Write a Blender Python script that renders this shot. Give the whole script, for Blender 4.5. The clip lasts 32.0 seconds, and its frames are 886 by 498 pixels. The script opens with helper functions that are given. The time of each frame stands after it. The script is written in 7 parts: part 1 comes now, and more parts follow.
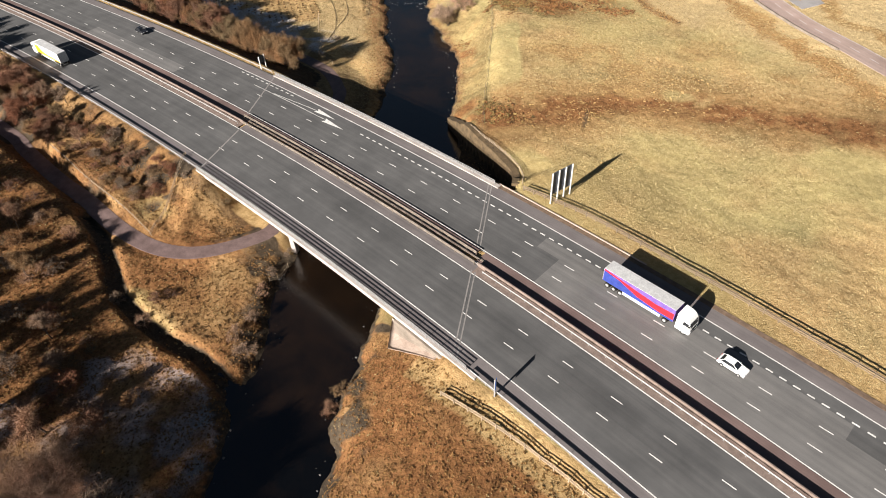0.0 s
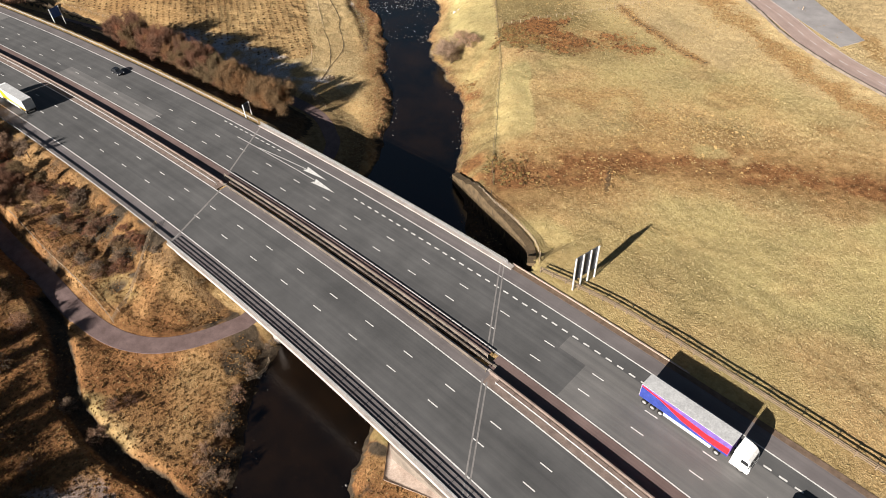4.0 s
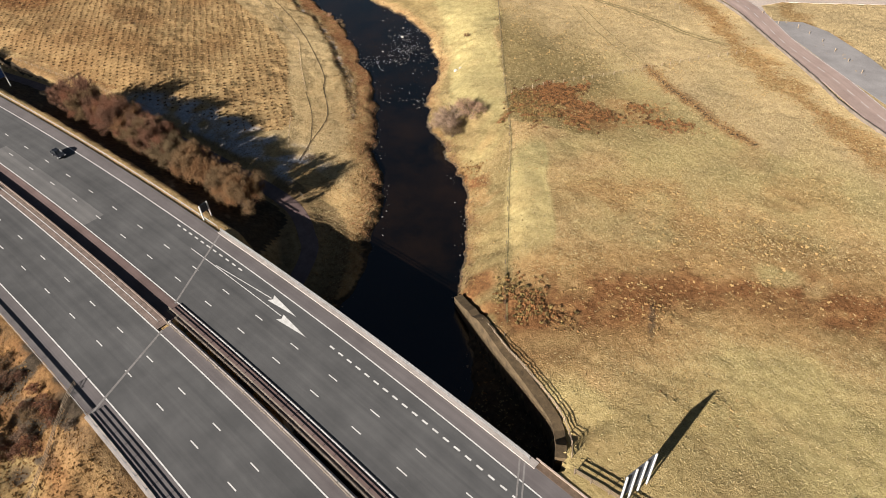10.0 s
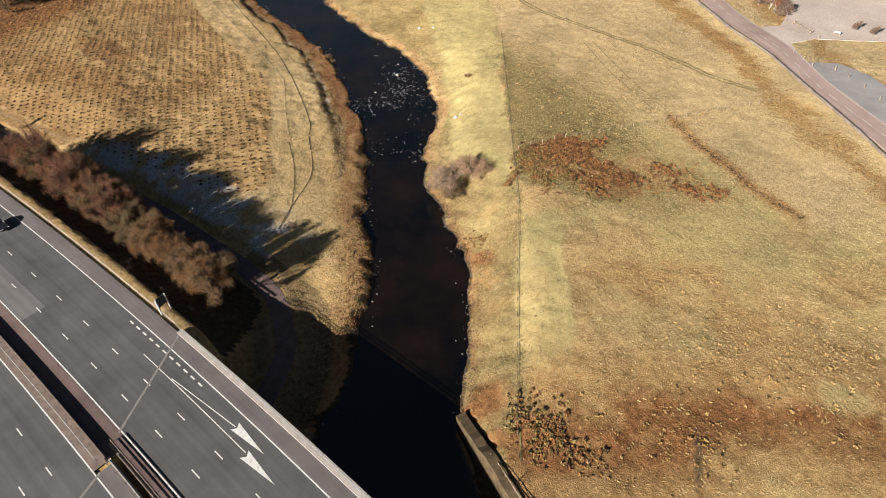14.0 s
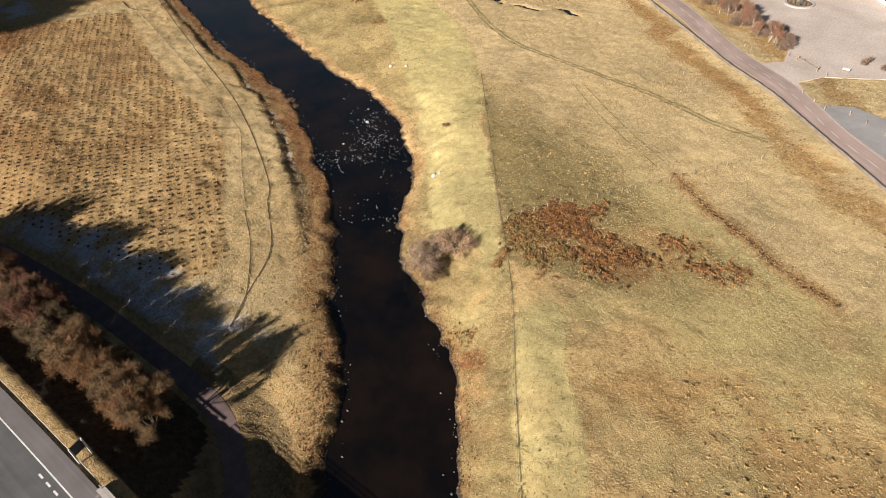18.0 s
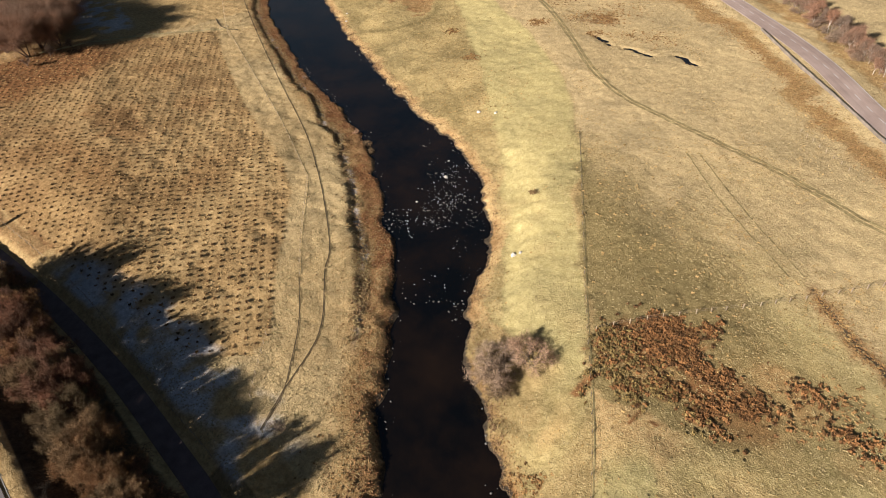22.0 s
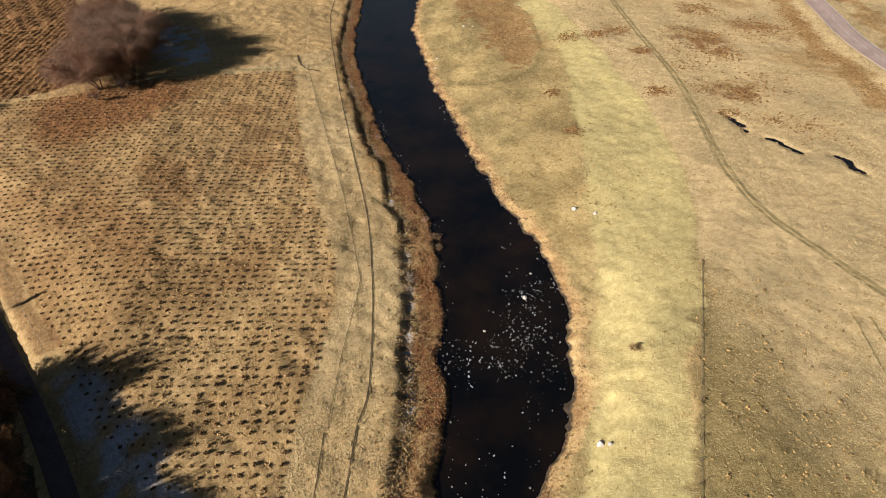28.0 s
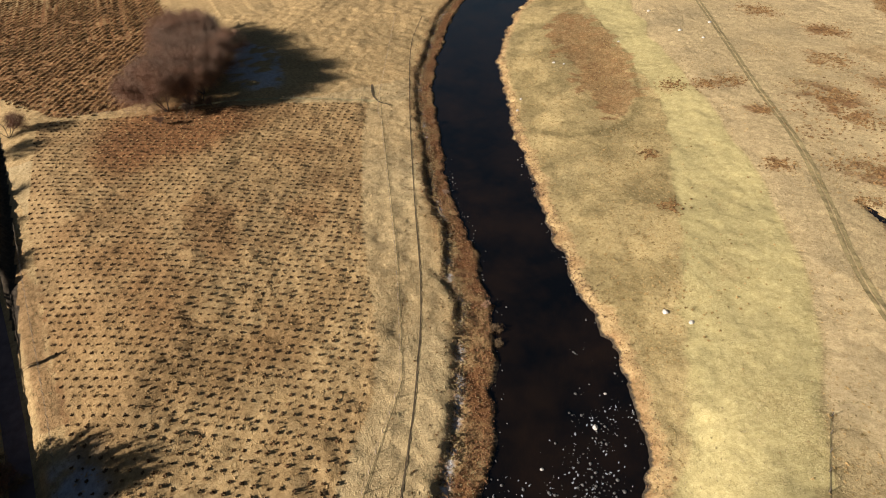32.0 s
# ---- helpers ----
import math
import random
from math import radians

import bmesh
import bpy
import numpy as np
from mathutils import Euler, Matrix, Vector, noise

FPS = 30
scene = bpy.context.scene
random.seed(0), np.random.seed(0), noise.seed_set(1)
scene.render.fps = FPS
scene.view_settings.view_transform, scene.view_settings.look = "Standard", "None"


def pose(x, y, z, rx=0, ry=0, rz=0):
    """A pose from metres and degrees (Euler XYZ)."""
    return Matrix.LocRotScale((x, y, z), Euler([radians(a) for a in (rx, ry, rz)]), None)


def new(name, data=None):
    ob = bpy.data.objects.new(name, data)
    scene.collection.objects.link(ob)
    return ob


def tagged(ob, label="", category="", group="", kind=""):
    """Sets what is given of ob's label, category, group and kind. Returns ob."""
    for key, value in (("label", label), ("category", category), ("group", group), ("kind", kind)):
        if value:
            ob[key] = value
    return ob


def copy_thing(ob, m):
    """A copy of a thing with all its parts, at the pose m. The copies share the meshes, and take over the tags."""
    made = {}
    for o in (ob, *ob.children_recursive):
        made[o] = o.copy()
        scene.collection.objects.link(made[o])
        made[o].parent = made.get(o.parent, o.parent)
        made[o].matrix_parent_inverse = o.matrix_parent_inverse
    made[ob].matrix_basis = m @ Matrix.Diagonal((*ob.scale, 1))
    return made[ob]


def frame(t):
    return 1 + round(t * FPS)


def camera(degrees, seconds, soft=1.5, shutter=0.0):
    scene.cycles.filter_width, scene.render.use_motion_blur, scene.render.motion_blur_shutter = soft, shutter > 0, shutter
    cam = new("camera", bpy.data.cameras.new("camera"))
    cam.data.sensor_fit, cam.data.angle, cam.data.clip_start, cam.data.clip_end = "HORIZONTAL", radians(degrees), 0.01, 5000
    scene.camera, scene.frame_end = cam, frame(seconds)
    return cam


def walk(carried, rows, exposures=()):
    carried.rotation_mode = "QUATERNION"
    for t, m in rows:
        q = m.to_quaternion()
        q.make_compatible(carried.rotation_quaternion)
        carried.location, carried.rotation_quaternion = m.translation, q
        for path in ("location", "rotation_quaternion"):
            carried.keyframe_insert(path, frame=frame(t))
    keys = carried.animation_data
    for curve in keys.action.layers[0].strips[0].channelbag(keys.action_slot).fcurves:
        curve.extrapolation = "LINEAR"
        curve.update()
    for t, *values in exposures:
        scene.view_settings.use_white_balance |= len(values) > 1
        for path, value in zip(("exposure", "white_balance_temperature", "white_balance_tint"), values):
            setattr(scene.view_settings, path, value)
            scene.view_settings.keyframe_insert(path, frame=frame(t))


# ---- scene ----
cam = camera(71.5, 32.0, soft=0.95)
METRES, EYE, TILT, LEAN, TURN = 200.0, 79.0, 0.0, 0.0, 42.3
ROWS = [
    (0.0, 0.0, 0.0, 0.0, -2.11, -43.67, 2.22),
    (0.5, 0.0006, 0.0129, -0.0007, -2.05, -43.55, 2.32),
    (1.0, -0.0005, 0.0266, -0.0006, -2.1, -43.53, 2.25),
    (1.5, 0.0003, 0.0396, -0.0018, -2.04, -43.35, 2.35),
    (2.0, 0.0003, 0.0537, -0.0022, -2.05, -43.28, 2.37),
    (2.5, 0.0005, 0.0678, -0.0025, -2.05, -43.2, 2.39),
    (3.0, 0.0007, 0.0822, -0.0029, -2.04, -43.12, 2.39),
    (3.5, 0.0008, 0.0967, -0.0032, -2.05, -43.05, 2.39),
    (5.5, 0.0032, 0.1559, -0.0044, -2.05, -42.73, 2.53),
    (6.0, 0.0038, 0.1707, -0.0051, -2.06, -42.6, 2.54),
    (6.5, 0.0041, 0.1863, -0.0049, -2.09, -42.58, 2.54),
    (7.0, 0.0045, 0.2013, -0.0053, -2.12, -42.46, 2.57),
    (7.5, 0.0053, 0.217, -0.0053, -2.12, -42.43, 2.59),
    (8.0, 0.0062, 0.2321, -0.0056, -2.12, -42.33, 2.62),
    (8.5, 0.0065, 0.2476, -0.0057, -2.15, -42.26, 2.6),
    (9.0, 0.0069, 0.2634, -0.0056, -2.17, -42.23, 2.6),
    (9.5, 0.0074, 0.2789, -0.0059, -2.18, -42.15, 2.61),
    (10.0, 0.0078, 0.2941, -0.006, -2.19, -42.07, 2.58),
    (10.5, 0.0085, 0.3095, -0.0064, -2.19, -42.0, 2.61),
    (11.0, 0.0088, 0.3247, -0.0067, -2.19, -41.93, 2.58),
    (11.5, 0.0096, 0.3398, -0.0067, -2.2, -41.88, 2.6),
    (12.0, 0.0101, 0.3551, -0.007, -2.22, -41.8, 2.6),
    (12.5, 0.0102, 0.3705, -0.0068, -2.26, -41.76, 2.58),
    (13.0, 0.0105, 0.3859, -0.007, -2.28, -41.68, 2.57),
    (13.5, 0.0111, 0.4016, -0.0071, -2.28, -41.61, 2.55),
    (15.5, 0.0137, 0.4646, -0.0065, -2.87, -41.42, 2.59),
    (16.0, 0.0148, 0.4802, -0.0068, -3.09, -41.35, 2.59),
    (16.5, 0.0156, 0.4958, -0.0071, -4.42, -41.31, 2.5),
    (17.0, 0.0157, 0.5105, -0.0068, -4.79, -41.29, 2.45),
    (17.5, 0.0171, 0.526, -0.0069, -4.76, -41.2, 2.51),
    (18.0, 0.0172, 0.5422, -0.0065, -4.88, -41.16, 2.45),
    (18.5, 0.0184, 0.558, -0.0066, -4.88, -41.08, 2.48),
    (19.0, 0.0195, 0.5743, -0.006, -4.89, -41.05, 2.5),
    (19.5, 0.0203, 0.5898, -0.0062, -4.91, -40.93, 2.47),
    (20.0, 0.0218, 0.6061, -0.0057, -5.26, -40.91, 2.48),
    (20.5, 0.0219, 0.622, -0.0052, -4.18, -40.8, 2.52),
    (21.0, 0.0232, 0.6378, -0.0048, -1.78, -40.63, 2.68),
    (21.5, 0.0247, 0.6533, -0.0047, 1.16, -40.39, 2.88),
    (22.0, 0.0255, 0.6692, -0.0044, 4.21, -40.18, 3.05),
    (22.5, 0.0251, 0.6855, -0.0039, 7.25, -40.01, 3.15),
    (23.0, 0.0258, 0.7018, -0.0036, 8.18, -39.91, 3.2),
    (23.5, 0.0255, 0.718, -0.003, 8.14, -39.88, 3.21),
    (24.0, 0.0249, 0.7339, -0.0027, 8.11, -39.8, 3.2),
    (24.5, 0.024, 0.7501, -0.0022, 8.07, -39.76, 3.2),
    (25.0, 0.0231, 0.7662, -0.002, 8.04, -39.68, 3.22),
    (25.5, 0.0215, 0.7826, -0.0011, 8.0, -39.66, 3.2),
    (27.5, 0.014, 0.8483, 0.0037, 10.03, -39.52, 3.27),
    (28.0, 0.0117, 0.8643, 0.0042, 13.89, -39.22, 3.38),
    (28.5, 0.0099, 0.8813, 0.005, 16.19, -39.09, 3.45),
    (29.0, 0.0076, 0.8978, 0.0057, 16.19, -39.05, 3.47),
    (29.5, 0.0043, 0.914, 0.0063, 16.16, -39.01, 3.45),
    (30.0, 0.0009, 0.9304, 0.0071, 16.15, -38.98, 3.44),
    (30.5, -0.0026, 0.9467, 0.0079, 16.2, -38.94, 3.45),
    (31.0, -0.0065, 0.9629, 0.0087, 16.73, -38.86, 3.45),
    (31.5, -0.0113, 0.9787, 0.0099, 18.71, -38.72, 3.47),
    (32.0, -0.0165, 0.9945, 0.0108, 22.41, -38.46, 3.49),
]
walk(cam, [(t, pose(0, 0, EYE, TILT, LEAN, TURN) @ pose(METRES * x, METRES * y, METRES * z, 90 + pitch, roll, yaw)) for t, x, y, z, yaw, pitch, roll in ROWS],
     exposures=[(0.0, 1.55), (4.0, 1.40), (8.0, 1.29), (22.0, 1.22), (32.0, 1.12)])

# ---- daylight: a low, slightly warm winter sun and a clear sky ----
SUN_ELEV, SUN_AZ = 22.5, 183.5            # the azimuth is clockwise from +y
world = bpy.data.worlds.new("clear_sky")
scene.world = world
world.use_nodes = True
wn = world.node_tree
sky = wn.nodes.new("ShaderNodeTexSky")
sky.sky_type, sky.sun_disc = "NISHITA", False
sky.sun_elevation, sky.sun_rotation = radians(SUN_ELEV), radians(SUN_AZ)
wn.nodes["Background"].inputs["Strength"].default_value = 0.016
wn.links.new(sky.outputs["Color"], wn.nodes["Background"].inputs["Color"])
sun = bpy.data.lights.new("sun", "SUN")
sun.energy, sun.angle, sun.color = 5.0, radians(0.53), (1.0, 0.935, 0.87)
sun_ob = new("sun", sun)
sun_way = Vector((math.sin(radians(SUN_AZ)) * math.cos(radians(SUN_ELEV)), math.cos(radians(SUN_AZ)) * math.cos(radians(SUN_ELEV)), math.sin(radians(SUN_ELEV))))
sun_ob.matrix_world = Matrix.Translation((0, 0, 150)) @ (-sun_way).to_track_quat("-Z", "Y").to_matrix().to_4x4()

# ---- materials ----
def material(name, rough=0.8, metal=0.0, spec=0.3):
    m = bpy.data.materials.new(name)
    m.use_nodes = True
    b = m.node_tree.nodes["Principled BSDF"]
    b.inputs["Roughness"].default_value = rough
    b.inputs["Metallic"].default_value = metal
    b.inputs["Specular IOR Level"].default_value = spec
    return m, m.node_tree, b


def node(nt, kind, **values):
    n = nt.nodes.new("ShaderNode" + kind)
    for k, v in values.items():
        n.inputs[k.replace("_", " ")].default_value = v
    return n


def noise_at(nt, scale, detail=4.0, rough=0.6, vec=None):
    n = node(nt, "TexNoise", Scale=scale, Detail=detail, Roughness=rough)
    if vec is None:
        vec = nt.nodes.new("ShaderNodeNewGeometry").outputs["Position"]
    nt.links.new(vec, n.inputs["Vector"])
    return n.outputs["Fac"]


def ramp(nt, fac, stops):
    r = nt.nodes.new("ShaderNodeValToRGB")
    el = r.color_ramp.elements
    while len(el) < len(stops):
        el.new(0.5)
    for e, (p, c) in zip(el, stops):
        e.position, e.color = p, (*c, 1) if len(c) == 3 else (c[0], c[0], c[0], 1)
    nt.links.new(fac, r.inputs["Fac"])
    return r.outputs["Color"]


def mix(nt, fac, a, b, blend="MIX"):
    n = nt.nodes.new("ShaderNodeMix")
    n.data_type, n.blend_type = "RGBA", blend
    for sock, v in ((n.inputs["Factor"], fac), (n.inputs["A"], a), (n.inputs["B"], b)):
        if isinstance(v, (int, float)):
            sock.default_value = v
        elif isinstance(v, tuple):
            sock.default_value = (*v, 1)
        else:
            nt.links.new(v, sock)
    return n.outputs["Result"]


def bump(nt, b, height, strength=0.4, distance=0.1):
    n = node(nt, "Bump", Strength=strength, Distance=distance)
    nt.links.new(height, n.inputs["Height"])
    nt.links.new(n.outputs["Normal"], b.inputs["Normal"])


def plain(name, dark, light, scale, rough=0.8, metal=0.0, spec=0.3, fine=0.0, bumps=0.0, dist=0.02, random_tint=0.0):
    """A surface between two colours: a broad mottling, a finer grain, and relief."""
    m, nt, b = material(name, rough, metal, spec)
    broad = noise_at(nt, scale, 5.0)
    col = ramp(nt, broad, [(0.3, dark), (0.7, light)])
    if fine:
        grain = noise_at(nt, scale * fine, 3.0)
        col = mix(nt, 1.0, col, ramp(nt, grain, [(0.25, (0.72, 0.72, 0.72)), (0.75, (1.2, 1.2, 1.2))]), "MULTIPLY")
        if bumps:
            bump(nt, b, grain, bumps, dist)
    if random_tint:
        info = nt.nodes.new("ShaderNodeObjectInfo")
        lo, hi = 1 - random_tint, 1 + random_tint
        col = mix(nt, 1.0, col, ramp(nt, info.outputs["Random"], [(0.0, (lo, lo, lo)), (1.0, (hi, hi * 0.98, hi * 0.95))]), "MULTIPLY")
    nt.links.new(col, b.inputs["Base Color"])
    return m


def ground_material():
    """Winter grass, mixed by how each patch is grown over: green, rust, pale, and mud with painted shade."""
    m, nt, b = material("winter_grass", 0.95, 0.0, 0.1)
    at = nt.nodes.new("ShaderNodeAttribute")
    at.attribute_name = "cover"
    sep = nt.nodes.new("ShaderNodeSeparateColor")
    nt.links.new(at.outputs["Color"], sep.inputs["Color"])
    n1, n2, n3 = noise_at(nt, 0.055, 6.0, 0.55), noise_at(nt, 0.9, 5.0, 0.7), noise_at(nt, 5.0, 4.0, 0.75)
    straw = ramp(nt, n2, [(0.28, (0.27, 0.172, 0.076)), (0.5, (0.45, 0.31, 0.145)), (0.74, (0.56, 0.41, 0.212))])
    green = ramp(nt, n2, [(0.28, (0.305, 0.248, 0.104)), (0.72, (0.48, 0.402, 0.192))])
    rust = ramp(nt, n2, [(0.25, (0.065, 0.03, 0.014)), (0.5, (0.21, 0.10, 0.040)), (0.75, (0.34, 0.175, 0.075))])
    pale = ramp(nt, n2, [(0.3, (0.37, 0.272, 0.138)), (0.7, (0.56, 0.432, 0.238))])
    # dark cover: real mud, and shade painted on the ground
    mud_shade = ramp(nt, n2, [(0.3, (0.028, 0.022, 0.016)), (0.7, (0.10, 0.075, 0.05))])

    def shaped(sock, lo=0.25, hi=0.75):
        add = nt.nodes.new("ShaderNodeMath")
        add.operation = "MULTIPLY_ADD"
        nt.links.new(n3, add.inputs[0])
        add.inputs[1].default_value = 0.5
        nt.links.new(sock, add.inputs[2])
        r = nt.nodes.new("ShaderNodeMapRange")
        r.interpolation_type = "SMOOTHSTEP"
        r.inputs["From Min"].default_value, r.inputs["From Max"].default_value = lo + 0.25, hi + 0.25
        nt.links.new(add.outputs[0], r.inputs["Value"])
        return r.outputs["Result"]
    col = mix(nt, shaped(sep.outputs["Red"]), straw, green)
    dull = nt.nodes.new("ShaderNodeAttribute")
    dull.attribute_name = "dull"
    olive = ramp(nt, n2, [(0.28, (0.160, 0.120, 0.051)), (0.72, (0.305, 0.236, 0.108))])
    col = mix(nt, shaped(dull.outputs["Fac"], 0.02, 0.98), col, olive)
    col = mix(nt, shaped(sep.outputs["Blue"], 0.05, 0.95), col, pale)
    tan = nt.nodes.new("ShaderNodeAttribute")
    tan.attribute_name = "bronze"
    col = mix(nt, shaped(tan.outputs["Fac"], 0.0, 1.0), col, ramp(nt, n2, [(0.28, (0.225, 0.138, 0.058)), (0.5, (0.345, 0.222, 0.097)), (0.72, (0.45, 0.305, 0.145))]))
    col = mix(nt, shaped(sep.outputs["Green"], 0.02, 0.95), col, rust)
    col = mix(nt, shaped(at.outputs["Alpha"]), col, mud_shade)
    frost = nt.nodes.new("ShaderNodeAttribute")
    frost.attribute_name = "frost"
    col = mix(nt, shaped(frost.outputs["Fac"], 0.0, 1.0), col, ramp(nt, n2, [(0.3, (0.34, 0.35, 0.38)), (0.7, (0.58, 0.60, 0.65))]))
    col = mix(nt, 1.0, col, ramp(nt, n1, [(0.3, (0.72, 0.72, 0.72)), (0.5, (1.0, 0.98, 0.96)), (0.7, (1.1, 1.08, 1.05))]), "MULTIPLY")
    col = mix(nt, 1.0, col, ramp(nt, n3, [(0.25, (0.72, 0.71, 0.70)), (0.5, (1.0, 1.0, 1.0)), (0.75, (1.2, 1.195, 1.18))]), "MULTIPLY")
    nt.links.new(col, b.inputs["Base Color"])
    # tussocks: rounded cells of uneven size, flatter where the sward is grazed
    geo = nt.nodes.new("ShaderNodeNewGeometry")
    wob = node(nt, "TexNoise", Scale=0.7, Detail=3.0, Roughness=0.6)
    nt.links.new(geo.outputs["Position"], wob.inputs["Vector"])
    shift = nt.nodes.new("ShaderNodeVectorMath")
    shift.operation = "MULTIPLY_ADD"
    nt.links.new(wob.outputs["Color"], shift.inputs[0])
    shift.inputs[1].default_value = (2.2, 2.2, 0.0)
    nt.links.new(geo.outputs["Position"], shift.inputs[2])
    cells = []
    for size in (2.0, 4.6):
        v = node(nt, "TexVoronoi", Scale=size, Randomness=1.0)
        v.voronoi_dimensions, v.feature = "2D", "SMOOTH_F1"
        v.inputs["Smoothness"].default_value = 0.35
        nt.links.new(shift.outputs[0], v.inputs["Vector"])
        cells.append(v.outputs["Distance"])
    both = nt.nodes.new("ShaderNodeMath")
    both.operation = "MULTIPLY_ADD"
    nt.links.new(cells[1], both.inputs[0])
    both.inputs[1].default_value = 0.55
    nt.links.new(cells[0], both.inputs[2])
    turf = ramp(nt, both.outputs[0], [(0.2, (1.06, 1.055, 1.05)), (0.55, (1.0, 1.0, 1.0)), (0.95, (0.86, 0.85, 0.83))])
    graze = nt.nodes.new("ShaderNodeMapRange")
    graze.inputs["From Min"].default_value, graze.inputs["From Max"].default_value = 0.6, 1.0
    graze.inputs["To Min"].default_value, graze.inputs["To Max"].default_value = 1.0, 0.45
    nt.links.new(sep.outputs["Red"], graze.inputs["Value"])
    col = mix(nt, graze.outputs["Result"], col, mix(nt, 1.0, col, turf, "MULTIPLY"))
    nt.links.new(col, b.inputs["Base Color"])
    rise = nt.nodes.new("ShaderNodeMath")
    rise.operation = "MULTIPLY_ADD"
    nt.links.new(both.outputs[0], rise.inputs[0])
    rise.inputs[1].default_value = -0.22
    lumps = nt.nodes.new("ShaderNodeMath")
    lumps.operation = "ADD"
    nt.links.new(noise_at(nt, 1.5, 5.0, 0.62), lumps.inputs[0])
    nt.links.new(n3, lumps.inputs[1])
    nt.links.new(lumps.outputs[0], rise.inputs[2])
    height = nt.nodes.new("ShaderNodeMath")
    height.operation = "MULTIPLY"
    nt.links.new(rise.outputs[0], height.inputs[0])
    nt.links.new(graze.outputs["Result"], height.inputs[1])
    bump(nt, b, height.outputs[0], 1.0, 0.2)
    return m


def asphalt_material(name, dark, light, streak=True):
    m, nt, b = material(name, 0.82, 0.0, 0.35)
    broad, grain = noise_at(nt, 0.16, 4.0), noise_at(nt, 9.0, 3.0, 0.8)
    col = ramp(nt, broad, [(0.3, dark), (0.7, light)])
    col = mix(nt, 1.0, col, ramp(nt, grain, [(0.3, (0.82, 0.82, 0.82)), (0.7, (1.15, 1.15, 1.15))]), "MULTIPLY")
    if streak:
        uv = nt.nodes.new("ShaderNodeUVMap")
        mp = nt.nodes.new("ShaderNodeMapping")
        mp.inputs["Scale"].default_value = (0.012, 0.9, 1.0)
        nt.links.new(uv.outputs["UV"], mp.inputs["Vector"])
        st = noise_at(nt, 1.0, 4.0, 0.6, mp.outputs["Vector"])
        col = mix(nt, 1.0, col, ramp(nt, st, [(0.3, (0.8, 0.8, 0.81)), (0.7, (1.14, 1.13, 1.12))]), "MULTIPLY")
        mp2 = nt.nodes.new("ShaderNodeMapping")
        mp2.inputs["Scale"].default_value = (0.028, 0.12, 1.0)
        nt.links.new(uv.outputs["UV"], mp2.inputs["Vector"])
        v = node(nt, "TexVoronoi", Scale=1.0)
        nt.links.new(mp2.outputs["Vector"], v.inputs["Vector"])
        col = mix(nt, 0.45, col, mix(nt, 1.0, col, ramp(nt, v.outputs["Distance"], [(0.2, (0.75, 0.75, 0.75)), (0.7, (1.2, 1.2, 1.2))]), "MULTIPLY"))
    nt.links.new(col, b.inputs["Base Color"])
    bump(nt, b, grain, 0.25, 0.01)
    return m


def water_material():
    m, nt, b = material("river_water", 0.17, 0.0, 0.6)
    n = noise_at(nt, 0.08, 4.0)
    col = ramp(nt, n, [(0.35, (0.0015, 0.0015, 0.0016)), (0.7, (0.010, 0.0055, 0.003))])
    nt.links.new(col, b.inputs["Base Color"])
    bump(nt, b, noise_at(nt, 1.6, 4.0), 0.25, 0.15)
    return m


def twig_material(name, dark, light):
    m, nt, b = material(name, 0.9, 0.0, 0.1)
    geo = nt.nodes.new("ShaderNodeNewGeometry")
    info = nt.nodes.new("ShaderNodeObjectInfo")
    col = ramp(nt, geo.outputs["Random Per Island"], [(0.0, dark), (1.0, light)])
    col = mix(nt, 1.0, col, ramp(nt, info.outputs["Random"], [(0.0, (0.8, 0.85, 0.85)), (0.5, (1.0, 0.95, 0.9)), (1.0, (1.25, 1.0, 0.85))]), "MULTIPLY")
    nt.links.new(col, b.inputs["Base Color"])
    return m


GRASS = ground_material()
WATER = water_material()
ASPHALT = asphalt_material("asphalt", (0.066, 0.0655, 0.0645), (0.097, 0.0955, 0.0935))
SHOULDER = asphalt_material("shoulder_asphalt", (0.105, 0.092, 0.090), (0.145, 0.129, 0.126))
CENTRAL = asphalt_material("central_reserve", (0.105, 0.07, 0.062), (0.165, 0.115, 0.103))
LANE_ROAD = asphalt_material("red_chip_road", (0.275, 0.200, 0.170), (0.355, 0.268, 0.232))
PATH = plain("gravel_path", (0.105, 0.070, 0.064), (0.175, 0.121, 0.112), 0.5, fine=12, bumps=0.4, dist=0.03)
GRAVEL = plain("pale_gravel", (0.38, 0.310, 0.262), (0.54, 0.455, 0.395), 0.07, fine=26, bumps=0.3)
PAINT = plain("road_paint", (0.50, 0.485, 0.455), (0.70, 0.685, 0.655), 1.2, 0.6, fine=8)
CONCRETE = plain("concrete", (0.29, 0.255, 0.23), (0.43, 0.385, 0.35), 0.5, 0.9, fine=12, bumps=0.2)
CONCRETE_WARM = plain("stained_concrete", (0.32, 0.24, 0.19), (0.50, 0.40, 0.33), 0.4, 0.9, fine=10, bumps=0.2)
STEEL = plain("galvanised_steel", (0.26, 0.255, 0.25), (0.36, 0.355, 0.35), 2.0, 0.6, 0.3, 0.4, fine=6)
TIMBER = plain("weathered_timber", (0.20, 0.15, 0.10), (0.36, 0.28, 0.20), 3.0, 0.85, fine=8, random_tint=0.25)
DARK_TIMBER = plain("tarred_timber", (0.05, 0.038, 0.028), (0.11, 0.085, 0.065), 3.0, 0.85, fine=8, random_tint=0.2)
FENCE_BROWN = plain("brown_fence_timber", (0.09, 0.066, 0.046), (0.20, 0.152, 0.105), 3.0, 0.85, fine=8, random_tint=0.2)
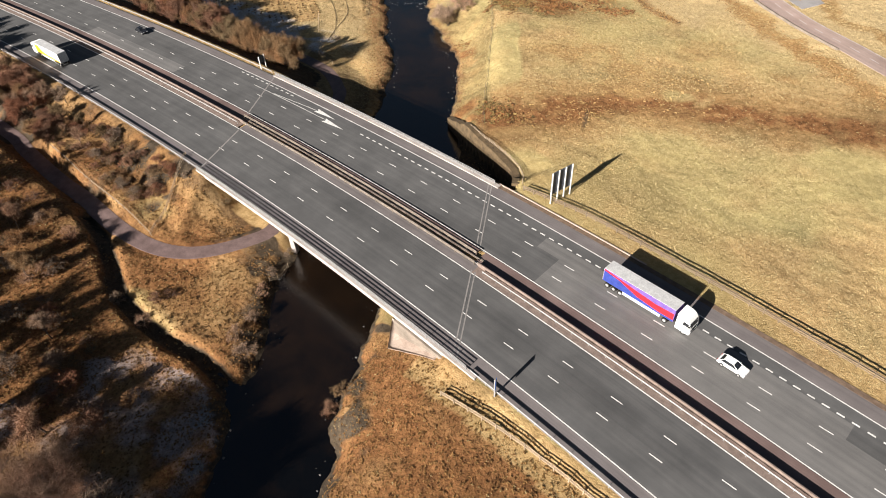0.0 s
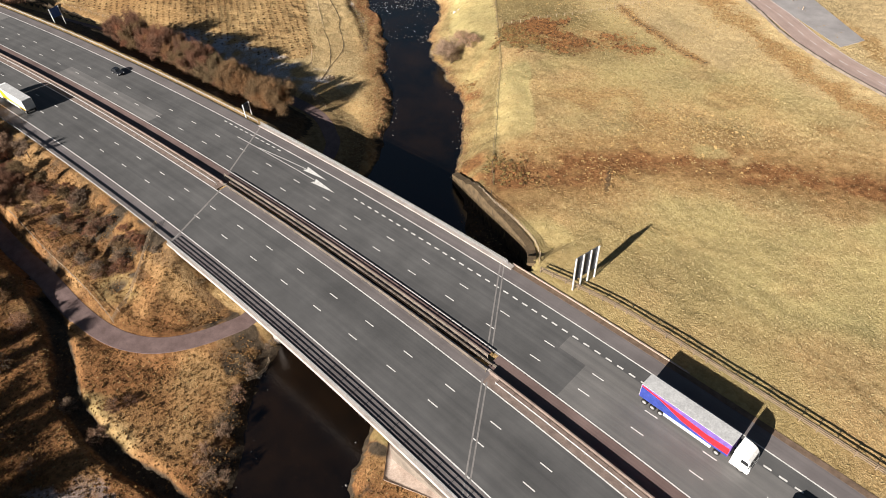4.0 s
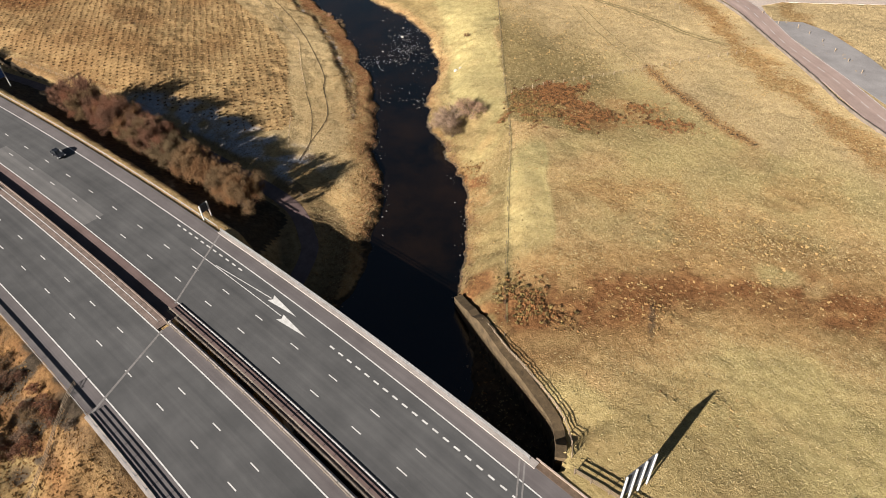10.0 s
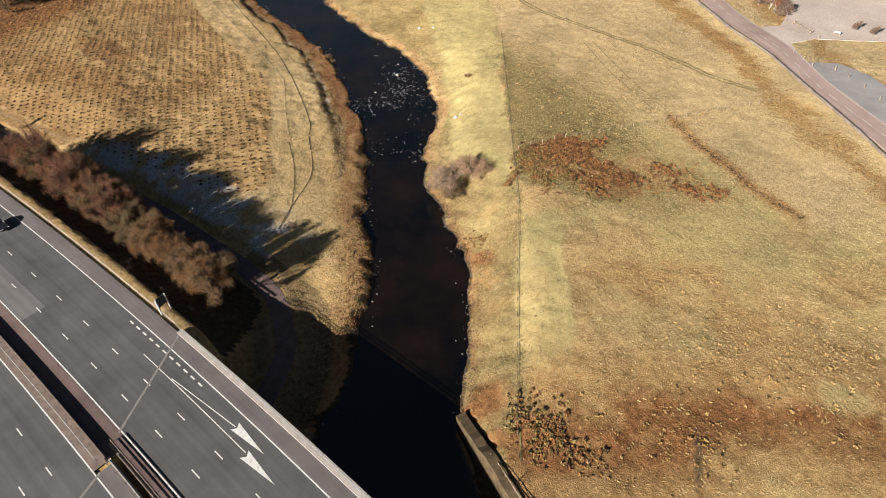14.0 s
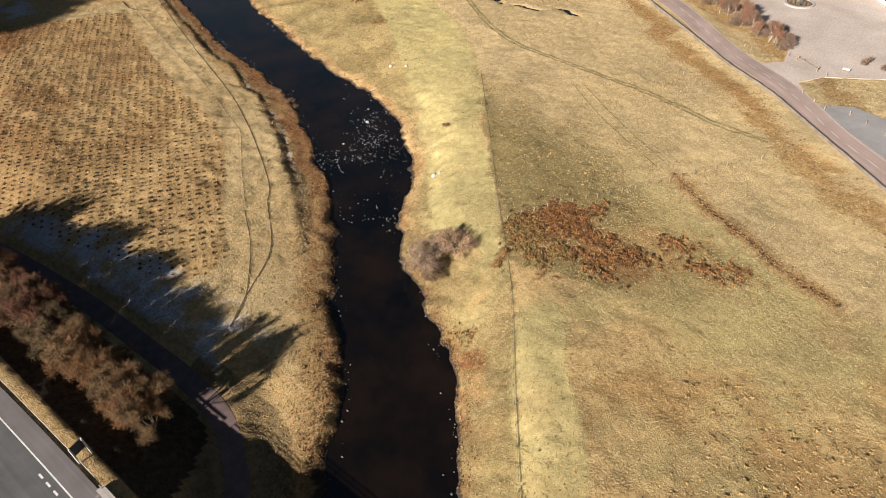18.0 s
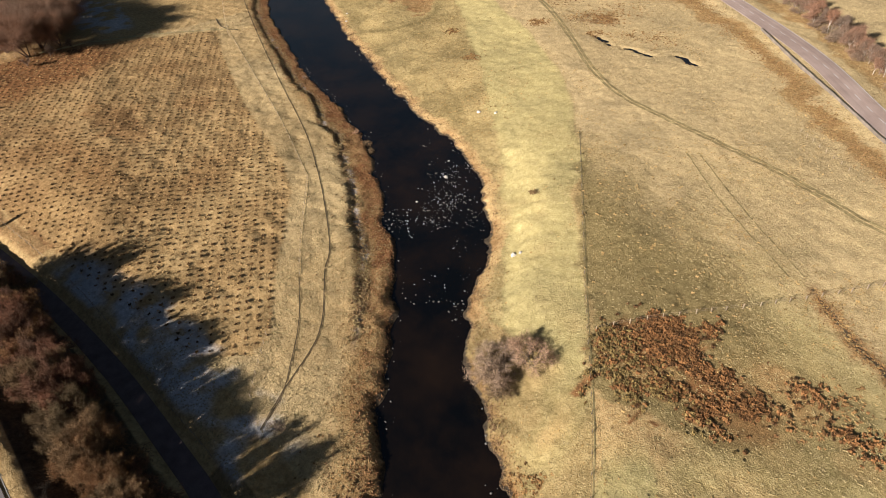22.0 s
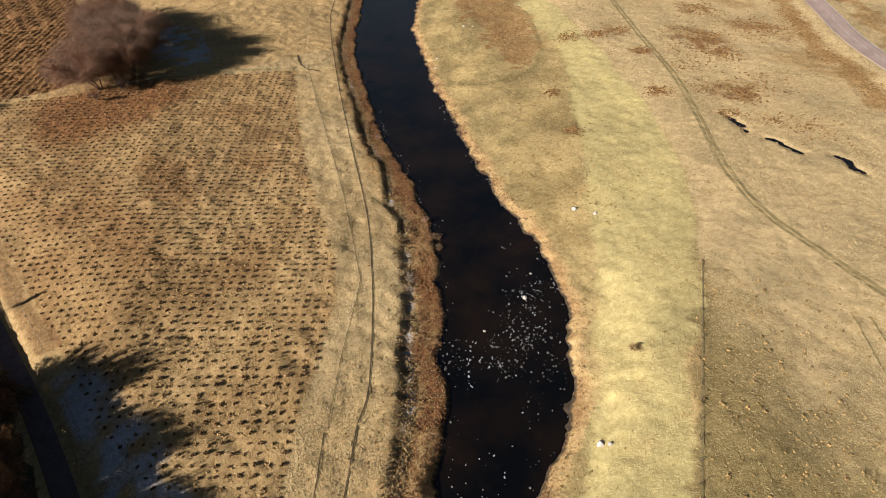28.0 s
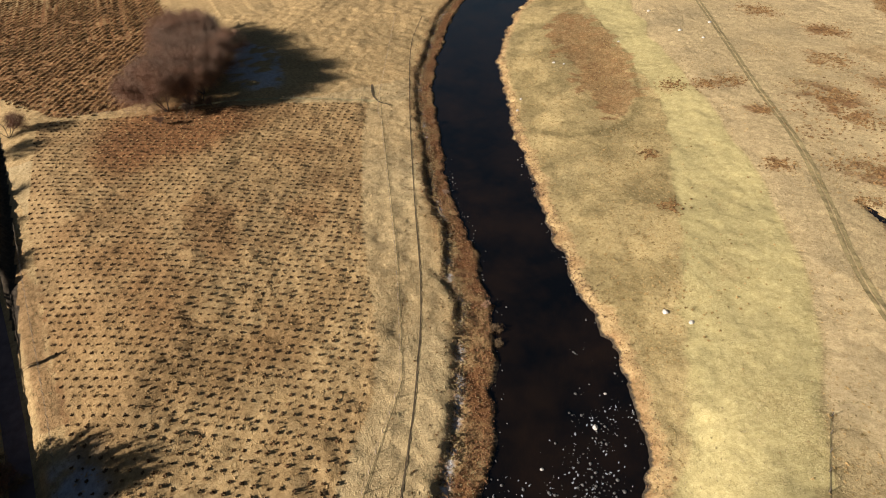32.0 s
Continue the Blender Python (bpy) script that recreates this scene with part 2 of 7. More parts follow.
# dark concrete; the dim grazing light on the wing walls is in its tone
DIM_CONCRETE = plain("dim_concrete", (0.12, 0.10, 0.08), (0.25, 0.205, 0.165), 0.4, 0.9, fine=10, bumps=0.3)
PALE_BARK = plain("pale_bark", (0.30, 0.26, 0.21), (0.52, 0.46, 0.39), 2.0, 0.9, fine=6)
JOINT = plain("joint_sealant", (0.16, 0.15, 0.14), (0.24, 0.22, 0.21), 1.0, 0.7, fine=6)
DARK = plain("black_rubber", (0.010, 0.010, 0.010), (0.025, 0.024, 0.022), 3.0, 0.7, fine=4)
RESERVE = plain("dusty_reserve", (0.125, 0.093, 0.078), (0.215, 0.165, 0.14), 0.9, 0.95, fine=8, bumps=0.3, dist=0.03)
PATCHED = asphalt_material("pale_asphalt", (0.118, 0.114, 0.110), (0.155, 0.149, 0.142))
SOIL = plain("bare_soil", (0.09, 0.06, 0.04), (0.19, 0.13, 0.09), 1.0, 0.95, fine=8, bumps=0.5, dist=0.05)
VERGE = plain("dry_verge", (0.28, 0.21, 0.09), (0.46, 0.37, 0.19), 0.8, 0.95, fine=6, bumps=0.6, dist=0.1)
STONE = plain("river_stone", (0.04, 0.037, 0.034), (0.20, 0.19, 0.18), 1.5, 0.85, fine=5, bumps=0.4, random_tint=0.3)
BOULDER = plain("pale_boulder", (0.30, 0.27, 0.235), (0.55, 0.51, 0.46), 1.5, 0.9, fine=5, bumps=0.4, random_tint=0.15)
FOAM = plain("broken_water", (0.16, 0.17, 0.19), (0.46, 0.48, 0.52), 2.0, 0.5, fine=4)
BARK = plain("bark", (0.055, 0.042, 0.032), (0.14, 0.11, 0.085), 2.0, 0.9, fine=6, bumps=0.4)
TWIG_RUST = twig_material("rust_twigs", (0.075, 0.038, 0.025), (0.25, 0.138, 0.092))
TWIG_OLIVE = twig_material("olive_twigs", (0.085, 0.055, 0.03), (0.27, 0.18, 0.10))
TWIG_GREY = twig_material("grey_twigs", (0.10, 0.068, 0.048), (0.31, 0.22, 0.16))
TWIG_BROWN = twig_material("brown_twigs", (0.10, 0.063, 0.046), (0.30, 0.20, 0.145))
BRACKEN = twig_material("bracken", (0.105, 0.056, 0.023), (0.285, 0.165, 0.068))
RUSH = twig_material("dark_rushes", (0.06, 0.032, 0.015), (0.26, 0.125, 0.05))
DARK_RUSH = twig_material("olive_rushes", (0.085, 0.058, 0.023), (0.26, 0.175, 0.068))
SEDGE = twig_material("olive_sedge", (0.13, 0.098, 0.042), (0.34, 0.26, 0.12))
TUFT = twig_material("dry_tufts", (0.26, 0.188, 0.09), (0.43, 0.325, 0.165))
REED = twig_material("bank_reeds", (0.085, 0.046, 0.026), (0.30, 0.195, 0.112))
HERB = twig_material("rough_herbage", (0.085, 0.046, 0.019), (0.235, 0.138, 0.054))
TWIG_PALE = twig_material("pale_twigs", (0.16, 0.112, 0.08), (0.42, 0.31, 0.225))
MOUND = twig_material("planting_tufts", (0.05, 0.032, 0.016), (0.15, 0.092, 0.044))
MUD = plain("trodden_earth", (0.05, 0.034, 0.018), (0.13, 0.09, 0.048), 0.8, 0.95, fine=8, bumps=0.4, dist=0.03)
TRODDEN = plain("trodden_turf", (0.175, 0.130, 0.056), (0.315, 0.240, 0.11), 0.8, 0.95, fine=6, bumps=0.6, dist=0.1)
RUT = plain("rutted_grass", (0.10, 0.078, 0.034), (0.22, 0.175, 0.08), 0.8, 0.95, fine=8, bumps=0.5, dist=0.05)
POST_GREY = plain("pale_post", (0.55, 0.55, 0.54), (0.72, 0.72, 0.70), 2.0, 0.5, 0.1, fine=5)
SIGN_BACK = plain("sign_back", (0.055, 0.065, 0.085), (0.10, 0.11, 0.13), 1.5, 0.5, 0.3, fine=5)
RIB = plain("sign_rib", (0.11, 0.12, 0.14), (0.18, 0.19, 0.21), 1.5, 0.5, 0.3, fine=5)
SIGN_BLUE = plain("sign_blue", (0.02, 0.07, 0.25), (0.04, 0.11, 0.34), 1.5, 0.4, fine=5)
CAB_WHITE = plain("white_paint", (0.74, 0.74, 0.72), (0.84, 0.84, 0.82), 1.0, 0.35, 0.0, 0.5, fine=5)
ROOF_GREY = plain("grey_sheet", (0.36, 0.36, 0.36), (0.50, 0.50, 0.49), 0.8, 0.5, fine=6)
CURTAIN_BLUE = plain("blue_curtain", (0.02, 0.035, 0.17), (0.035, 0.055, 0.25), 0.9, 0.5, fine=6)
CURTAIN_RED = plain("red_curtain", (0.45, 0.012, 0.02), (0.58, 0.02, 0.03), 0.9, 0.5, fine=6)
CURTAIN_VIOLET = plain("violet_curtain", (0.10, 0.06, 0.22), (0.16, 0.09, 0.30), 0.9, 0.5, fine=6)
YELLOW = plain("yellow_panel", (0.76, 0.36, 0.012), (0.86, 0.44, 0.02), 0.9, 0.5, fine=6)
CAR_BLACK = plain("black_paint", (0.010, 0.011, 0.014), (0.02, 0.021, 0.025), 1.0, 0.25, 0.0, 0.5, fine=4)
GLASS = plain("dark_glass", (0.012, 0.014, 0.016), (0.02, 0.022, 0.025), 1.0, 0.08, 0.0, 0.6, fine=3)
LAMP = plain("lamp_glass", (0.6, 0.6, 0.6), (0.75, 0.75, 0.75), 2.0, 0.2, 0.0, 0.5, fine=3)
TAIL = plain("red_lens", (0.35, 0.01, 0.01), (0.45, 0.02, 0.02), 2.0, 0.3, 0.0, 0.5, fine=3)
LAYBY_GREY = asphalt_material("lay_by_tarmac", (0.22, 0.205, 0.20), (0.32, 0.30, 0.29), streak=False)
HEDGE = plain("planter_shrub", (0.045, 0.035, 0.02), (0.15, 0.105, 0.06), 2.0, 0.9, fine=5, bumps=0.6, dist=0.05)


# ---- mesh helpers ----
def mesh_of(name, verts, faces, mat, smooth=False):
    me = bpy.data.meshes.new(name)
    me.from_pydata([tuple(v) for v in verts], [], [tuple(f) for f in faces])
    if mat:
        me.materials.append(mat)
    if smooth:
        me.polygons.foreach_set("use_smooth", np.ones(len(me.polygons), bool))
    me.update()
    return me


def mesh_np(name, verts, quads, mat, smooth=False):
    """Many faces of one size at once, from arrays."""
    me = bpy.data.meshes.new(name)
    k = quads.shape[1]
    me.vertices.add(len(verts))
    me.vertices.foreach_set("co", np.ascontiguousarray(verts, np.float32).ravel())
    me.loops.add(quads.size)
    me.loops.foreach_set("vertex_index", np.ascontiguousarray(quads, np.int32).ravel())
    me.polygons.add(len(quads))
    me.polygons.foreach_set("loop_start", np.arange(0, quads.size, k, dtype=np.int32))
    me.polygons.foreach_set("use_smooth", np.full(len(quads), smooth))
    me.materials.append(mat)
    me.update(calc_edges=True)
    return me


def part(name, me, parent, label="", m=None):
    ob = new(name, me)
    ob.parent = parent
    if m is not None:
        ob.matrix_basis = m
    if label:
        ob["label"] = label
    return ob


def thing(name, at, label, category, group="", kind="", turn=0.0):
    ob = new(name)
    ob.empty_display_size = 0.3
    ob.matrix_basis = pose(*at, 0, 0, turn)
    return tagged(ob, label, category, group, kind)


class Shape:
    """Collects boxes, prisms and strips into one mesh."""
    def __init__(self):
        self.v, self.f = [], []

    def add(self, verts, faces):
        o = len(self.v)
        self.v += [tuple(p) for p in verts]
        self.f += [tuple(i + o for i in f) for f in faces]
        return self

    def box(self, x0, x1, y0, y1, z0, z1, bevel=0.0, taper=0.0):
        b, t = bevel, taper
        if b <= 0:
            vs = [(x0, y0, z0), (x1, y0, z0), (x1, y1, z0), (x0, y1, z0), (x0 + t, y0 + t, z1), (x1 - t, y0 + t, z1), (x1 - t, y1 - t, z1), (x0 + t, y1 - t, z1)]
            return self.add(vs, [(0, 3, 2, 1), (4, 5, 6, 7), (0, 1, 5, 4), (1, 2, 6, 5), (2, 3, 7, 6), (3, 0, 4, 7)])
        rings = []
        for z, g in ((z0, b), (z0 + b, 0), (z1 - b, t), (z1, t + b)):
            c = b if g in (0, t) else b * 0.5
            x, X, y, Y = x0 + g, x1 - g, y0 + g, y1 - g
            rings.append([(x + c, y, z), (X - c, y, z), (X, y + c, z), (X, Y - c, z), (X - c, Y, z), (x + c, Y, z), (x, Y - c, z), (x, y + c, z)])
        vs = [p for r in rings for p in r]
        fs = [tuple(range(7, -1, -1)), tuple(range(24, 32))]
        for k in range(3):
            fs += [(k * 8 + i, k * 8 + (i + 1) % 8, k * 8 + 8 + (i + 1) % 8, k * 8 + 8 + i) for i in range(8)]
        return self.add(vs, fs)

    def tube(self, a, b, r0, r1=None, n=6):
        a, b = Vector(a), Vector(b)
        r1 = r0 if r1 is None else r1
        d = (b - a).normalized()
        u = d.orthogonal().normalized()
        w = d.cross(u)
        vs = [a + (u * math.cos(6.2832 * i / n) + w * math.sin(6.2832 * i / n)) * r0 for i in range(n)]
        vs += [b + (u * math.cos(6.2832 * i / n) + w * math.sin(6.2832 * i / n)) * r1 for i in range(n)]
        return self.add(vs, [(i, (i + 1) % n, n + (i + 1) % n, n + i) for i in range(n)] + [tuple(range(n - 1, -1, -1)), tuple(range(n, 2 * n))])

    def mesh(self, name, mat, smooth=False):
        return mesh_of(name, self.v, self.f, mat, smooth)


def val_noise(x, y, seed=0):
    """Smooth lattice noise in -1 .. 1 for arrays."""
    xi, yi = np.floor(x).astype(np.int64), np.floor(y).astype(np.int64)
    fx, fy = x - xi, y - yi
    fx, fy = fx * fx * (3 - 2 * fx), fy * fy * (3 - 2 * fy)

    def h(a, b):
        k = (a * 374761393 + b * 668265263 + seed * 974634777) & 0x7FFFFFFF
        k = ((k ^ (k >> 13)) * 1274126177) & 0x7FFFFFFF
        return ((k ^ (k >> 16)) & 0xFFFF) / 32767.5 - 1
    return (h(xi, yi) * (1 - fx) + h(xi + 1, yi) * fx) * (1 - fy) + (h(xi, yi + 1) * (1 - fx) + h(xi + 1, yi + 1) * fx) * fy


def fbm(x, y, size, octaves=3, seed=0):
    out, amp = 0, 1.0
    for k in range(octaves):
        out = out + amp * val_noise(x / size * 2 ** k, y / size * 2 ** k, seed + k)
        amp *= 0.5
    return out


def smooth(a, b, x):
    t = np.clip((x - a) / (b - a), 0.0, 1.0)
    return t * t * (3 - 2 * t)


def spline(pts, step=5.0):
    """A smooth line through plan points, resampled."""
    p = [Vector(q) for q in pts]
    p = [2 * p[0] - p[1]] + p + [2 * p[-1] - p[-2]]
    out = []
    for i in range(1, len(p) - 2):
        n = max(1, int((p[i + 1] - p[i]).length / step))
        for k in range(n):
            t = k / n
            out.append(0.5 * (2 * p[i] + (p[i + 1] - p[i - 1]) * t + (2 * p[i - 1] - 5 * p[i] + 4 * p[i + 1] - p[i + 2]) * t * t
                              + (3 * p[i] - p[i - 1] - 3 * p[i + 1] + p[i + 2]) * t ** 3))
    return out + [p[-2]]


def side(x, y, line):
    """Signed distance to a plan line: positive on the left of its run."""
    best = np.full(x.shape, 1e9)
    sign = np.ones(x.shape)
    for a, b in zip(line, line[1:]):
        dx, dy = b[0] - a[0], b[1] - a[1]
        t = np.clip(((x - a[0]) * dx + (y - a[1]) * dy) / (dx * dx + dy * dy), 0, 1)
        ex, ey = x - a[0] - t * dx, y - a[1] - t * dy
        d = ex * ex + ey * ey
        near = d < best
        best = np.where(near, d, best)
        sign = np.where(near, np.sign(dx * (y - a[1]) - dy * (x - a[0])), sign)
    return np.sqrt(best) * sign


# ---- the plan ----
# The motorway runs on a wide arc: s along it, n across it from the near edge line.
R0, AX, AY = 1480.0, -140.0, 50.8
WATER_Z, TRACK_Z = -9.0, -5.8


def bend(s):
    """The arc tightens east of the bridge."""
    return 0.15 - 1.63e-4 * np.maximum(s - 25.0, 0) ** 2


def road_at(s, n, z=0.0):
    n = n + float(bend(s))
    return Vector((AX + (R0 + n) * math.sin(s / R0), AY - R0 + (R0 + n) * math.cos(s / R0), z))


def road_sn(x, y):
    dx, dy = x - AX, y - (AY - R0)
    s = np.arctan2(dx, dy) * R0
    return s, np.hypot(dx, dy) - R0 - bend(s)


def joint_west(n):
    return 23.9 - 0.42 * n if n < 15.5 else 15.9 - 0.6 * (n - 15.5)


def joint_east(n):
    return 100.0 - 0.66 * n


BANK_LEFT = spline([(30, -120), (-30, -40), (-56, 5), (-66, 21), (-70, 29), (-76, 34), (-82, 41), (-86, 51), (-98, 74), (-112, 98), (-118, 110), (-128, 122.5), (-140, 133), (-154, 147),
                    (-172, 162.5), (-182, 168), (-190, 174), (-198, 178.5), (-210, 184.5), (-219, 190), (-228, 191), (-244, 197), (-260, 200), (-293, 212), (-324, 223.5), (-359, 243.5), (-396, 268), (-470, 330), (-620, 420)])
BANK_RIGHT = spline([(70, -120), (0, -40), (-35, 4), (-43, 17.5), (-46, 23.5), (-49.5, 26), (-52, 31), (-55, 37), (-57.5, 42), (-62, 49), (-66, 58), (-73, 80), (-81, 96), (-92, 107), (-98, 116), (-105.5, 126), (-113, 134),
                     (-121, 140), (-129, 147), (-136, 150), (-143, 156.5), (-152, 167), (-158, 177.5), (-171, 190), (-188, 200), (-203, 205), (-222, 210), (-248, 219), (-295, 237), (-339, 257.5), (-377, 288), (-450, 360), (-600, 460)])
TERRACE = spline([(10, -60), (-30, 20), (-45, 60), (-58, 86), (-66, 92), (-78, 100), (-84, 110), (-91, 121), (-100, 134), (-111, 151), (-120, 161), (-128, 171), (-144, 190), (-164, 216), (-180, 234), (-196, 247), (-222, 264), (-249, 279), (-290, 298), (-340, 322), (-600, 470)])
TRACK_PLAN = [(-470, 45), (-330, 79), (-274, 91), (-239, 97.5), (-210, 102), (-182, 104.6), (-159, 105.2), (-147, 105.2), (-137, 104), (-128.5, 100), (-122.5, 95), (-113, 78), (-103, 64), (-95, 54), (-92, 48), (-93.5, 42.5), (-96.5, 37), (-101, 32.5),
                (-108, 29.5), (-118.5, 28.3), (-135, 28.6), (-147, 28.2), (-165, 28.8), (-184, 29.4), (-260, 24), (-420, 10)]
TRACK = spline(TRACK_PLAN)
DITCH = spline([(-128, 25.5), (-120.5, 24.5), (-110.5, 21.8), (-100.5, 18.2), (-92, 17.6), (-84, 18.3), (-78, 20), (-70, 20), (-62, 18)])
STRIP_EDGE = spline([(-120, 140), (-145.5, 170.5), (-170.5, 197), (-192.5, 216), (-230, 247), (-268, 274), (-330, 300)])
GRASS_TRACK = spline([(-420, 400), (-304, 329.5), (-258.5, 301.5), (-225.5, 282), (-200, 263), (-186, 252), (-168, 242), (-143, 237), (-118, 232), (-100, 226), (-82, 224)])
BROWN_BAND = spline([(-86, 101), (-75, 105), (-69, 112), (-63, 121), (-56, 128), (-46, 133), (-39, 137), (-18, 144), (10, 154)], 8)
OXBOWS = [spline([(-200, 272.5), (-196.4, 271.5), (-193.9, 271.0), (-190.9, 268.9)], 1.5), spline([(-186.6, 269.7), (-183.5, 270.4), (-179.1, 269.4), (-176.3, 270.0)], 1.5),
          spline([(-171.8, 274.3), (-169.0, 274.5), (-165.2, 271.9), (-162.8, 272.4)], 1.5)]
DITCH_LINE = spline([(-101, 200.5), (-90, 192), (-81, 187), (-74, 182), (-64, 178.5)])
FORECOURT = [(-104, 262), (-97, 268.5), (-98, 277), (-109, 294), (-124, 316), (-128, 345), (-80, 400), (-20, 360), (-30, 300), (-60, 278), (-78, 268), (-86, 264), (-90.5, 257.5), (-86, 250.5)]
LAYBY = [(-84, 247), (-76, 251), (-68, 248), (-54, 236), (-34, 214), (-38, 206), (-56, 221), (-76, 239)]
COUNTRY_ROAD = spline([(60, 140), (30, 158), (-5, 178.5), (-19, 187.5), (-34, 196.5), (-47, 207), (-57.5, 217.7), (-76, 234), (-92.5, 252.5), (-112, 268), (-141, 297), (-180, 326), (-207, 344), (-251, 382), (-420, 520)])


def track_height(x, y):
    return TRACK_Z - 1.35 * smooth(-100, -116, x) * smooth(64, 76, y)


def ground_height(x, y):
    wob = 1.1 * fbm(x, y, 7.0, 3, 5) + 0.45 * fbm(x, y, 1.9, 2, 15)
    plain_dl = side(x, y, BANK_LEFT)
    dl = plain_dl + wob
    dr = -side(x, y, BANK_RIGHT) + wob
    te = -side(x, y, TERRACE) + 1.5 * fbm(x, y, 14.0, 2, 8)
    shelf = smooth(-158, -172, x)
    crest = 7.2 + 0.45 * fbm(x, y, 16.0, 2, 17) + 0.25 * fbm(x, y, 1.6, 1, 18) - 2.0 * smooth(-225, -260, x)
    left = -9.0 + 0.45 * np.clip(dl, 0, 2.4 - 1.5 * shelf) + (0.68 + 0.22 * fbm(x, y, 3.0, 2, 19)) * shelf * smooth(0.0, 1.15, plain_dl - crest + 0.3 * fbm(x, y, 2.2, 2, 29)) + 0.085 * np.clip(dl, 0, 66) - 0.45 * shelf * smooth(8, 22, dl) - 1.0 * shelf * smooth(8, 60, dl)
    left = left - 0.85 * smooth(3, 10, dl) * smooth(-146, -138, x) * smooth(84, 90, y) * (1 - smooth(110, 120, y))
    right = -9.0 + 0.45 * np.clip(dr, 0, 2.3) + 2.9 * smooth(0, 24, dr)
    right = right + (-0.9 - right) * smooth(-32, 12, te) * smooth(0, 1, dr / (4.0 + 10.0 * smooth(100, 128, y))) + 0.9 * smooth(20, 120, te)
    z = np.where(dl > 0, left, np.where(dr > 0, right, -9.0 + 0.45 * np.clip(np.maximum(dl, dr), -3, 0)))
    land = np.maximum(dl, dr)
    # the motorway's embankment, open where the bridge spans
    s, n = road_sn(x, y)
    out = np.maximum(np.maximum(-4.2 - n, n - 36.0), 0)
    east = smooth(79, 85, s) * (n > 30)
    out = np.where(east > 0, np.maximum(n - 36.0 - 9.0 * east, 0), out)
    bank = -0.25 + 0.22 * east - 0.46 * out * (1 - 0.88 * east)
    gap_w, gap_e = s - (23.9 - 0.5 * n) - 3, joint_east(n) - 3 - s
    spill = np.minimum(gap_w, gap_e)
    bank = bank - 0.62 * np.maximum(spill, 0) - 1.2 * smooth(-1, 0.5, spill)
    z = np.where(land > 0.5, np.maximum(z, bank), z)
    z = np.where(in_poly(x, y, APRON) & (n > 34.5) & (dr > 0), np.minimum(z, -8.6 + 0.1 * np.clip(dr, 0, 9)), z)
    # the track, the ditch and the country road are cut level into the slopes
    tr = np.abs(side(x, y, TRACK))
    z = z + (track_height(x, y) - z) * (1 - smooth(2.3, 4.6, tr)) * (land > 1)
    beyond = (n > 50) & (dl > 1) & (x < -135)
    z = np.where(beyond & (tr > 2.3), np.minimum(z, track_height(x, y) + 0.45 * np.clip(tr - 2.3, 0, 2.2) + 0.15 * np.clip(tr - 4.5, 0, 60)), z)
    di = np.abs(side(x, y, DITCH))
    z = z - np.where(x < -66, 1.5, 1.2) * (1 - smooth(0.9, 2.4, di)) * (dl > -3)
    cr = np.abs(side(x, y, COUNTRY_ROAD))
    z = z + (0.0 - z) * (1 - smooth(4.5, 9, cr))
    for pool in OXBOWS:
        po = np.abs(side(x, y, pool))
        z = z - 0.45 * (1 - smooth(0.6, 1.5, po))
    flat = in_poly(x, y, FORECOURT) | in_poly(x, y, LAYBY)
    z = np.where(flat, -0.05, z)
    return z, dl, dr, te, s, n, tr, di, cr


def in_poly(x, y, poly):
    inside = np.zeros(x.shape, bool)
    for (ax, ay), (bx, by) in zip(poly, poly[1:] + poly[:1]):
        inside ^= ((ay > y) != (by > y)) & (x < (bx - ax) * (y - ay) / (by - ay + 1e-12) + ax)
    return inside


FIELD = {}
APRON = [(-55.9, 84.8), (-57.4, 86.6), (-60.4, 90.2), (-66.3, 93.2), (-76.3, 97.6), (-84.3, 101.5), (-91.3, 104.9), (-95, 103), (-80, 88), (-70, 72), (-58, 72)]
PLANTATION = [(-181, 138), (-206, 158), (-221, 164.5), (-254, 173), (-300, 189), (-322, 199), (-334, 174), (-340, 152), (-352, 118), (-362, 98), (-300, 98), (-270, 102), (-240, 106), (-205, 110.5), (-172, 117), (-166, 124), (-168, 129)]
PATCH_A = [(-125, 168), (-121, 175), (-114, 183), (-110, 180), (-107, 175), (-98, 171.5), (-96, 165.5), (-103, 164), (-110, 160), (-116, 156), (-117, 162)]
PATCH_B = [(-85, 112), (-80.5, 116), (-75, 109), (-69, 108.5), (-71, 105), (-78, 103)]
NORTH_RUST = [(-346, 285), (-356, 300), (-340, 304), (-318, 295), (-300, 287), (-274, 271), (-268, 258), (-284, 258), (-305, 268), (-325, 274)]
DULL_FIELD = [(-166, 219), (-150, 233), (-138, 225), (-122, 206), (-112, 196), (-100, 180), (-92, 165), (-104, 158), (-117, 157), (-128, 171), (-145, 192)]
RUST_BANK = [(-116, 138, 4, 3, 0.5), (-109, 137.5, 3.5, 2.5, 0.75), (-89, 108, 6, 5, 0.8), (-81, 103, 5, 3, 0.7)]
END_BANK = [(-322, 203), (-331, 187), (-338, 173), (-343, 156), (-347, 141)]
TURN_LINE = spline([(-305, 290), (-282, 277), (-268, 266), (-263, 254), (-266, 244), (-276, 237)], 2.0)
BRACKEN_FIELD = [(-362, 104), (-357, 122), (-360, 134), (-380, 146), (-440, 150), (-560, 140), (-560, 60), (-400, 80)]


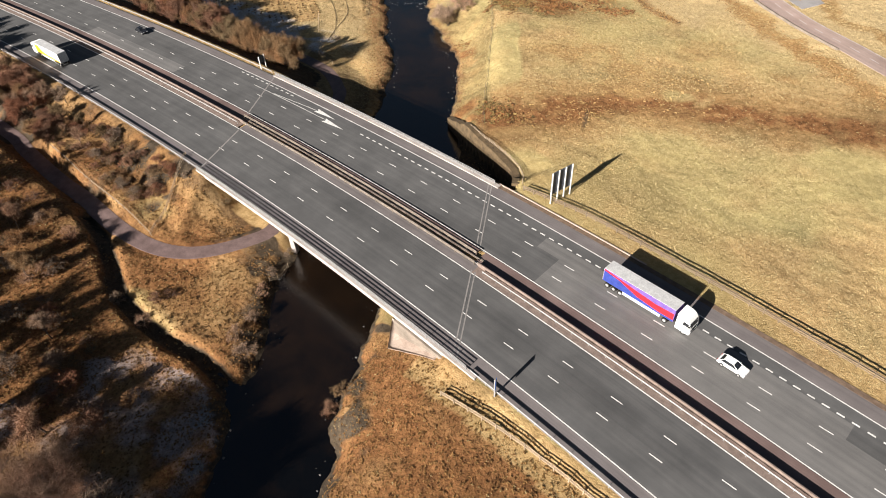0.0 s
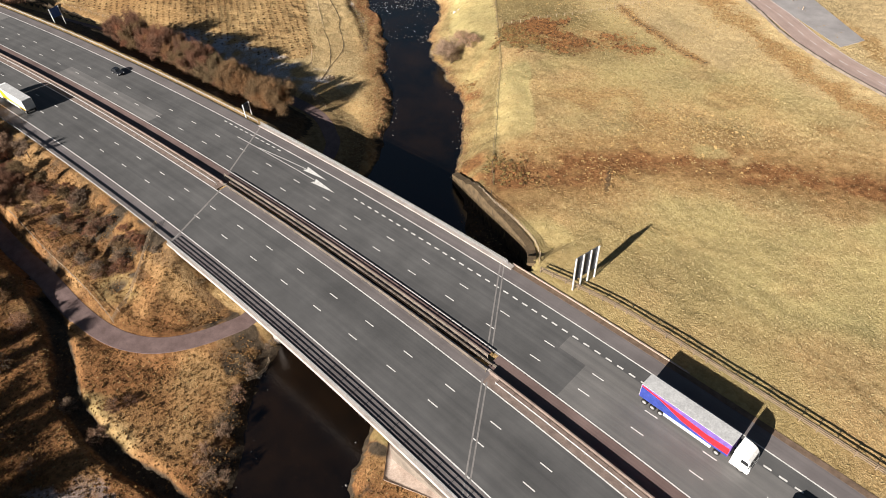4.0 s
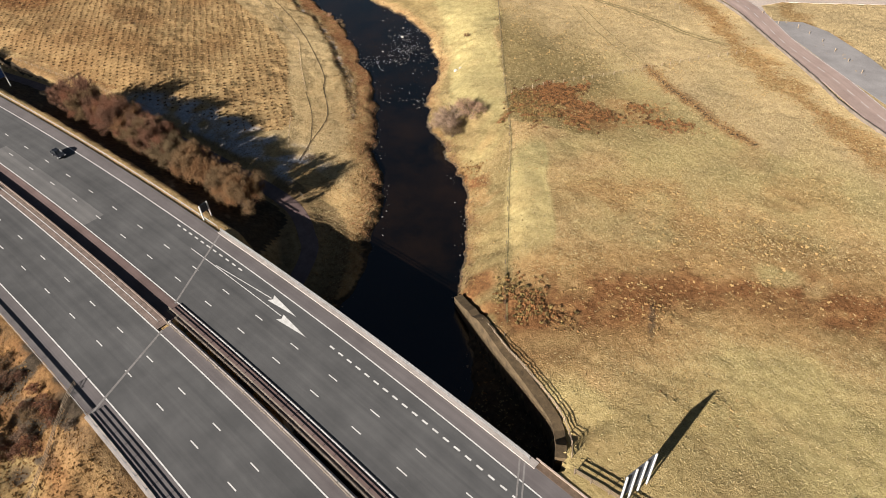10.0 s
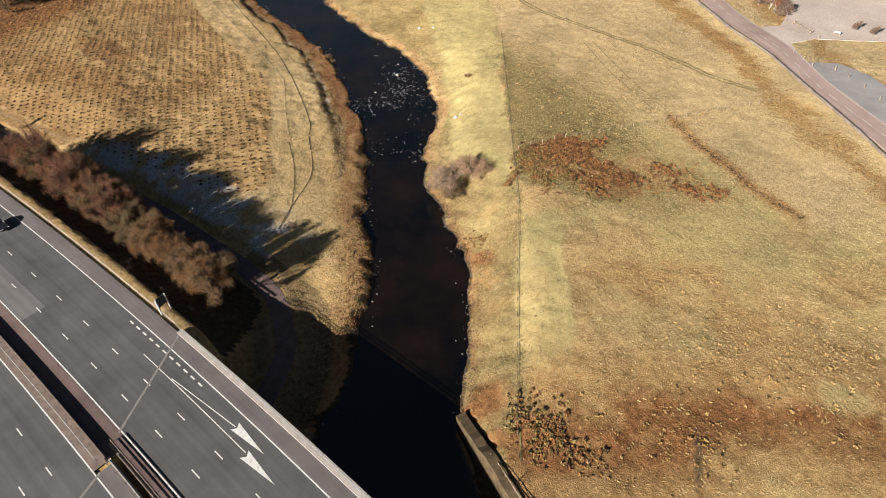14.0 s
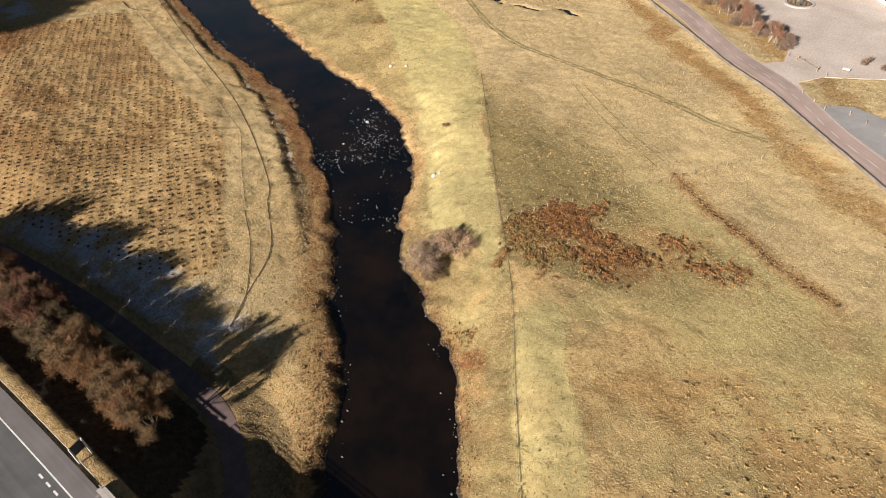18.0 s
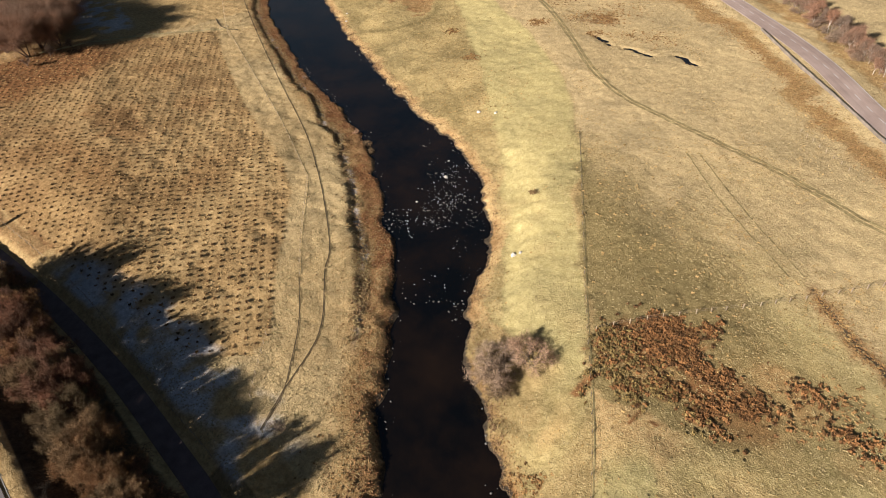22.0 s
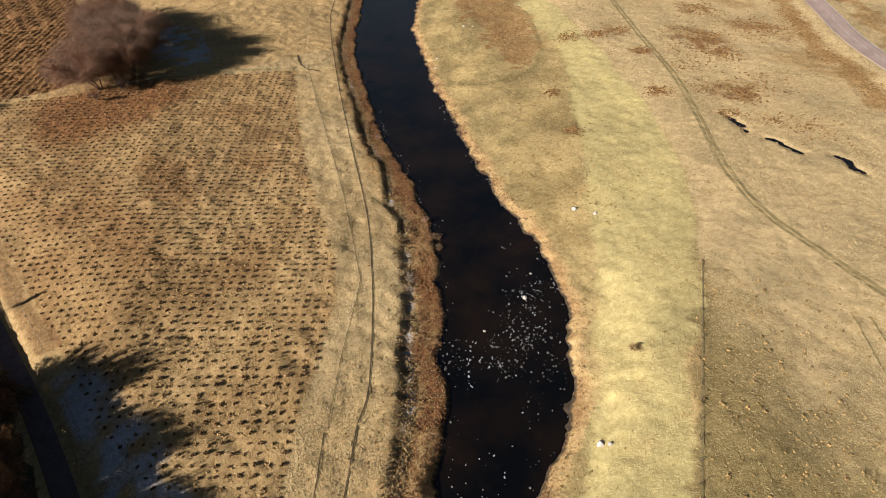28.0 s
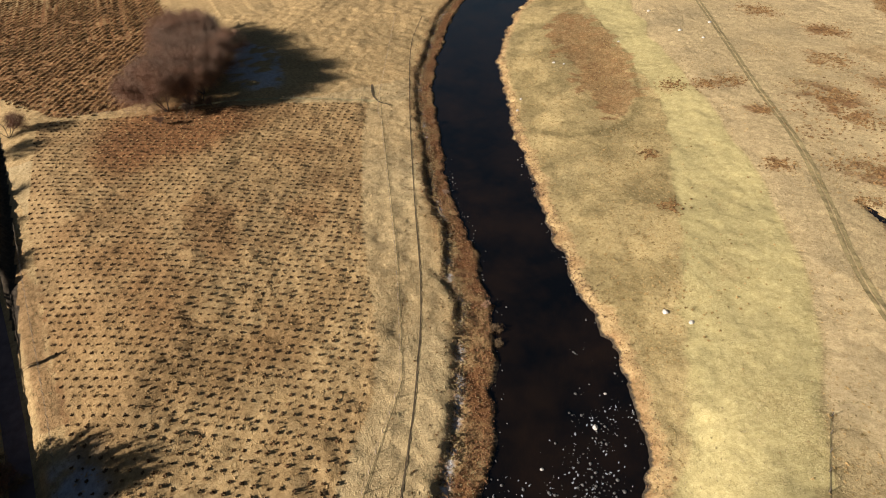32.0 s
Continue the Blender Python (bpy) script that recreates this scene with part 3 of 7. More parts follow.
# clumps of bracken and dead rushes in the north pasture
NORTH_CLUMPS = [(-222, 271, 4, 3, 0.8), (-240, 312, 11, 7, 0.9), (-276, 353, 9, 5, 0.8), (-244, 290, 3, 3, 0.8), (-266, 290, 5, 3, 0.7), (-263, 297, 5, 4, 0.8), (-206, 286, 7, 5, 0.9), (-304, 352, 9, 4, 0.7), (-273, 283, 5, 3, 0.7), (-224, 240, 3, 2.5, 0.8), (-246, 252, 3, 2, 0.7), (-227, 306, 7, 5, 0.7), (-231, 332, 14, 6, 0.7), (-258, 333, 9, 5, 0.6)]
# broad patches of browned grass: plan place, half widths, strength
BROWN_SPOTS = [(-105.7, 133.6, 4.5, 3, 0.5), (-92, 177, 9, 5, 0.35), (-84, 172, 7, 4, 0.3), (-88, 142, 5, 3.5, 0.4), (-80, 142, 6, 4, 0.32), (-55, 149, 11, 9, 0.28), (-48, 167, 10, 9, 0.3), (-88, 110, 5, 7, 0.5), (-79, 110, 4, 5, 0.3), (-272, 141, 24, 9, 0.42), (-269, 163, 11, 6, 0.4),
               (-336, 141, 22, 15, 0.5), (-322, 121, 22, 10, 0.3), (-250, 128, 22, 9, 0.3), (-226, 146, 14, 9, 0.25), (-206, 318, 16, 9, 0.45), (-252, 348, 14, 9, 0.4), (-207, 292, 5, 4, 0.45), (-100, 173, 14, 10, 0.25)]


def spots(x, y, table):
    out = np.zeros(x.shape)
    for cx, cy, a, b, w in table:
        out = out + w * (1 - smooth(0.35, 1.0, np.hypot((x - cx) / a, (y - cy) / b)))
    return out


def lay_of(x, y):
    """The ground's height and the distances, between the nodes of the ground's own mesh."""
    x, y = np.atleast_1d(np.asarray(x, float)), np.atleast_1d(np.asarray(y, float))
    u = np.clip((x - FIELD["x0"]) / 0.75, 0, FIELD["nx"] - 1.001)
    v = np.clip((y - FIELD["y0"]) / 0.75, 0, FIELD["ny"] - 1.001)
    i, j = u.astype(int), v.astype(int)
    a, b = u - i, v - j
    return [(g[j, i] * (1 - a) + g[j, i + 1] * a) * (1 - b) + (g[j + 1, i] * (1 - a) + g[j + 1, i + 1] * a) * b for g in FIELD["grids"]]


def ground_z(x, y):
    return lay_of(x, y)[0]


def build_ground():
    fx = np.arange(-440, 40, 0.75)
    fy = np.arange(-20, 400, 0.75)
    far = np.array([25, 60, 130, 300, 700, 1800, 4500.0])
    gx = np.concatenate([fx[0] - far[::-1], fx, fx[-1] + far])
    gy = np.concatenate([fy[0] - far[::-1], fy, fy[-1] + far])
    x, y = np.meshgrid(gx, gy)
    z, dl, dr, te, s, n, tr, di, cr = ground_height(x, y)
    land = np.maximum(dl, dr)
    flat = in_poly(x, y, FORECOURT) | in_poly(x, y, LAYBY)
    paved = ((n > -4.6) & (n < 36.3)) | (tr < 2.6) | (cr < 4.6) | flat
    near = n < -3
    joint_far = 5.0 - 0.6 * (n - 34)
    rough = 0.115 * fbm(x, y, 2.2, 2, 21) + (0.13 - 0.03 * near) * val_noise(x / 0.85, y / 0.85, 33)
    rough = rough * (1 - 0.8 * (s > 82) * (n > 34) * (n < 46))
    z = z + np.where(paved, 0, rough) * smooth(0.5, 2.5, land)
    z = np.where(tr < 2.4, np.minimum(z, track_height(x, y) - 0.04), z)
    # how the ground is grown over
    right_field = smooth(-1, 1, te) * (dr > 0) * (1 - near)
    sr = -side(x, y, STRIP_EDGE)
    strip = (1 - smooth(-0.4, 0.3, te)) * smooth(-0.9, 0.9, sr + 1.2 * fbm(x, y, 6.0, 2, 71)) * smooth(150, 165, y) * (dr > 0)
    n1, n2, n3 = fbm(x, y, 38.0, 3, 41), fbm(x, y, 9.0, 3, 51), fbm(x, y, 3.5, 2, 61)
    south = (1 - smooth(-0.8, 0.5, te)) * (1 - smooth(150, 165, y)) * (dr > 0) * (1 - near)
    green = 0.86 * strip + 0.25 * strip * n2 + right_field * (0.5 + 0.45 * n1 + 0.2 * n2) + south * (0.45 + 0.4 * n2) + 0.55 * right_field * (1 - smooth(7.5, 9.2, te)) * (1 - smooth(142, 160, y)) * smooth(104, 116, y)
    gt = np.abs(side(x, y, GRASS_TRACK))
    dull = right_field * smooth(154, 166, y) * (1 - smooth(18, 42, te - 6 * n1)) * (0.8 + 0.25 * n2) * (1 - 0.45 * smooth(215, 250, y)) + 0.35 * right_field * smooth(0.1, 0.9, n1) * (y < 190)
    dull = dull + 0.75 * (1 - strip) * smooth(2, 5, dr) * (te < -0.5) * (y > 165) * (0.6 + 0.6 * n2) + south * (1.0 + 0.3 * n1) + 0.5 * (1 - smooth(1.5, 3.5, gt)) * right_field + 0.6 * in_poly(x + 2 * n3, y + 2 * n2, DULL_FIELD) * (1 + 0.4 * n2) + 0.8 * (1 - smooth(0.4, 1.3, np.abs(side(x, y, TURN_LINE)) + 0.4 * n3))
    bb = np.abs(side(x, y, BROWN_BAND))
    old_edge = smooth(8.6, 9.8, te) * (1 - smooth(142, 162, y - 0.25 * (x + 80)))
    north = smooth(-4, 4, side(x, y, BROWN_BAND))
    band = 1 - smooth(2, 16, bb + 5 * n2 + 4 * n1)
    lighter = spots(x + 2 * n3, y + 2 * n2, [(-68.8, 135.5, 7, 5, 0.7), (-45, 139, 9, 6, 0.8), (-81, 133, 7, 6, 0.6), (-61, 151, 8, 5, 0.4)])
    band = band * (1 - lighter)
    bronze = (1 - lighter) * right_field * (0.95 * band + old_edge * north * np.clip(0.42 + 0.9 * n2 + 0.9 * n1, 0, 1) + 0.2 * smooth(-0.1, 0.8, n1 + 0.6 * n2) * (y < 185) * (y > 108) + 0.38 * (1 - smooth(112, 128, y + 0.5 * (x + 60))) * (0.8 + 0.5 * n2))
    rust = right_field * (0.55 * band * smooth(-0.4, 0.6, n2 + n3) + 0.55 * (1 - smooth(1, 8, bb + 2.5 * n2)) * (1 - lighter) + 0.55 * smooth(0, 0.8, 1 - np.hypot((x + 99) / 20, (y - 168) / 10)) * smooth(-0.7, 0.4, n2))
    bronze = bronze + south * np.clip(0.12 + 0.6 * n2 + 0.3 * n1, 0, 0.8)
    bronze = bronze + 0.9 * right_field * (1 - smooth(1.6, 5.0, np.abs(cr - 12 + 3 * n2 + 1.5 * n3)))
    green = green + 0.3 * right_field * (1 - smooth(8, 9.5, te)) * (1 - smooth(146, 162, y))
    brown = spots(x + 3 * n2, y + 3 * n3, BROWN_SPOTS)
    rust, bronze = rust + 0.55 * brown * (dl > 0), bronze + 1.4 * brown
    bronze = bronze + in_poly(x, y, PLANTATION) * (0.35 + 0.4 * n1 + 0.3 * n2) + 0.15 * (1 - strip) * (te < -0.5) * (dr > 0) * (y > 165) * np.clip(0.1 + n2, 0, 1) + 0.6 * (dl > 0) * (n > 42) * (1 - smooth(5, 12, dl + 2 * n2))
    ditch_side = side(x, y, DITCH)
    inner_bank = near * (dl > 0) * smooth(-2, 2, ditch_side)
    rust = rust + near * (0.85 + 0.30 * n2 + 0.12 * n1) * (1 - 0.2 * (n > -9.5)) * (1 - 0.12 * inner_bank)
    green = green + inner_bank * (0.35 + 0.5 * n2)
    rust = rust + 0.5 * (dl > 0) * (1 - smooth(2, 11, dl)) * smooth(-0.7, 0.4, n3 + n2) * (n > 38)
    rust = rust + 0.5 * (dr > 0) * (1 - smooth(1, 4, dr)) * smooth(-0.5, 0.4, n3) + 0.3 * right_field * (1 - smooth(1.5, 3.6, np.abs(cr - 12 + 2 * n2))) * smooth(-0.3, 0.5, n3)
    rust = rust + spots(x + 1.5 * n3, y + 1.5 * n2, RUST_BANK) * (te < 0.5) + 0.85 * right_field * spots(x + 2 * n3, y + 2 * n3, [(cx, cy, 1.5 * a, 1.5 * b, w) for cx, cy, a, b, w in NORTH_CLUMPS]) * smooth(-0.5, 0.3, n3)
    dull = dull + 0.85 * right_field * (1 - smooth(7, 11, te + 2 * n2)) * smooth(212, 222, y)
    rust = rust + in_poly(x, y, PLANTATION) * (0.12 + 0.16 * smooth(-0.5, 0.8, n1 + 0.6 * n2) + 0.2 * smooth(-230, -270, x)) + 0.55 * smooth(0, 22, 34 - np.hypot(x + 335, y - 138))
    rust = rust + (0.75 + 0.25 * np.sin(((x + 410) * 0.47 + (y - 84) * 0.88) * 6.2832 / 2.6)) * in_poly(x, y, BRACKEN_FIELD) + 0.5 * in_poly(x + 4 * n2, y + 4 * n3, NORTH_RUST) * (0.9 + 0.3 * n3) + (0.55 + 0.45 * n3) * in_poly(x + 4.5 * n2, y + 4.5 * n3, PATCH_A) + (0.32 + 0.25 * n3) * in_poly(x + 4 * n2, y + 4 * n3, PATCH_B)
    pale = (0.45 + 0.3 * smooth(-0.5, 0.5, n1)) * (tr > 12) * smooth(6, 8, dl) * (n > 52) * (x > -335) * ~in_poly(x, y, PLANTATION) + right_field * smooth(195, 235, y + 0.3 * x + 50) * (0.85 + 0.35 * smooth(-0.2, 0.5, n2))
    pale = pale + 0.6 * smooth(0.4, 1.0, 1 - np.hypot(x + 103, y - 130.5) / 3.5)
    mud_shade = 1.0 * (1 - smooth(0.0, 1.1, land)) + 0.9 * (1 - smooth(0.8, 2.2, di)) * (dl > -3)
    mud_shade = mud_shade + 0.5 * (1 - smooth(0.5, 2.5, dl)) * (dl > 0) * smooth(-0.2, 0.5, n3)
    mud_shade = mud_shade + 0.35 * near * smooth(0.3, 1.0, n2 - n1) + 0.08 * near * (dl > 0) * smooth(1, -3, ditch_side) * smooth(-0.4, 0.6, n2) + 0.7 * near * (1 - smooth(3, 8, land)) * smooth(-0.6, 0.3, n3) + 0.5 * (s > 0) * (s < 60) * near * (n > -12) * smooth(-0.3, 0.3, n3) * (dl > 4)
    # paints the far embankment's deep shade dark; the second term darkens the trackside
    mud_shade = mud_shade + 0.95 * (s < joint_far + 8) * (n > 36.8) * (n < 52) * (1 - smooth(100, 104, y)) * (tr > 3) + 0.5 * (dr <= 0) * (dl > 1) * (n > 34) * (n < 60) * (tr < 9) * (x > -150)
    # shade of the near right bank's cliff, put into the ground colour
    mud_shade = mud_shade + 0.35 * near * (dr > 0) * (1 - smooth(2, 9, dr + 2 * n2)) * smooth(-0.6, 0.4, n3)
    mud_shade = mud_shade + 0.42 * near * (x < -116) * (n > -24) * smooth(-0.7, 0.5, n2 + n3)
    # low apron by the wall: the bridge's shade put in as dark ground
    mud_shade = mud_shade + 0.9 * in_poly(x, y, APRON) * (n > 34)
    sc = np.hypot((x + 58.5) + 0.43 * (y - 117), (y - 117) / 7)
    mud_shade = mud_shade + 0.62 * (1 - smooth(0.4, 1.3, sc)) + 0.3 * in_poly(x + 4 * n3, y + 4 * n2, PATCH_A) * smooth(-0.1, 0.6, n3)
    dd = np.abs(side(x, y, DITCH_LINE))
    mud_shade = mud_shade + 0.75 * (1 - smooth(0.4, 1.0, dd + 0.4 * n3))
    rust = rust + 0.5 * (1 - smooth(0.8, 2.6, dd + n3))
    pale = pale + 0.5 * right_field * (1 - smooth(2.0, 6.5, np.abs(side(x, y, DITCH_LINE) - 3.5)))
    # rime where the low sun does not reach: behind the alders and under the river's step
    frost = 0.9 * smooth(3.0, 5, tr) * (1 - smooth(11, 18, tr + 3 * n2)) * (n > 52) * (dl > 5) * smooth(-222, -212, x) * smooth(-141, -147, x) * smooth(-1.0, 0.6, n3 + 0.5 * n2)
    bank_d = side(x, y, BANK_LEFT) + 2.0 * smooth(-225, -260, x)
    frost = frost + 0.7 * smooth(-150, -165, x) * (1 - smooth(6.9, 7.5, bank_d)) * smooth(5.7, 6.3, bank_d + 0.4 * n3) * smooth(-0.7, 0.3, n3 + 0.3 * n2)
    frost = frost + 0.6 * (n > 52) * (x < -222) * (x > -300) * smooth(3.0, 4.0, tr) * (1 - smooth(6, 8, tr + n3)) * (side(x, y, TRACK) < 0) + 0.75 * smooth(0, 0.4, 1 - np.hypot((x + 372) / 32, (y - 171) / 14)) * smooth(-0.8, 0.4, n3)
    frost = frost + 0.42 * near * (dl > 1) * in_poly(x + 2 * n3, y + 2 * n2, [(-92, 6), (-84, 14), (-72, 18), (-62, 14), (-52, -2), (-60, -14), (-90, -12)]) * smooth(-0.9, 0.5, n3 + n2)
    russet = in_poly(x + 4 * n2, y + 4 * n3, NORTH_RUST)
    green, bronze = green + 0.5 * (1 - strip) * (te < -0.5) * (dr > 3) * (y > 160) * (1 - russet), bronze + 0.5 * russet
    green = green + near * spots(x + 2 * n3, y, [(-117, 36, 8, 5, 0.5), (-98, 20.5, 7, 3.5, 0.45), (-89, 20, 6, 3, 0.4)]) + near * 0.4 * (n > -9.5) * (s > 96)
    rust = rust - near * (0.75 * spots(x + 2 * n3, y, [(-117, 36, 8, 5, 0.5), (-98, 20.5, 7, 3.5, 0.45), (-89, 20, 6, 3, 0.4)]) + 0.35 * (n > -9.5) * (s > 96)) + near * 0.35 * spots(x + 2 * n3, y + n2, [(-101, 23, 4, 2.5, 1.0), (-48, 36, 8, 5, 1.0), (-40, 28, 7, 6, 0.7)])
    rust = rust + 0.5 * (n > 45) * (dl > 5) * (x < -226) * smooth(3.6, 4.4, tr) * (1 - smooth(8, 10, tr + n2))
    shelf = (x < -162) * (dl > 0.4)
    rust = rust + 0.45 * shelf * (1 - smooth(4.2, 5.6, dl)) * (0.8 + 0.5 * n3)
    cover = np.stack([green, rust, pale, mud_shade], -1).clip(0, 1.2)
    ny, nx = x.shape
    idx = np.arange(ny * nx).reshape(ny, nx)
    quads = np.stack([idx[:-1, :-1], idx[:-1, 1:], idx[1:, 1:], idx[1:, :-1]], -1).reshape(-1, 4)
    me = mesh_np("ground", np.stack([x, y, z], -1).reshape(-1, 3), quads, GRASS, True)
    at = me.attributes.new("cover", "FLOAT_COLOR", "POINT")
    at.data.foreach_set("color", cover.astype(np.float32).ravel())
    at = me.attributes.new("dull", "FLOAT", "POINT")
    at.data.foreach_set("value", dull.clip(0, 1.2).astype(np.float32).ravel())
    at = me.attributes.new("bronze", "FLOAT", "POINT")
    at.data.foreach_set("value", bronze.clip(0, 1.2).astype(np.float32).ravel())
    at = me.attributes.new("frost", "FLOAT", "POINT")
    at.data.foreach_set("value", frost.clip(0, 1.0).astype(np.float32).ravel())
    inner = (slice(7, -7), slice(7, -7))
    FIELD.update(x0=fx[0], y0=fy[0], nx=len(fx), ny=len(fy), grids=[a[inner].astype(float) for a in (z, dl, dr, te, s, n, tr, di, cr)])
    tagged(new("ground", me), "winter grassland with rough tussocks, reeds and bare earth banks", "ground", kind="structure")


def build_water():
    xs, ys = np.arange(-640, 80, 6.0), np.arange(-140, 480, 6.0)
    x, y = np.meshgrid(xs, ys)
    keep = (side(x, y, BANK_LEFT) < 12) & (-side(x, y, BANK_RIGHT) < 12)
    idx = np.arange(x.size).reshape(x.shape)
    quads = np.stack([idx[:-1, :-1], idx[:-1, 1:], idx[1:, 1:], idx[1:, :-1]], -1)[keep[:-1, :-1]]
    me = mesh_np("river", np.stack([x, y, np.full(x.shape, WATER_Z)], -1).reshape(-1, 3), quads.reshape(-1, 4), WATER, True)
    tagged(new("water", me), "dark peaty river between grassy banks", "river", kind="structure")


def ribbon(name, s0, s1, n0, n1, z, mat, step=4.0, thick=0.0):
    """A strip of the carriageway; n0 and n1 may be functions of s."""
    f0 = n0 if callable(n0) else (lambda s: n0)
    f1 = n1 if callable(n1) else (lambda s: n1)
    k = max(1, round((s1 - s0) / step))
    ss = [s0 + (s1 - s0) * i / k for i in range(k + 1)]
    vs, fs, uv = [], [], []
    for s in ss:
        vs += [road_at(s, f0(s), z), road_at(s, f1(s), z)]
        uv += [(s, f0(s)), (s, f1(s))]
    fs = [(2 * i, 2 * i + 2, 2 * i + 3, 2 * i + 1) for i in range(k)]
    if thick:
        o = len(vs)
        vs += [v - Vector((0, 0, thick)) for v in vs]
        uv += uv
        fs += [(o + 2 * i, o + 2 * i + 1, o + 2 * i + 3, o + 2 * i + 2) for i in range(k)]
        fs += [(2 * i, o + 2 * i, o + 2 * i + 2, 2 * i + 2) for i in range(k)] + [(2 * i + 1, 2 * i + 3, o + 2 * i + 3, o + 2 * i + 1) for i in range(k)]
        fs += [(0, 1, o + 1, o), (2 * k, o + 2 * k, o + 2 * k + 1, 2 * k + 1)]
    me = mesh_of(name, vs, fs, mat)
    lay = me.uv_layers.new(name="UVMap")
    for loop in me.loops:
        lay.data[loop.index].uv = uv[loop.vertex_index]
    return me


def plan_ribbon(name, line, half, z, mat, thick=0.15, skirt=0.3):
    """A strip of even width along a plan line."""
    vs, fs, uv, run = [], [], [], 0.0
    for i, p in enumerate(line):
        a, b = line[max(0, i - 1)], line[min(len(line) - 1, i + 1)]
        d = (b - a).normalized()
        q = Vector((-d.y, d.x))
        run += (p - a).length
        h = z(p.x, p.y) if callable(z) else z
        vs += [(*(p + q * half), h), (*(p - q * half), h), (*(p + q * (half + skirt)), h - thick), (*(p - q * (half + skirt)), h - thick)]
        uv += [(run, half), (run, -half), (run, half), (run, -half)]
    for i in range(len(line) - 1):
        o = 4 * i
        fs += [(o, o + 1, o + 5, o + 4), (o + 1, o + 3, o + 7, o + 5), (o + 2, o, o + 4, o + 6)]
    me = mesh_of(name, vs, fs, mat)
    lay = me.uv_layers.new(name="UVMap")
    for loop in me.loops:
        lay.data[loop.index].uv = uv[loop.vertex_index]
    return me


# ---- the motorway ----
WEST, EAST = -330.0, 330.0
LANE_NEAR, LANE_FAR = (4.65, 8.35), (21.4, 25.1)
IN_NEAR, IN_FAR, OUT_FAR, SHORT_N = 12.3, 18.1, 31.2, 28.9


def build_motorway():
    road = thing("motorway", road_at(60, 15), "two grey asphalt carriageways with a hard strip and central reserve", "motorway", kind="structure")
    inv = road.matrix_basis.inverted()

    def lay(name, me, label=""):
        return part(name, me, road, label, inv)
    lay("carriageway", ribbon("carriageway", WEST, EAST, -0.15, IN_NEAR + 0.15, 0.0, ASPHALT, thick=0.3), "dark grey asphalt, worn along the wheel tracks")
    lay("carriageway", ribbon("carriageway", WEST, EAST, IN_FAR - 0.15, OUT_FAR + 0.1, 0.0, ASPHALT, thick=0.3), "dark grey asphalt, worn along the wheel tracks")
    lay("shoulder", ribbon("shoulder", WEST, EAST, -3.1, -0.15, 0.0, SHOULDER, thick=0.3), "paler pinkish grey hard strip")
    lay("shoulder", ribbon("shoulder", WEST, EAST, OUT_FAR + 0.1, 34.0, 0.0, SHOULDER, thick=0.3), "paler pinkish grey hard strip")
    # markings
    for n in (0.0, IN_NEAR, IN_FAR):
        lay("edge_line", ribbon("edge_line", WEST, EAST, n - 0.1, n + 0.1, 0.010, PAINT), "solid white edge line")
    lay("edge_line", ribbon("edge_line", WEST, EAST, OUT_FAR - 0.1, OUT_FAR + 0.1, 0.010, PAINT), "solid white edge line")
    dash = Shape().add([(-1, -0.09, 0), (1, -0.09, 0), (1, 0.09, 0), (-1, 0.09, 0)], [(0, 1, 2, 3)]).mesh("dash", PAINT)
    for n, first in ((LANE_NEAR[0], 51.2), (LANE_NEAR[1], 51.2), (LANE_FAR[0], 48.1), (LANE_FAR[1], 48.1)):
        for k in range(-27, 16):
            s = first + 9.479 * k - 0.0394 * k * abs(min(k, 12))* (1 if k > 0 else -1)
            part("dash", dash, road, "", inv @ Matrix.Translation(road_at(s, n, 0.010)) @ pose(0, 0, 0, 0, 0, -math.degrees(s / R0)))
    short = Shape().add([(-0.55, -0.14, 0), (0.55, -0.14, 0), (0.55, 0.14, 0), (-0.55, 0.14, 0)], [(0, 1, 2, 3)]).mesh("short_dash", PAINT)
    for k in range(62):
        s = 43.5 + 2.05 * k
        part("short_dash", short, road, "", inv @ Matrix.Translation(road_at(s, SHORT_N, 0.010)) @ pose(0, 0, 0, 0, 0, -math.degrees(s / R0)))
    for k in range(11):
        s = -4 + 2.05 * k
        part("short_dash", short, road, "", inv @ Matrix.Translation(road_at(s, 30.2, 0.010)) @ pose(0, 0, 0, 0, 0, -math.degrees(s / R0)))
    # two long hollow arrows where the slip lane begins
    for n, s0 in ((29.3, 26.8), (27.5, 31.6)):
        me = mesh_of("lane_arrow", [road_at(s0, n - 0.75, 0.010), road_at(s0 + 7, n, 0.010), road_at(s0, n + 0.75, 0.010), road_at(s0 + 0.6, n, 0.010)], [(0, 1, 3), (3, 1, 2)], PAINT)
        lay("lane_arrow", me, "white pointed merge arrow")
    lay("split_line", ribbon("split_line", 4, 31.6, 27.7, 27.85, 0.010, PAINT), "white line that runs to an arrow")
    lay("split_line", ribbon("split_line", 12, 27, lambda s: 27.9 + (s - 12) / 15 * 1.3, lambda s: 28.05 + (s - 12) / 15 * 1.3, 0.012, PAINT), "white line that runs to an arrow")
    # expansion joints across each carriageway
    for f, wide in ((joint_west, 0.45), (joint_east, 0.3)):
        for a, b in ((-2.8, IN_NEAR + 0.6), (IN_FAR - 0.4, 33.6)):
            for off in ((0.0,) if f is joint_west else (-0.42, 0.42)):
                vs = [road_at(f(a) + off - wide / 2, a, 0.014), road_at(f(a) + off + wide / 2, a, 0.014), road_at(f(b) + off + wide / 2, b, 0.014), road_at(f(b) + off - wide / 2, b, 0.014)]
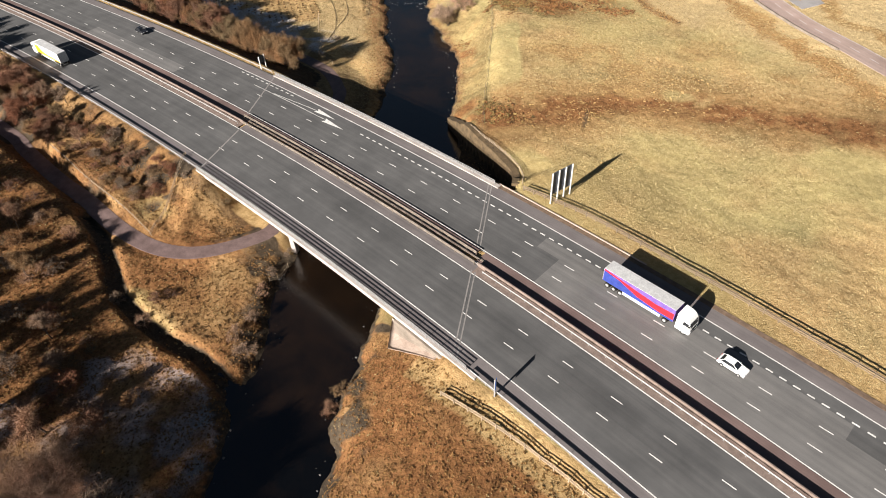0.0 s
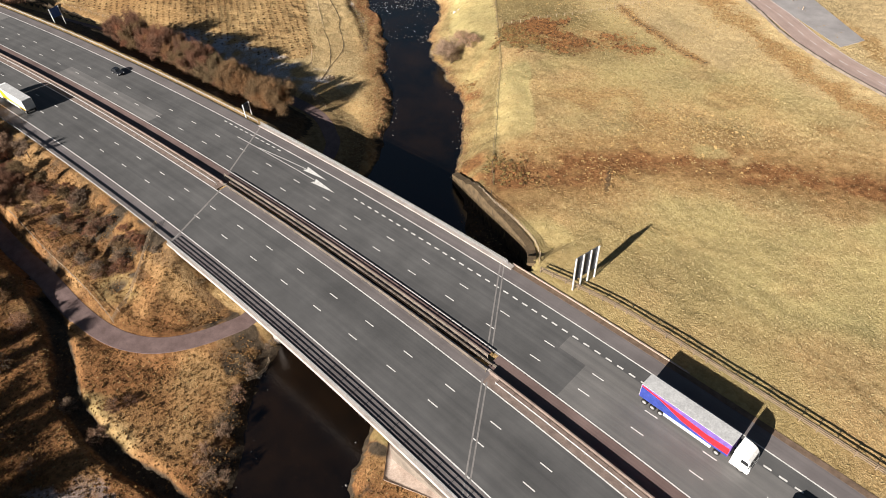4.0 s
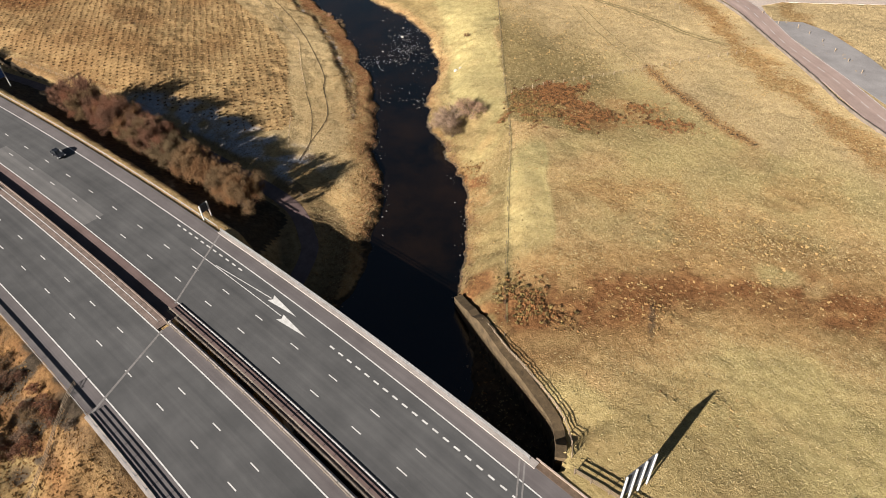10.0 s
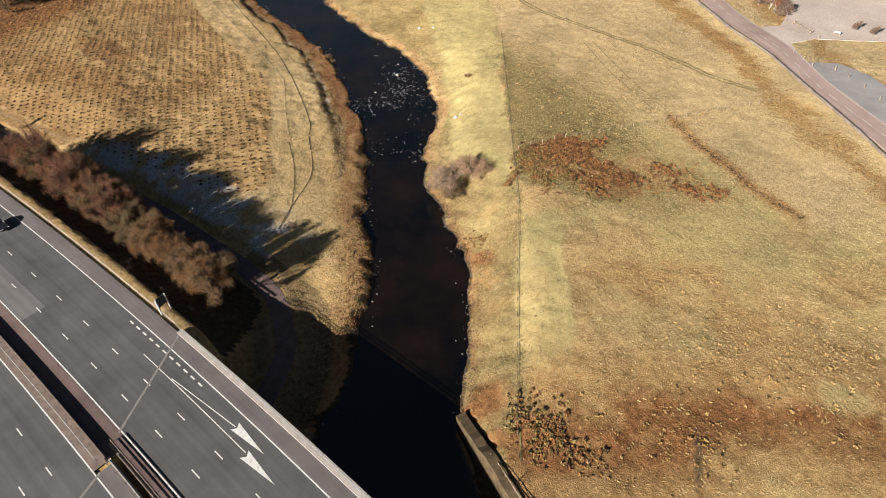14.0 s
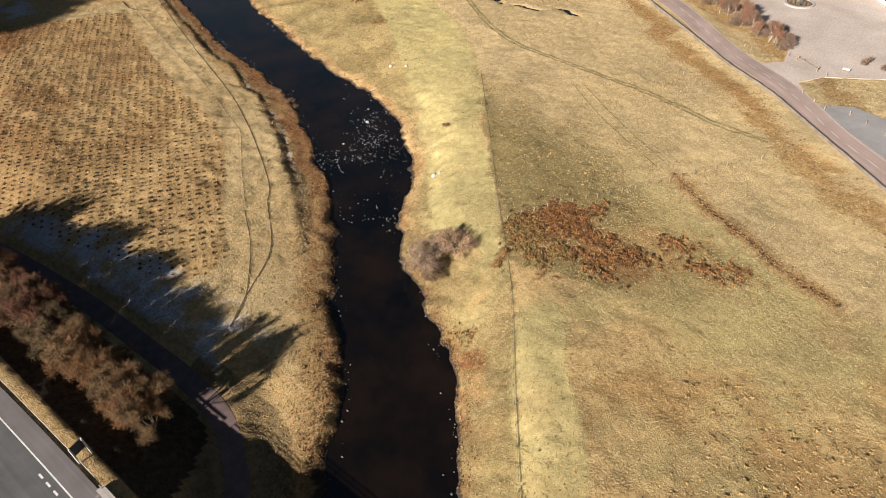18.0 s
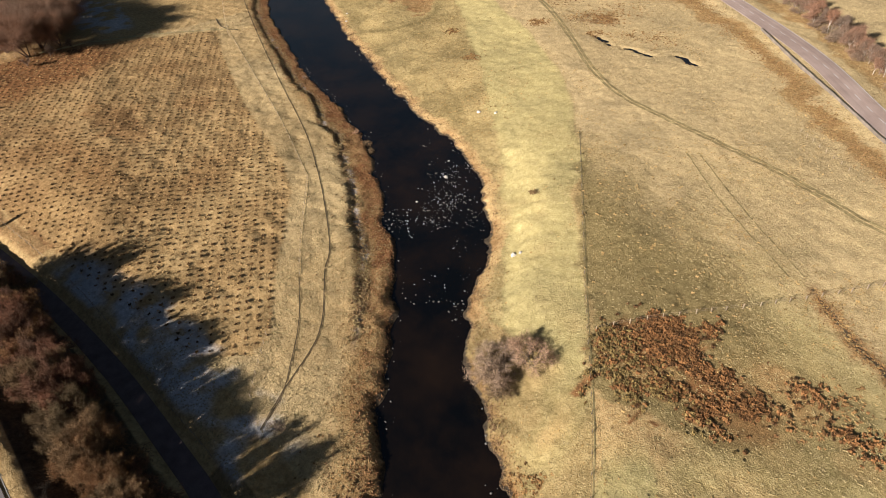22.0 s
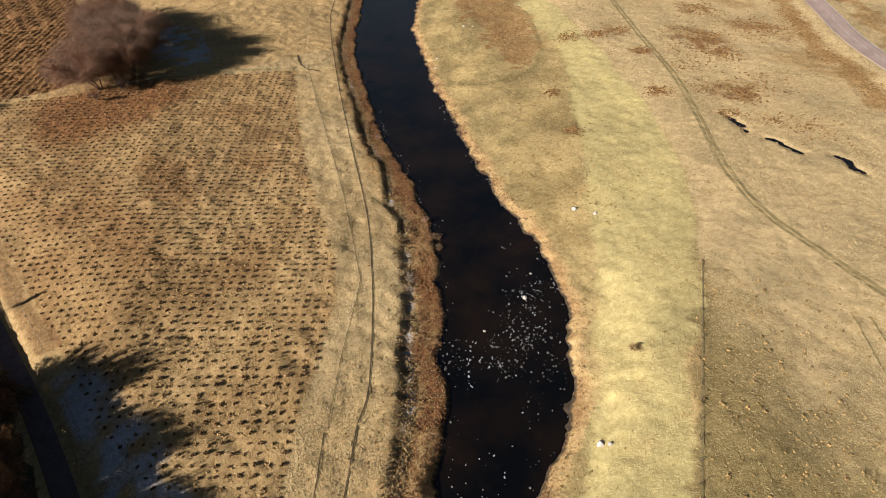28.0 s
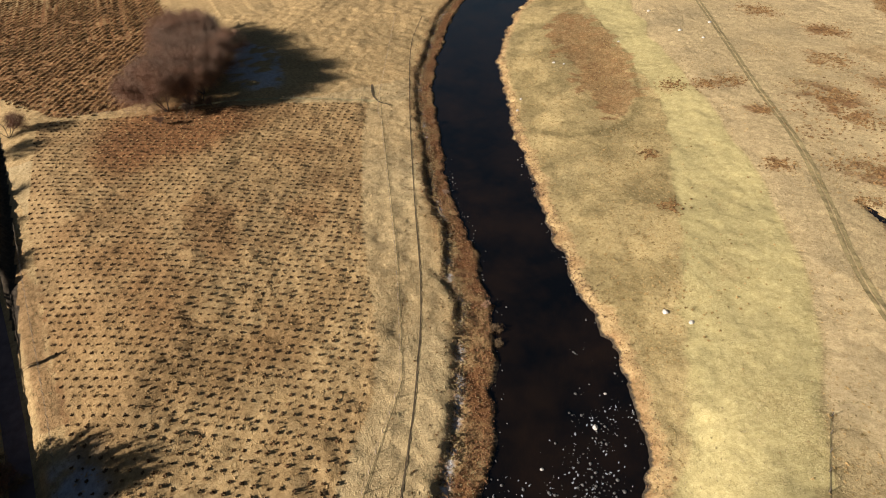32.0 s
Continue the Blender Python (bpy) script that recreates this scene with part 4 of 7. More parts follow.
                lay("expansion_joint", mesh_of("expansion_joint", vs, [(0, 1, 2, 3)], JOINT), "pale sealed strip across the lanes")
    for a, b, n0, n1 in ((101, 190, 18.25, 25.6), (-66, -20, 18.25, 22.5), (96, 150, 25.6, 28.6), (-200, -120, 25, 31)):
        lay("patch", ribbon("patch", a, b, lambda s, n0=n0: n0, lambda s, n1=n1: n1, 0.005, PATCHED), "paler resurfaced patch of asphalt")
    lay("edge_soil", ribbon("edge_soil", joint_east(34) + 1.5, EAST, 34.0, 35.0, 0.02, SOIL, thick=0.3), "bare brown soil edge of the verge")
    lay("kerb", ribbon("kerb", joint_east(34) + 1.5, 113, 35.0, 35.25, 0.14, CONCRETE_WARM, thick=0.4), "low stained kerb")
    # central reserve
    for a, b in ((WEST, joint_west(15)), (joint_east(15), EAST)):
        lay("reserve_near", ribbon("reserve_near", a, b, IN_NEAR + 0.15, 14.5, 0.005, RESERVE, thick=0.3), "dusty strip beside the barrier")
        lay("reserve", ribbon("reserve", a, b, 14.5, IN_FAR - 0.15, 0.005, CENTRAL, thick=0.3), "reddish brown tarmac strip")


def build_bridge():
    bridge = thing("bridge", road_at(60, 15), "concrete motorway bridge with twin decks and metal parapets", "bridge", kind="structure")
    inv = bridge.matrix_basis.inverted()

    def lay(name, me, label="", to=None):
        return part(name, me, to or bridge, label, inv if to is None else None)
    for n0, n1 in ((-3.6, 14.9), (15.8, 34.6)):
        w0, e0 = joint_west((n0 + n1) / 2), joint_east((n0 + n1) / 2)
        k = 24
        vs, fs = [], []
        for i in range(k + 1):
            u = i / k
            for n, z in ((n0, -0.31), (n1, -0.31), (n1, -0.9), (n1 - 1.6, -1.6), (n0 + 1.6, -1.6), (n0, -0.9)):
                s = joint_west(n) + (joint_east(n) - joint_west(n)) * u
                vs.append(road_at(s, n, z))
        for i in range(k):
            fs += [(6 * i + j, 6 * i + (j + 1) % 6, 6 * i + 6 + (j + 1) % 6, 6 * i + 6 + j) for j in range(6)]
        fs += [tuple(range(5, -1, -1)), tuple(6 * k + j for j in range(6))]
        lay("deck", mesh_of("deck", vs, fs, CONCRETE_WARM), "stained concrete deck slab")
    lay("reserve_near", ribbon("reserve_near", joint_west(13), joint_east(13), IN_NEAR + 0.15, 14.9, 0.010, SHOULDER, thick=0.3), "dusty strip beside the rails")
    lay("reserve_far", ribbon("reserve_far", joint_west(17), joint_east(17), 15.8, IN_FAR - 0.15, 0.010, CENTRAL, thick=0.3), "brown strip beside the rails")
    # plinths
    for n0, n1, z in ((-3.75, -3.0, 0.18), (33.7, 34.8, 0.22), (14.55, 14.95, 0.12), (15.75, 16.1, 0.12)):
        a, b = joint_west(n0) - 0.6, joint_east(n0) + (4.5 if n0 < 0 else 2.0)
        lay("plinth", ribbon("plinth", a, b, n0, n1, z, DIM_CONCRETE if 15 < n0 < 16 else CONCRETE, 3.0, 0.85), "concrete parapet plinth")
    # piers and abutments
    for f, off, top in ((joint_west, 29.8, -1.55), (joint_east, -12.5, -1.55)):
        for n in (-1.0, 4.0, 9.0, 13.5, 17.5, 22.0, 27.0, 32.5):
            s = f(n) + off
            x, y, _ = road_at(s, n)
            m = Matrix.Translation((x, y, 0)) @ pose(0, 0, 0, 0, 0, 28)
            lay("pier", Shape().box(-0.5, 0.5, -0.7, 0.7, -9.6, top, 0.08).mesh("pier", CONCRETE), "pale concrete pier").matrix_basis = inv @ m
    for f, off, depth in ((joint_west, 0.6, -3.2), (joint_east, -0.6, -4.6)):
        vs, q = [], (0.9 if off > 0 else -0.9)
        for n in (-3.9, 34.9):
            for d in (-q, q):
                for z in (-0.32, depth):
                    vs.append(road_at(f(n) + off + d, n, z))
        lay("abutment", mesh_of("abutment", vs, [(0, 1, 3, 2), (4, 6, 7, 5), (0, 4, 5, 1), (2, 3, 7, 6), (0, 2, 6, 4), (1, 5, 7, 3)], CONCRETE), "concrete abutment wall")
    lay("wing_wall", ribbon("wing_wall", 88.5, 104.5, -4.1, -3.75, -0.8, DIM_CONCRETE, 3.0, 3.4), "concrete wing wall, its dim light kept in a dark tone")
    lay("wing_wall", ribbon("wing_wall", 18.5, 26.5, -4.35, -3.9, -0.75, DIM_CONCRETE, 3.0, 1.8), "concrete wing wall, its dim light kept in a dark tone")
    return bridge


def rail_line(s0, s1, n, z, w, h, mat, name="rail"):
    return ribbon(name, s0, s1, n - w / 2, n + w / 2, z + h, mat, 3.0, h)


def build_parapet(name, s0, s1, n, levels, post_h, gap, base, label, mat=None):
    mat = mat or STEEL
    p = thing(name, road_at((s0 + s1) / 2, n), label, "parapet", "bridge parapets")
    inv = p.matrix_basis.inverted()
    for z in levels:
        part("rail", rail_line(s0, s1, n, z, 0.09, 0.1, mat), p, "", inv)
    post = Shape().box(-0.05, 0.05, -0.07, 0.07, 0, post_h, 0.012).box(-0.12, 0.12, -0.12, 0.12, 0, 0.03).mesh("post", mat)
    k = round((s1 - s0) / gap)
    for i in range(k + 1):
        s = s0 + (s1 - s0) * i / k
        part("post", post, p, "", inv @ Matrix.Translation(road_at(s, n, base)) @ pose(0, 0, 0, 0, 0, -math.degrees(s / R0)))


def build_barrier(s0, s1, n, label, gap=3.2, flip=1):
    """A corrugated steel beam on posts."""
    p = thing("safety_barrier", road_at((s0 + s1) / 2, n), label, "crash barrier", "roadside safety barriers")
    inv = p.matrix_basis.inverted()
    prof = [(0.04, 0.42), (0.0, 0.46), (0.0, 0.52), (0.07, 0.56), (0.0, 0.60), (0.0, 0.66), (0.04, 0.70)]
    k = max(1, round((s1 - s0) / 3.2))
    vs, fs = [], []
    for i in range(k + 1):
        s = s0 + (s1 - s0) * i / k
        vs += [road_at(s, n + flip * a, z) for a, z in prof] + [road_at(s, n + flip * (a + 0.012), z) for a, z in prof]
    m = len(prof)
    for i in range(k):
        o, q = 2 * m * i, 2 * m * (i + 1)
        for j in range(m - 1):
            fs += [(o + j, q + j, q + j + 1, o + j + 1), (o + m + j, o + m + j + 1, q + m + j + 1, q + m + j)]
        fs += [(o, o + m, q + m, q), (o + m - 1, q + m - 1, q + 2 * m - 1, o + 2 * m - 1)]
    part("beam", mesh_of("beam", vs, fs, STEEL), p, "corrugated galvanised beam", inv)
    post = Shape().box(-0.05, 0.05, -0.04, 0.04, -0.4, 0.68, 0.008).mesh("post", STEEL)
    k = round((s1 - s0) / gap)
    for i in range(k + 1):
        s = s0 + (s1 - s0) * i / k
        part("post", post, p, "", inv @ Matrix.Translation(road_at(s, n + flip * 0.1)) @ pose(0, 0, 0, 0, 0, -math.degrees(s / R0)))


build_ground()
build_water()
build_motorway()
build_bridge()
build_parapet("parapet", joint_west(-3.4) - 0.3, joint_east(-3.4) + 2.5, -3.35, (0.42, 0.74, 1.05), 0.95, 3.0, 0.18, "grey metal bridge parapet with three rails on a plinth")
build_parapet("parapet", joint_west(34.2), joint_east(34.2) + 1.0, 34.35, (0.42, 0.74, 1.05), 0.9, 3.0, 0.22, "grey metal bridge parapet with three rails on a plinth")
build_parapet("median_parapet", joint_west(14.3), joint_east(14.3), 14.2, (0.35, 0.6, 0.85), 0.9, 2.4, 0.0, "low metal rails on posts beside the gap between the decks", DIM_CONCRETE)
build_parapet("median_parapet", joint_west(16.4), joint_east(16.4), 16.3, (0.35, 0.6, 0.85), 0.9, 2.4, 0.0, "low metal rails on posts beside the gap between the decks", DIM_CONCRETE)
for s0, s1 in ((WEST, joint_west(14) - 0.5), (joint_east(14) + 0.5, EAST)):
    wall = tagged(new("median_barrier", ribbon("median_barrier", s0, s1, 14.3, 14.5, 0.85, RESERVE, 6.0, 0.85)), "narrow brown continuous central barrier between the carriageways", "crash barrier", "central barriers")
build_barrier(-200, joint_west(-3.2) - 1, -3.3, "galvanised steel safety barrier along the near verge")
build_barrier(joint_east(-3.2) + 3.5, 230, -3.3, "galvanised steel safety barrier along the near verge")
build_barrier(-230, joint_west(34) - 2, 34.6, "galvanised steel safety barrier on a dry grass verge")
for s0, s1 in ((-230, joint_west(13.4) - 2), (joint_east(13.4) + 2, 200)):
    build_barrier(s0, s1, 13.35, "galvanised steel barrier along the central reserve")
for me, label in ((plan_ribbon("track", spline(TRACK_PLAN, 1.2), 1.75, lambda x, y: float(track_height(x, y)), PATH), "brown gravel track that bends under the bridge"),):
    tagged(new("path", me), label, "track", kind="structure")
tagged(new("road", plan_ribbon("road", COUNTRY_ROAD, 3.5, 0.06, LANE_ROAD)), "reddish grey country road with a broken centre line", "road", kind="structure")


# ---- trees and shrubs, leafless in winter ----
rng = np.random.default_rng(7)


def twig_mesh(name, base, way, length, width, mat):
    """Many thin tapering twigs: each one a kinked strip that ends in a point."""
    k = len(base)
    way = way / np.linalg.norm(way, axis=1, keepdims=True)
    q = np.cross(way, rng.normal(size=(k, 3)))
    q /= np.linalg.norm(q, axis=1, keepdims=True)
    mid = base + way * length[:, None] * 0.5 + rng.normal(size=(k, 3)) * length[:, None] * 0.06
    tip = base + way * length[:, None] + rng.normal(size=(k, 3)) * length[:, None] * 0.1
    w = width[:, None]
    vs = np.stack([base - q * w / 2, base + q * w / 2, mid - q * w * 0.35, mid + q * w * 0.35, tip], 1).reshape(-1, 3)
    o = np.arange(k)[:, None] * 5
    tris = np.concatenate([o + np.array([[0, 1, 3]]), o + np.array([[0, 3, 2]]), o + np.array([[2, 3, 4]])], 1).reshape(-1, 3)
    return mesh_np(name, vs, tris, mat)


def make_tree(name, height, spread, stems, twigs, mat, label, category="tree", lean=0.0, fine=1.0, short=1.0, bark=None):
    """A trunk or several stems with forking limbs, and a crown of twigs."""
    ob = thing(name, (0, 0, 0), label, category)
    wood, ends = Shape(), []

    def grow(a, d, length, r, depth):
        b = a + d * length
        wood.tube(a, b, r, r * 0.62, 5 if depth > 1 else 4)
        if depth <= 2:
            ends.append((np.array(a), np.array(b)))
        if depth == 0:
            return
        for _ in range(3 if depth > 1 else 2):
            e = Vector(rng.normal(size=3)) * 0.55 + d
            e.z = e.z * 0.8 + 0.18
            e.x, e.y = e.x * spread, e.y * spread
            grow(b if rng.random() > 0.4 else a + d * length * rng.uniform(0.55, 0.95), e.normalized(), length * rng.uniform(0.58, 0.8), r * 0.6, depth - 1)
    for i in range(stems):
        a = Vector((rng.normal() * 0.03 * stems, rng.normal() * 0.03 * stems, -0.3))
        out = 0.12 if stems == 1 else 0.5
        d = Vector((rng.normal() * out + lean, rng.normal() * out, 1)).normalized()
        grow(a, d, height * (0.34 if stems == 1 else 0.36), height * (0.02 if stems == 1 else 0.012), 3)
    wood_me = wood.mesh("trunk", bark or BARK, True)
    part("trunk", wood_me, ob, "bare branching stem")
    e = np.array(ends)
    pick = rng.integers(0, len(e), twigs)
    u = rng.random(twigs)[:, None]
    base = e[pick, 0] * (1 - u) + e[pick, 1] * u
    # half of the twigs fill rounded lobes about the outer boughs
    lobe = rng.random(twigs) < 0.5
    ball = rng.normal(size=(twigs, 3))
    ball *= (rng.random(twigs) ** 0.4 / np.linalg.norm(ball, axis=1))[:, None] * height * 0.085
    base = np.where(lobe[:, None], e[pick, 1] + ball, base)
    base[:, 2] = np.maximum(base[:, 2], 0.15)
    own = e[pick, 1] - e[pick, 0]
    own /= np.linalg.norm(own, axis=1, keepdims=True)
    own = np.where(lobe[:, None], ball / (height * 0.085), own)
    way = own + rng.normal(size=(twigs, 3)) * 0.75 + np.array([0, 0, 0.25])
    length = short * height * rng.uniform(0.07, 0.17, twigs)
    part("crown", twig_mesh("crown", base, way, length, fine * rng.uniform(0.03, 0.065, twigs), mat), ob, "leafless twigs")
    return ob


def plant(protos, x, y, size, group="", z=None):
    p = protos[rng.integers(0, len(protos))]
    zz = float(ground_z(x, y)[0]) if z is None else z
    ob = copy_thing(p, Matrix.Translation((x, y, zz - 0.05)) @ pose(0, 0, 0, 0, 0, rng.uniform(0, 360)))
    ob.scale = (size, size, size * rng.uniform(0.9, 1.1))
    if group:
        ob["group"] = group
    return ob


def take_away(ob):
    for o in (*ob.children_recursive, ob):
        bpy.data.objects.remove(o)


ALDER = [make_tree("alder", 8.7, 0.9, 5, 24000, m, "leafless alder on the motorway embankment", fine=0.55, short=0.62) for m in (TWIG_RUST, TWIG_OLIVE, TWIG_RUST, TWIG_OLIVE)]
BIRCH = [make_tree("bare_tree", 9.0, 0.8, 1, 3600, m, "leafless young tree in rough scrub") for m in (TWIG_GREY, TWIG_GREY, TWIG_OLIVE)]
SHRUB = [make_tree("shrub", 3.2, 1.5, 7, 2000, m, "low leafless shrub in rough grass", "shrub", fine=0.8) for m in (TWIG_RUST, TWIG_OLIVE, TWIG_GREY, TWIG_GREY)]
BIG = [make_tree("large_tree", 16.0, 1.35, 4, 21000, TWIG_BROWN, "tall leafless tree at the corner of the plantation", fine=0.34, short=1.25) for _ in range(3)]

BUSH = [make_tree("riverside_bush", 3.8, 1.9, 12, 4600, m, "broad leafless bush on the river bank", "shrub", fine=0.55, short=0.9) for m in (TWIG_PALE, TWIG_OLIVE)]
SAPLING = [make_tree("sapling", 7.5, 0.8, 1, 2600, TWIG_BROWN, "slender pale-stemmed sapling beside the country road", fine=0.8, bark=PALE_BARK) for _ in range(2)]

# the row on the far embankment
k = 0
while k < 34:
    u = (k + rng.uniform(-0.3, 0.3)) / 33
    x = -219 + 77 * u
    rusty = 0.12 < u < 0.62
    plant(ALDER[::2] if (rusty and k % 4) or u < 0.1 else ALDER[1::2], x, 95.8 - 3.0 * max(0.0, 0.3 - u) / 0.3 + rng.uniform(-1.0, 1.2), (0.98 if u < 0.75 else 0.92 if u < 0.9 else 0.86) * (1 + 0.13 * math.sin(27 * u)) * rng.uniform(0.92, 1.08) * 0.86, "alders on the embankment").scale.z *= 1.36
    k += 1
# scrub added beneath the crowns to block light and make their shade solid
for _ in range(95):
    plant(SHRUB[:2], rng.uniform(-222, -147), rng.uniform(95.0, 99.0), rng.uniform(1.2, 1.8), "scrub under the alders")
# trees and scrub on the near slope, which throw shadows on the near lane
for x, y, h in [(-236, 40, 0.95), (-229, 43, 0.8), (-222, 41, 0.9), (-214, 43, 0.85), (-207, 40, 0.95), (-200, 43, 0.8), (-193, 41, 0.85), (-186, 43, 0.75), (-178, 41, 0.8),
                (-171, 43, 0.65), (-165, 40, 0.75), (-158, 42, 0.55), (-152, 38, 0.6), (-147, 41, 0.5), (-140, 37, 0.55), (-133, 40, 0.42), (-128, 36, 0.5), (-180, 37, 0.8), (-196, 36, 0.9), (-210, 35, 0.9)]:
    plant(BIRCH, x + rng.uniform(-1, 1), y + rng.uniform(-1, 1), h * rng.uniform(0.9, 1.1), "trees on the near slope")
for _ in range(34):
    plant(SHRUB, rng.uniform(-205, -118), rng.uniform(34, 44), rng.uniform(0.5, 1.0), "shrubs on the near slope")
# the scrub and wood south of the ditch
for _ in range(46):
    x = rng.uniform(-175, -76)
    plant(SHRUB, x, rng.uniform(-2, 20) + (-x - 76) * 0.02, rng.uniform(0.5, 1.15), "scrub by the ditch")
for x, y, h in [(-90, 3, 0.8), (-82, -4, 1.0), (-99, 5, 0.75), (-116, 9, 0.85), (-132, 14, 0.8), (-150, 18, 1.0), (-160, 20, 1.0), (-120, 4, 1.0), (-133, 6, 1.0), (-170, 21, 1.0)]:
    plant(BIRCH, x, y, h, "trees by the ditch")
for _ in range(46):
    x = rng.uniform(-190, -46)
    plant(BIRCH, x, rng.uniform(-36, -6) + max(0, -x - 90) * 0.16, rng.uniform(1.15, 1.65), "wood south of the river bend")
plant([SHRUB[0]], -80.5, 1.5, 1.5, "scrub by the ditch")
# tall trees past the bend, whose shade lies over the lower bank
for i in range(8):
    x = -47 - 3.6 * i + rng.uniform(-1.2, 1.2)
    plant(BIG, x, (-21.0 if i % 2 else -13.5) - 0.12 * max(0, -x - 70) + rng.uniform(-1.5, 1.5), rng.uniform(0.85, 1.05), "wood south of the river bend")
for x, y, h, kind in ((-77.1, 0.9, 1.25, 0), (-87.0, 1.8, 1.4, 0), (-90.5, 3.0, 1.3, 1), (-86.5, -4.8, 1.5, 2), (-97, -2.8, 1.5, 2), (-128, 12, 1.3, 1), (-116.4, 9.8, 1.2, 3), (-109, 2.6, 1.5, 2), (-122, 7, 1.3, 3), (-103, 6, 1.1, 2)):
    plant([SHRUB[kind]], x, y, h, "scrub by the ditch")
# the thicket on the near slope
for i in range(34):
    x = rng.uniform(-250, -158)
    plant(ALDER[::2] if i % 3 else ALDER[1::2], x, rng.uniform(33.5, 42.5) - 0.02 * (x + 200), rng.uniform(0.66, 1.02) * (1.0 if x < -178 else 0.62), "thicket on the near slope")
for i in range(80):
    plant(SHRUB[:2], rng.uniform(-178, -120), 34.5 + 1.9 * rng.integers(0, 6) + rng.uniform(-0.4, 0.4), rng.uniform(0.4, 0.85), "shrubs on the near slope")
# by the river and in the fields
for x, y, h, kind in [(-158.6, 193.8, 0.55, 1), (-52, 31, 0.8, 1), (-52.5, 27.5, 0.9, 2), (-94, 22, 0.7, 0), (-93, 24.5, 0.6, 0), (-149, 118.6, 0.7, 3), (-84, 41, 0.6, 3), (-81, 37, 0.7, 3), (-77, 31, 0.8, 2), (-72, 26, 0.9, 3),
                      (-76, 27, 0.8, 3), (-86, 47, 0.6, 3), (-116, 45, 0.6, 2), (-106, 47, 0.55, 1)]:
    plant([SHRUB[kind]], x, y, h, "riverside shrubs")
for x, y, h in [(-131.2, 151.8, 1.9), (-128.0, 156.0, 1.6), (-134, 153.4, 1.3), (-128.4, 149.5, 1.2)]:
    plant(BUSH, x, y, h, "riverside shrubs")
for x, y, h in [(-212.5, 186.6, 0.55), (-209, 185.2, 0.45), (-219, 188, 0.4), (-262, 199, 0.4), (-300, 213, 0.45)]:
    plant(BUSH, x, y, h, "low bushes on the river shelf")
# the large trees beyond the plantation
for x, y, h in [(-346, 138, 1.15), (-352, 144, 1.2), (-358, 134, 1.05), (-366, 148, 1.0), (-376, 150, 1.05), (-390, 152, 1.0), (-404, 153, 1.0), (-371, 139, 0.8), (-362, 141, 0.9), (-383, 146, 0.95), (-397, 146, 1.0), (-349, 150, 0.8), (-414, 152, 1.0), (-372, 154, 0.8), (-354, 151, 1.1), (-361, 154, 1.15), (-368, 150, 1.2), (-378, 156, 1.1), (-386, 151, 1.15), (-394, 156, 1.1), (-347, 146, 1.0), (-402, 149, 1.1)]:
    plant(BIG, x, y, h * 1.12, "tall trees by the plantation")
for x, y, h in [(-338, 143, 0.7), (-341, 152, 0.6), (-335, 135, 0.5)]:
    plant(BIRCH, x, y, h, "tall trees by the plantation")
for x, y, h in [(-300, 84, 0.9), (-318, 83, 1.0), (-284, 86, 0.8), (-345, 80, 1.0), (-356, 90, 0.9)]:
    plant(BIG, x, y, h * 0.7, "trees along the track")
# saplings and thicket beside the country road
for i in range(60):
    u = i / 59
    x, y = -162 + 62 * u + rng.uniform(-2, 2), 334 - 57 * u + rng.uniform(-3, 3)
    plant(SAPLING if i % 3 else SHRUB[3:], x, y, rng.uniform(0.7, 1.15) if i % 3 else rng.uniform(1.1, 1.7), "saplings beside the country road")
for x, y in [(-78, 276), (-73, 275), (-69, 278), (-64, 279)]:
    plant(SAPLING, x, y, 0.55, "saplings beside the car park")
for p in ALDER + BIRCH + SHRUB + BIG + BUSH + SAPLING:
    take_away(p)


# ---- grass tussocks, bracken, planting tufts and stones ----
def clumps(name, x, y, z, size, high, blades, mat, label, category, flat=0.0):
    """Low clumps of pointed blades, each clump one connected piece."""
    k = len(x)
    ang = rng.uniform(0, 6.2832, (k, 1)) + np.arange(blades)[None, :] * (6.2832 / blades) + rng.normal(size=(k, blades)) * 0.35
    reach = size[:, None] * rng.uniform(0.55, 1.1, (k, blades))
    up = high[:, None] * rng.uniform(0.55, 1.15, (k, blades))
    cx, cy = np.cos(ang), np.sin(ang)
    w = reach * 0.42
    root = np.stack([x, y, z - 0.05], -1)[:, None, :]
    foot_a = np.stack([cx * reach * 0.5 - cy * w, cy * reach * 0.5 + cx * w, np.full_like(cx, 0.0)], -1) + root
    foot_b = np.stack([cx * reach * 0.5 + cy * w, cy * reach * 0.5 - cx * w, np.full_like(cx, 0.0)], -1) + root
    tip = np.stack([cx * reach * 0.75, cy * reach * 0.75, up], -1) + root
    top = root + np.stack([np.zeros(k), np.zeros(k), high * (0.75 - flat)], -1)[:, None, :]
    vs = np.concatenate([top, np.stack([foot_a, foot_b, tip], 2).reshape(k, -1, 3)], 1)
    n = 1 + 3 * blades
    o = (np.arange(k) * n)[:, None, None]
    b = 1 + 3 * np.arange(blades)[None, :, None]
    tris = np.concatenate([o + b * 0 + np.concatenate([b * 0, b, b + 2], 2), o + np.concatenate([b * 0, b + 2, b + 1], 2)], 1).reshape(-1, 3)
    me = mesh_np(name, vs.reshape(-1, 3), tris, mat)
    tagged(new(name, me), label, category, kind="stuff")




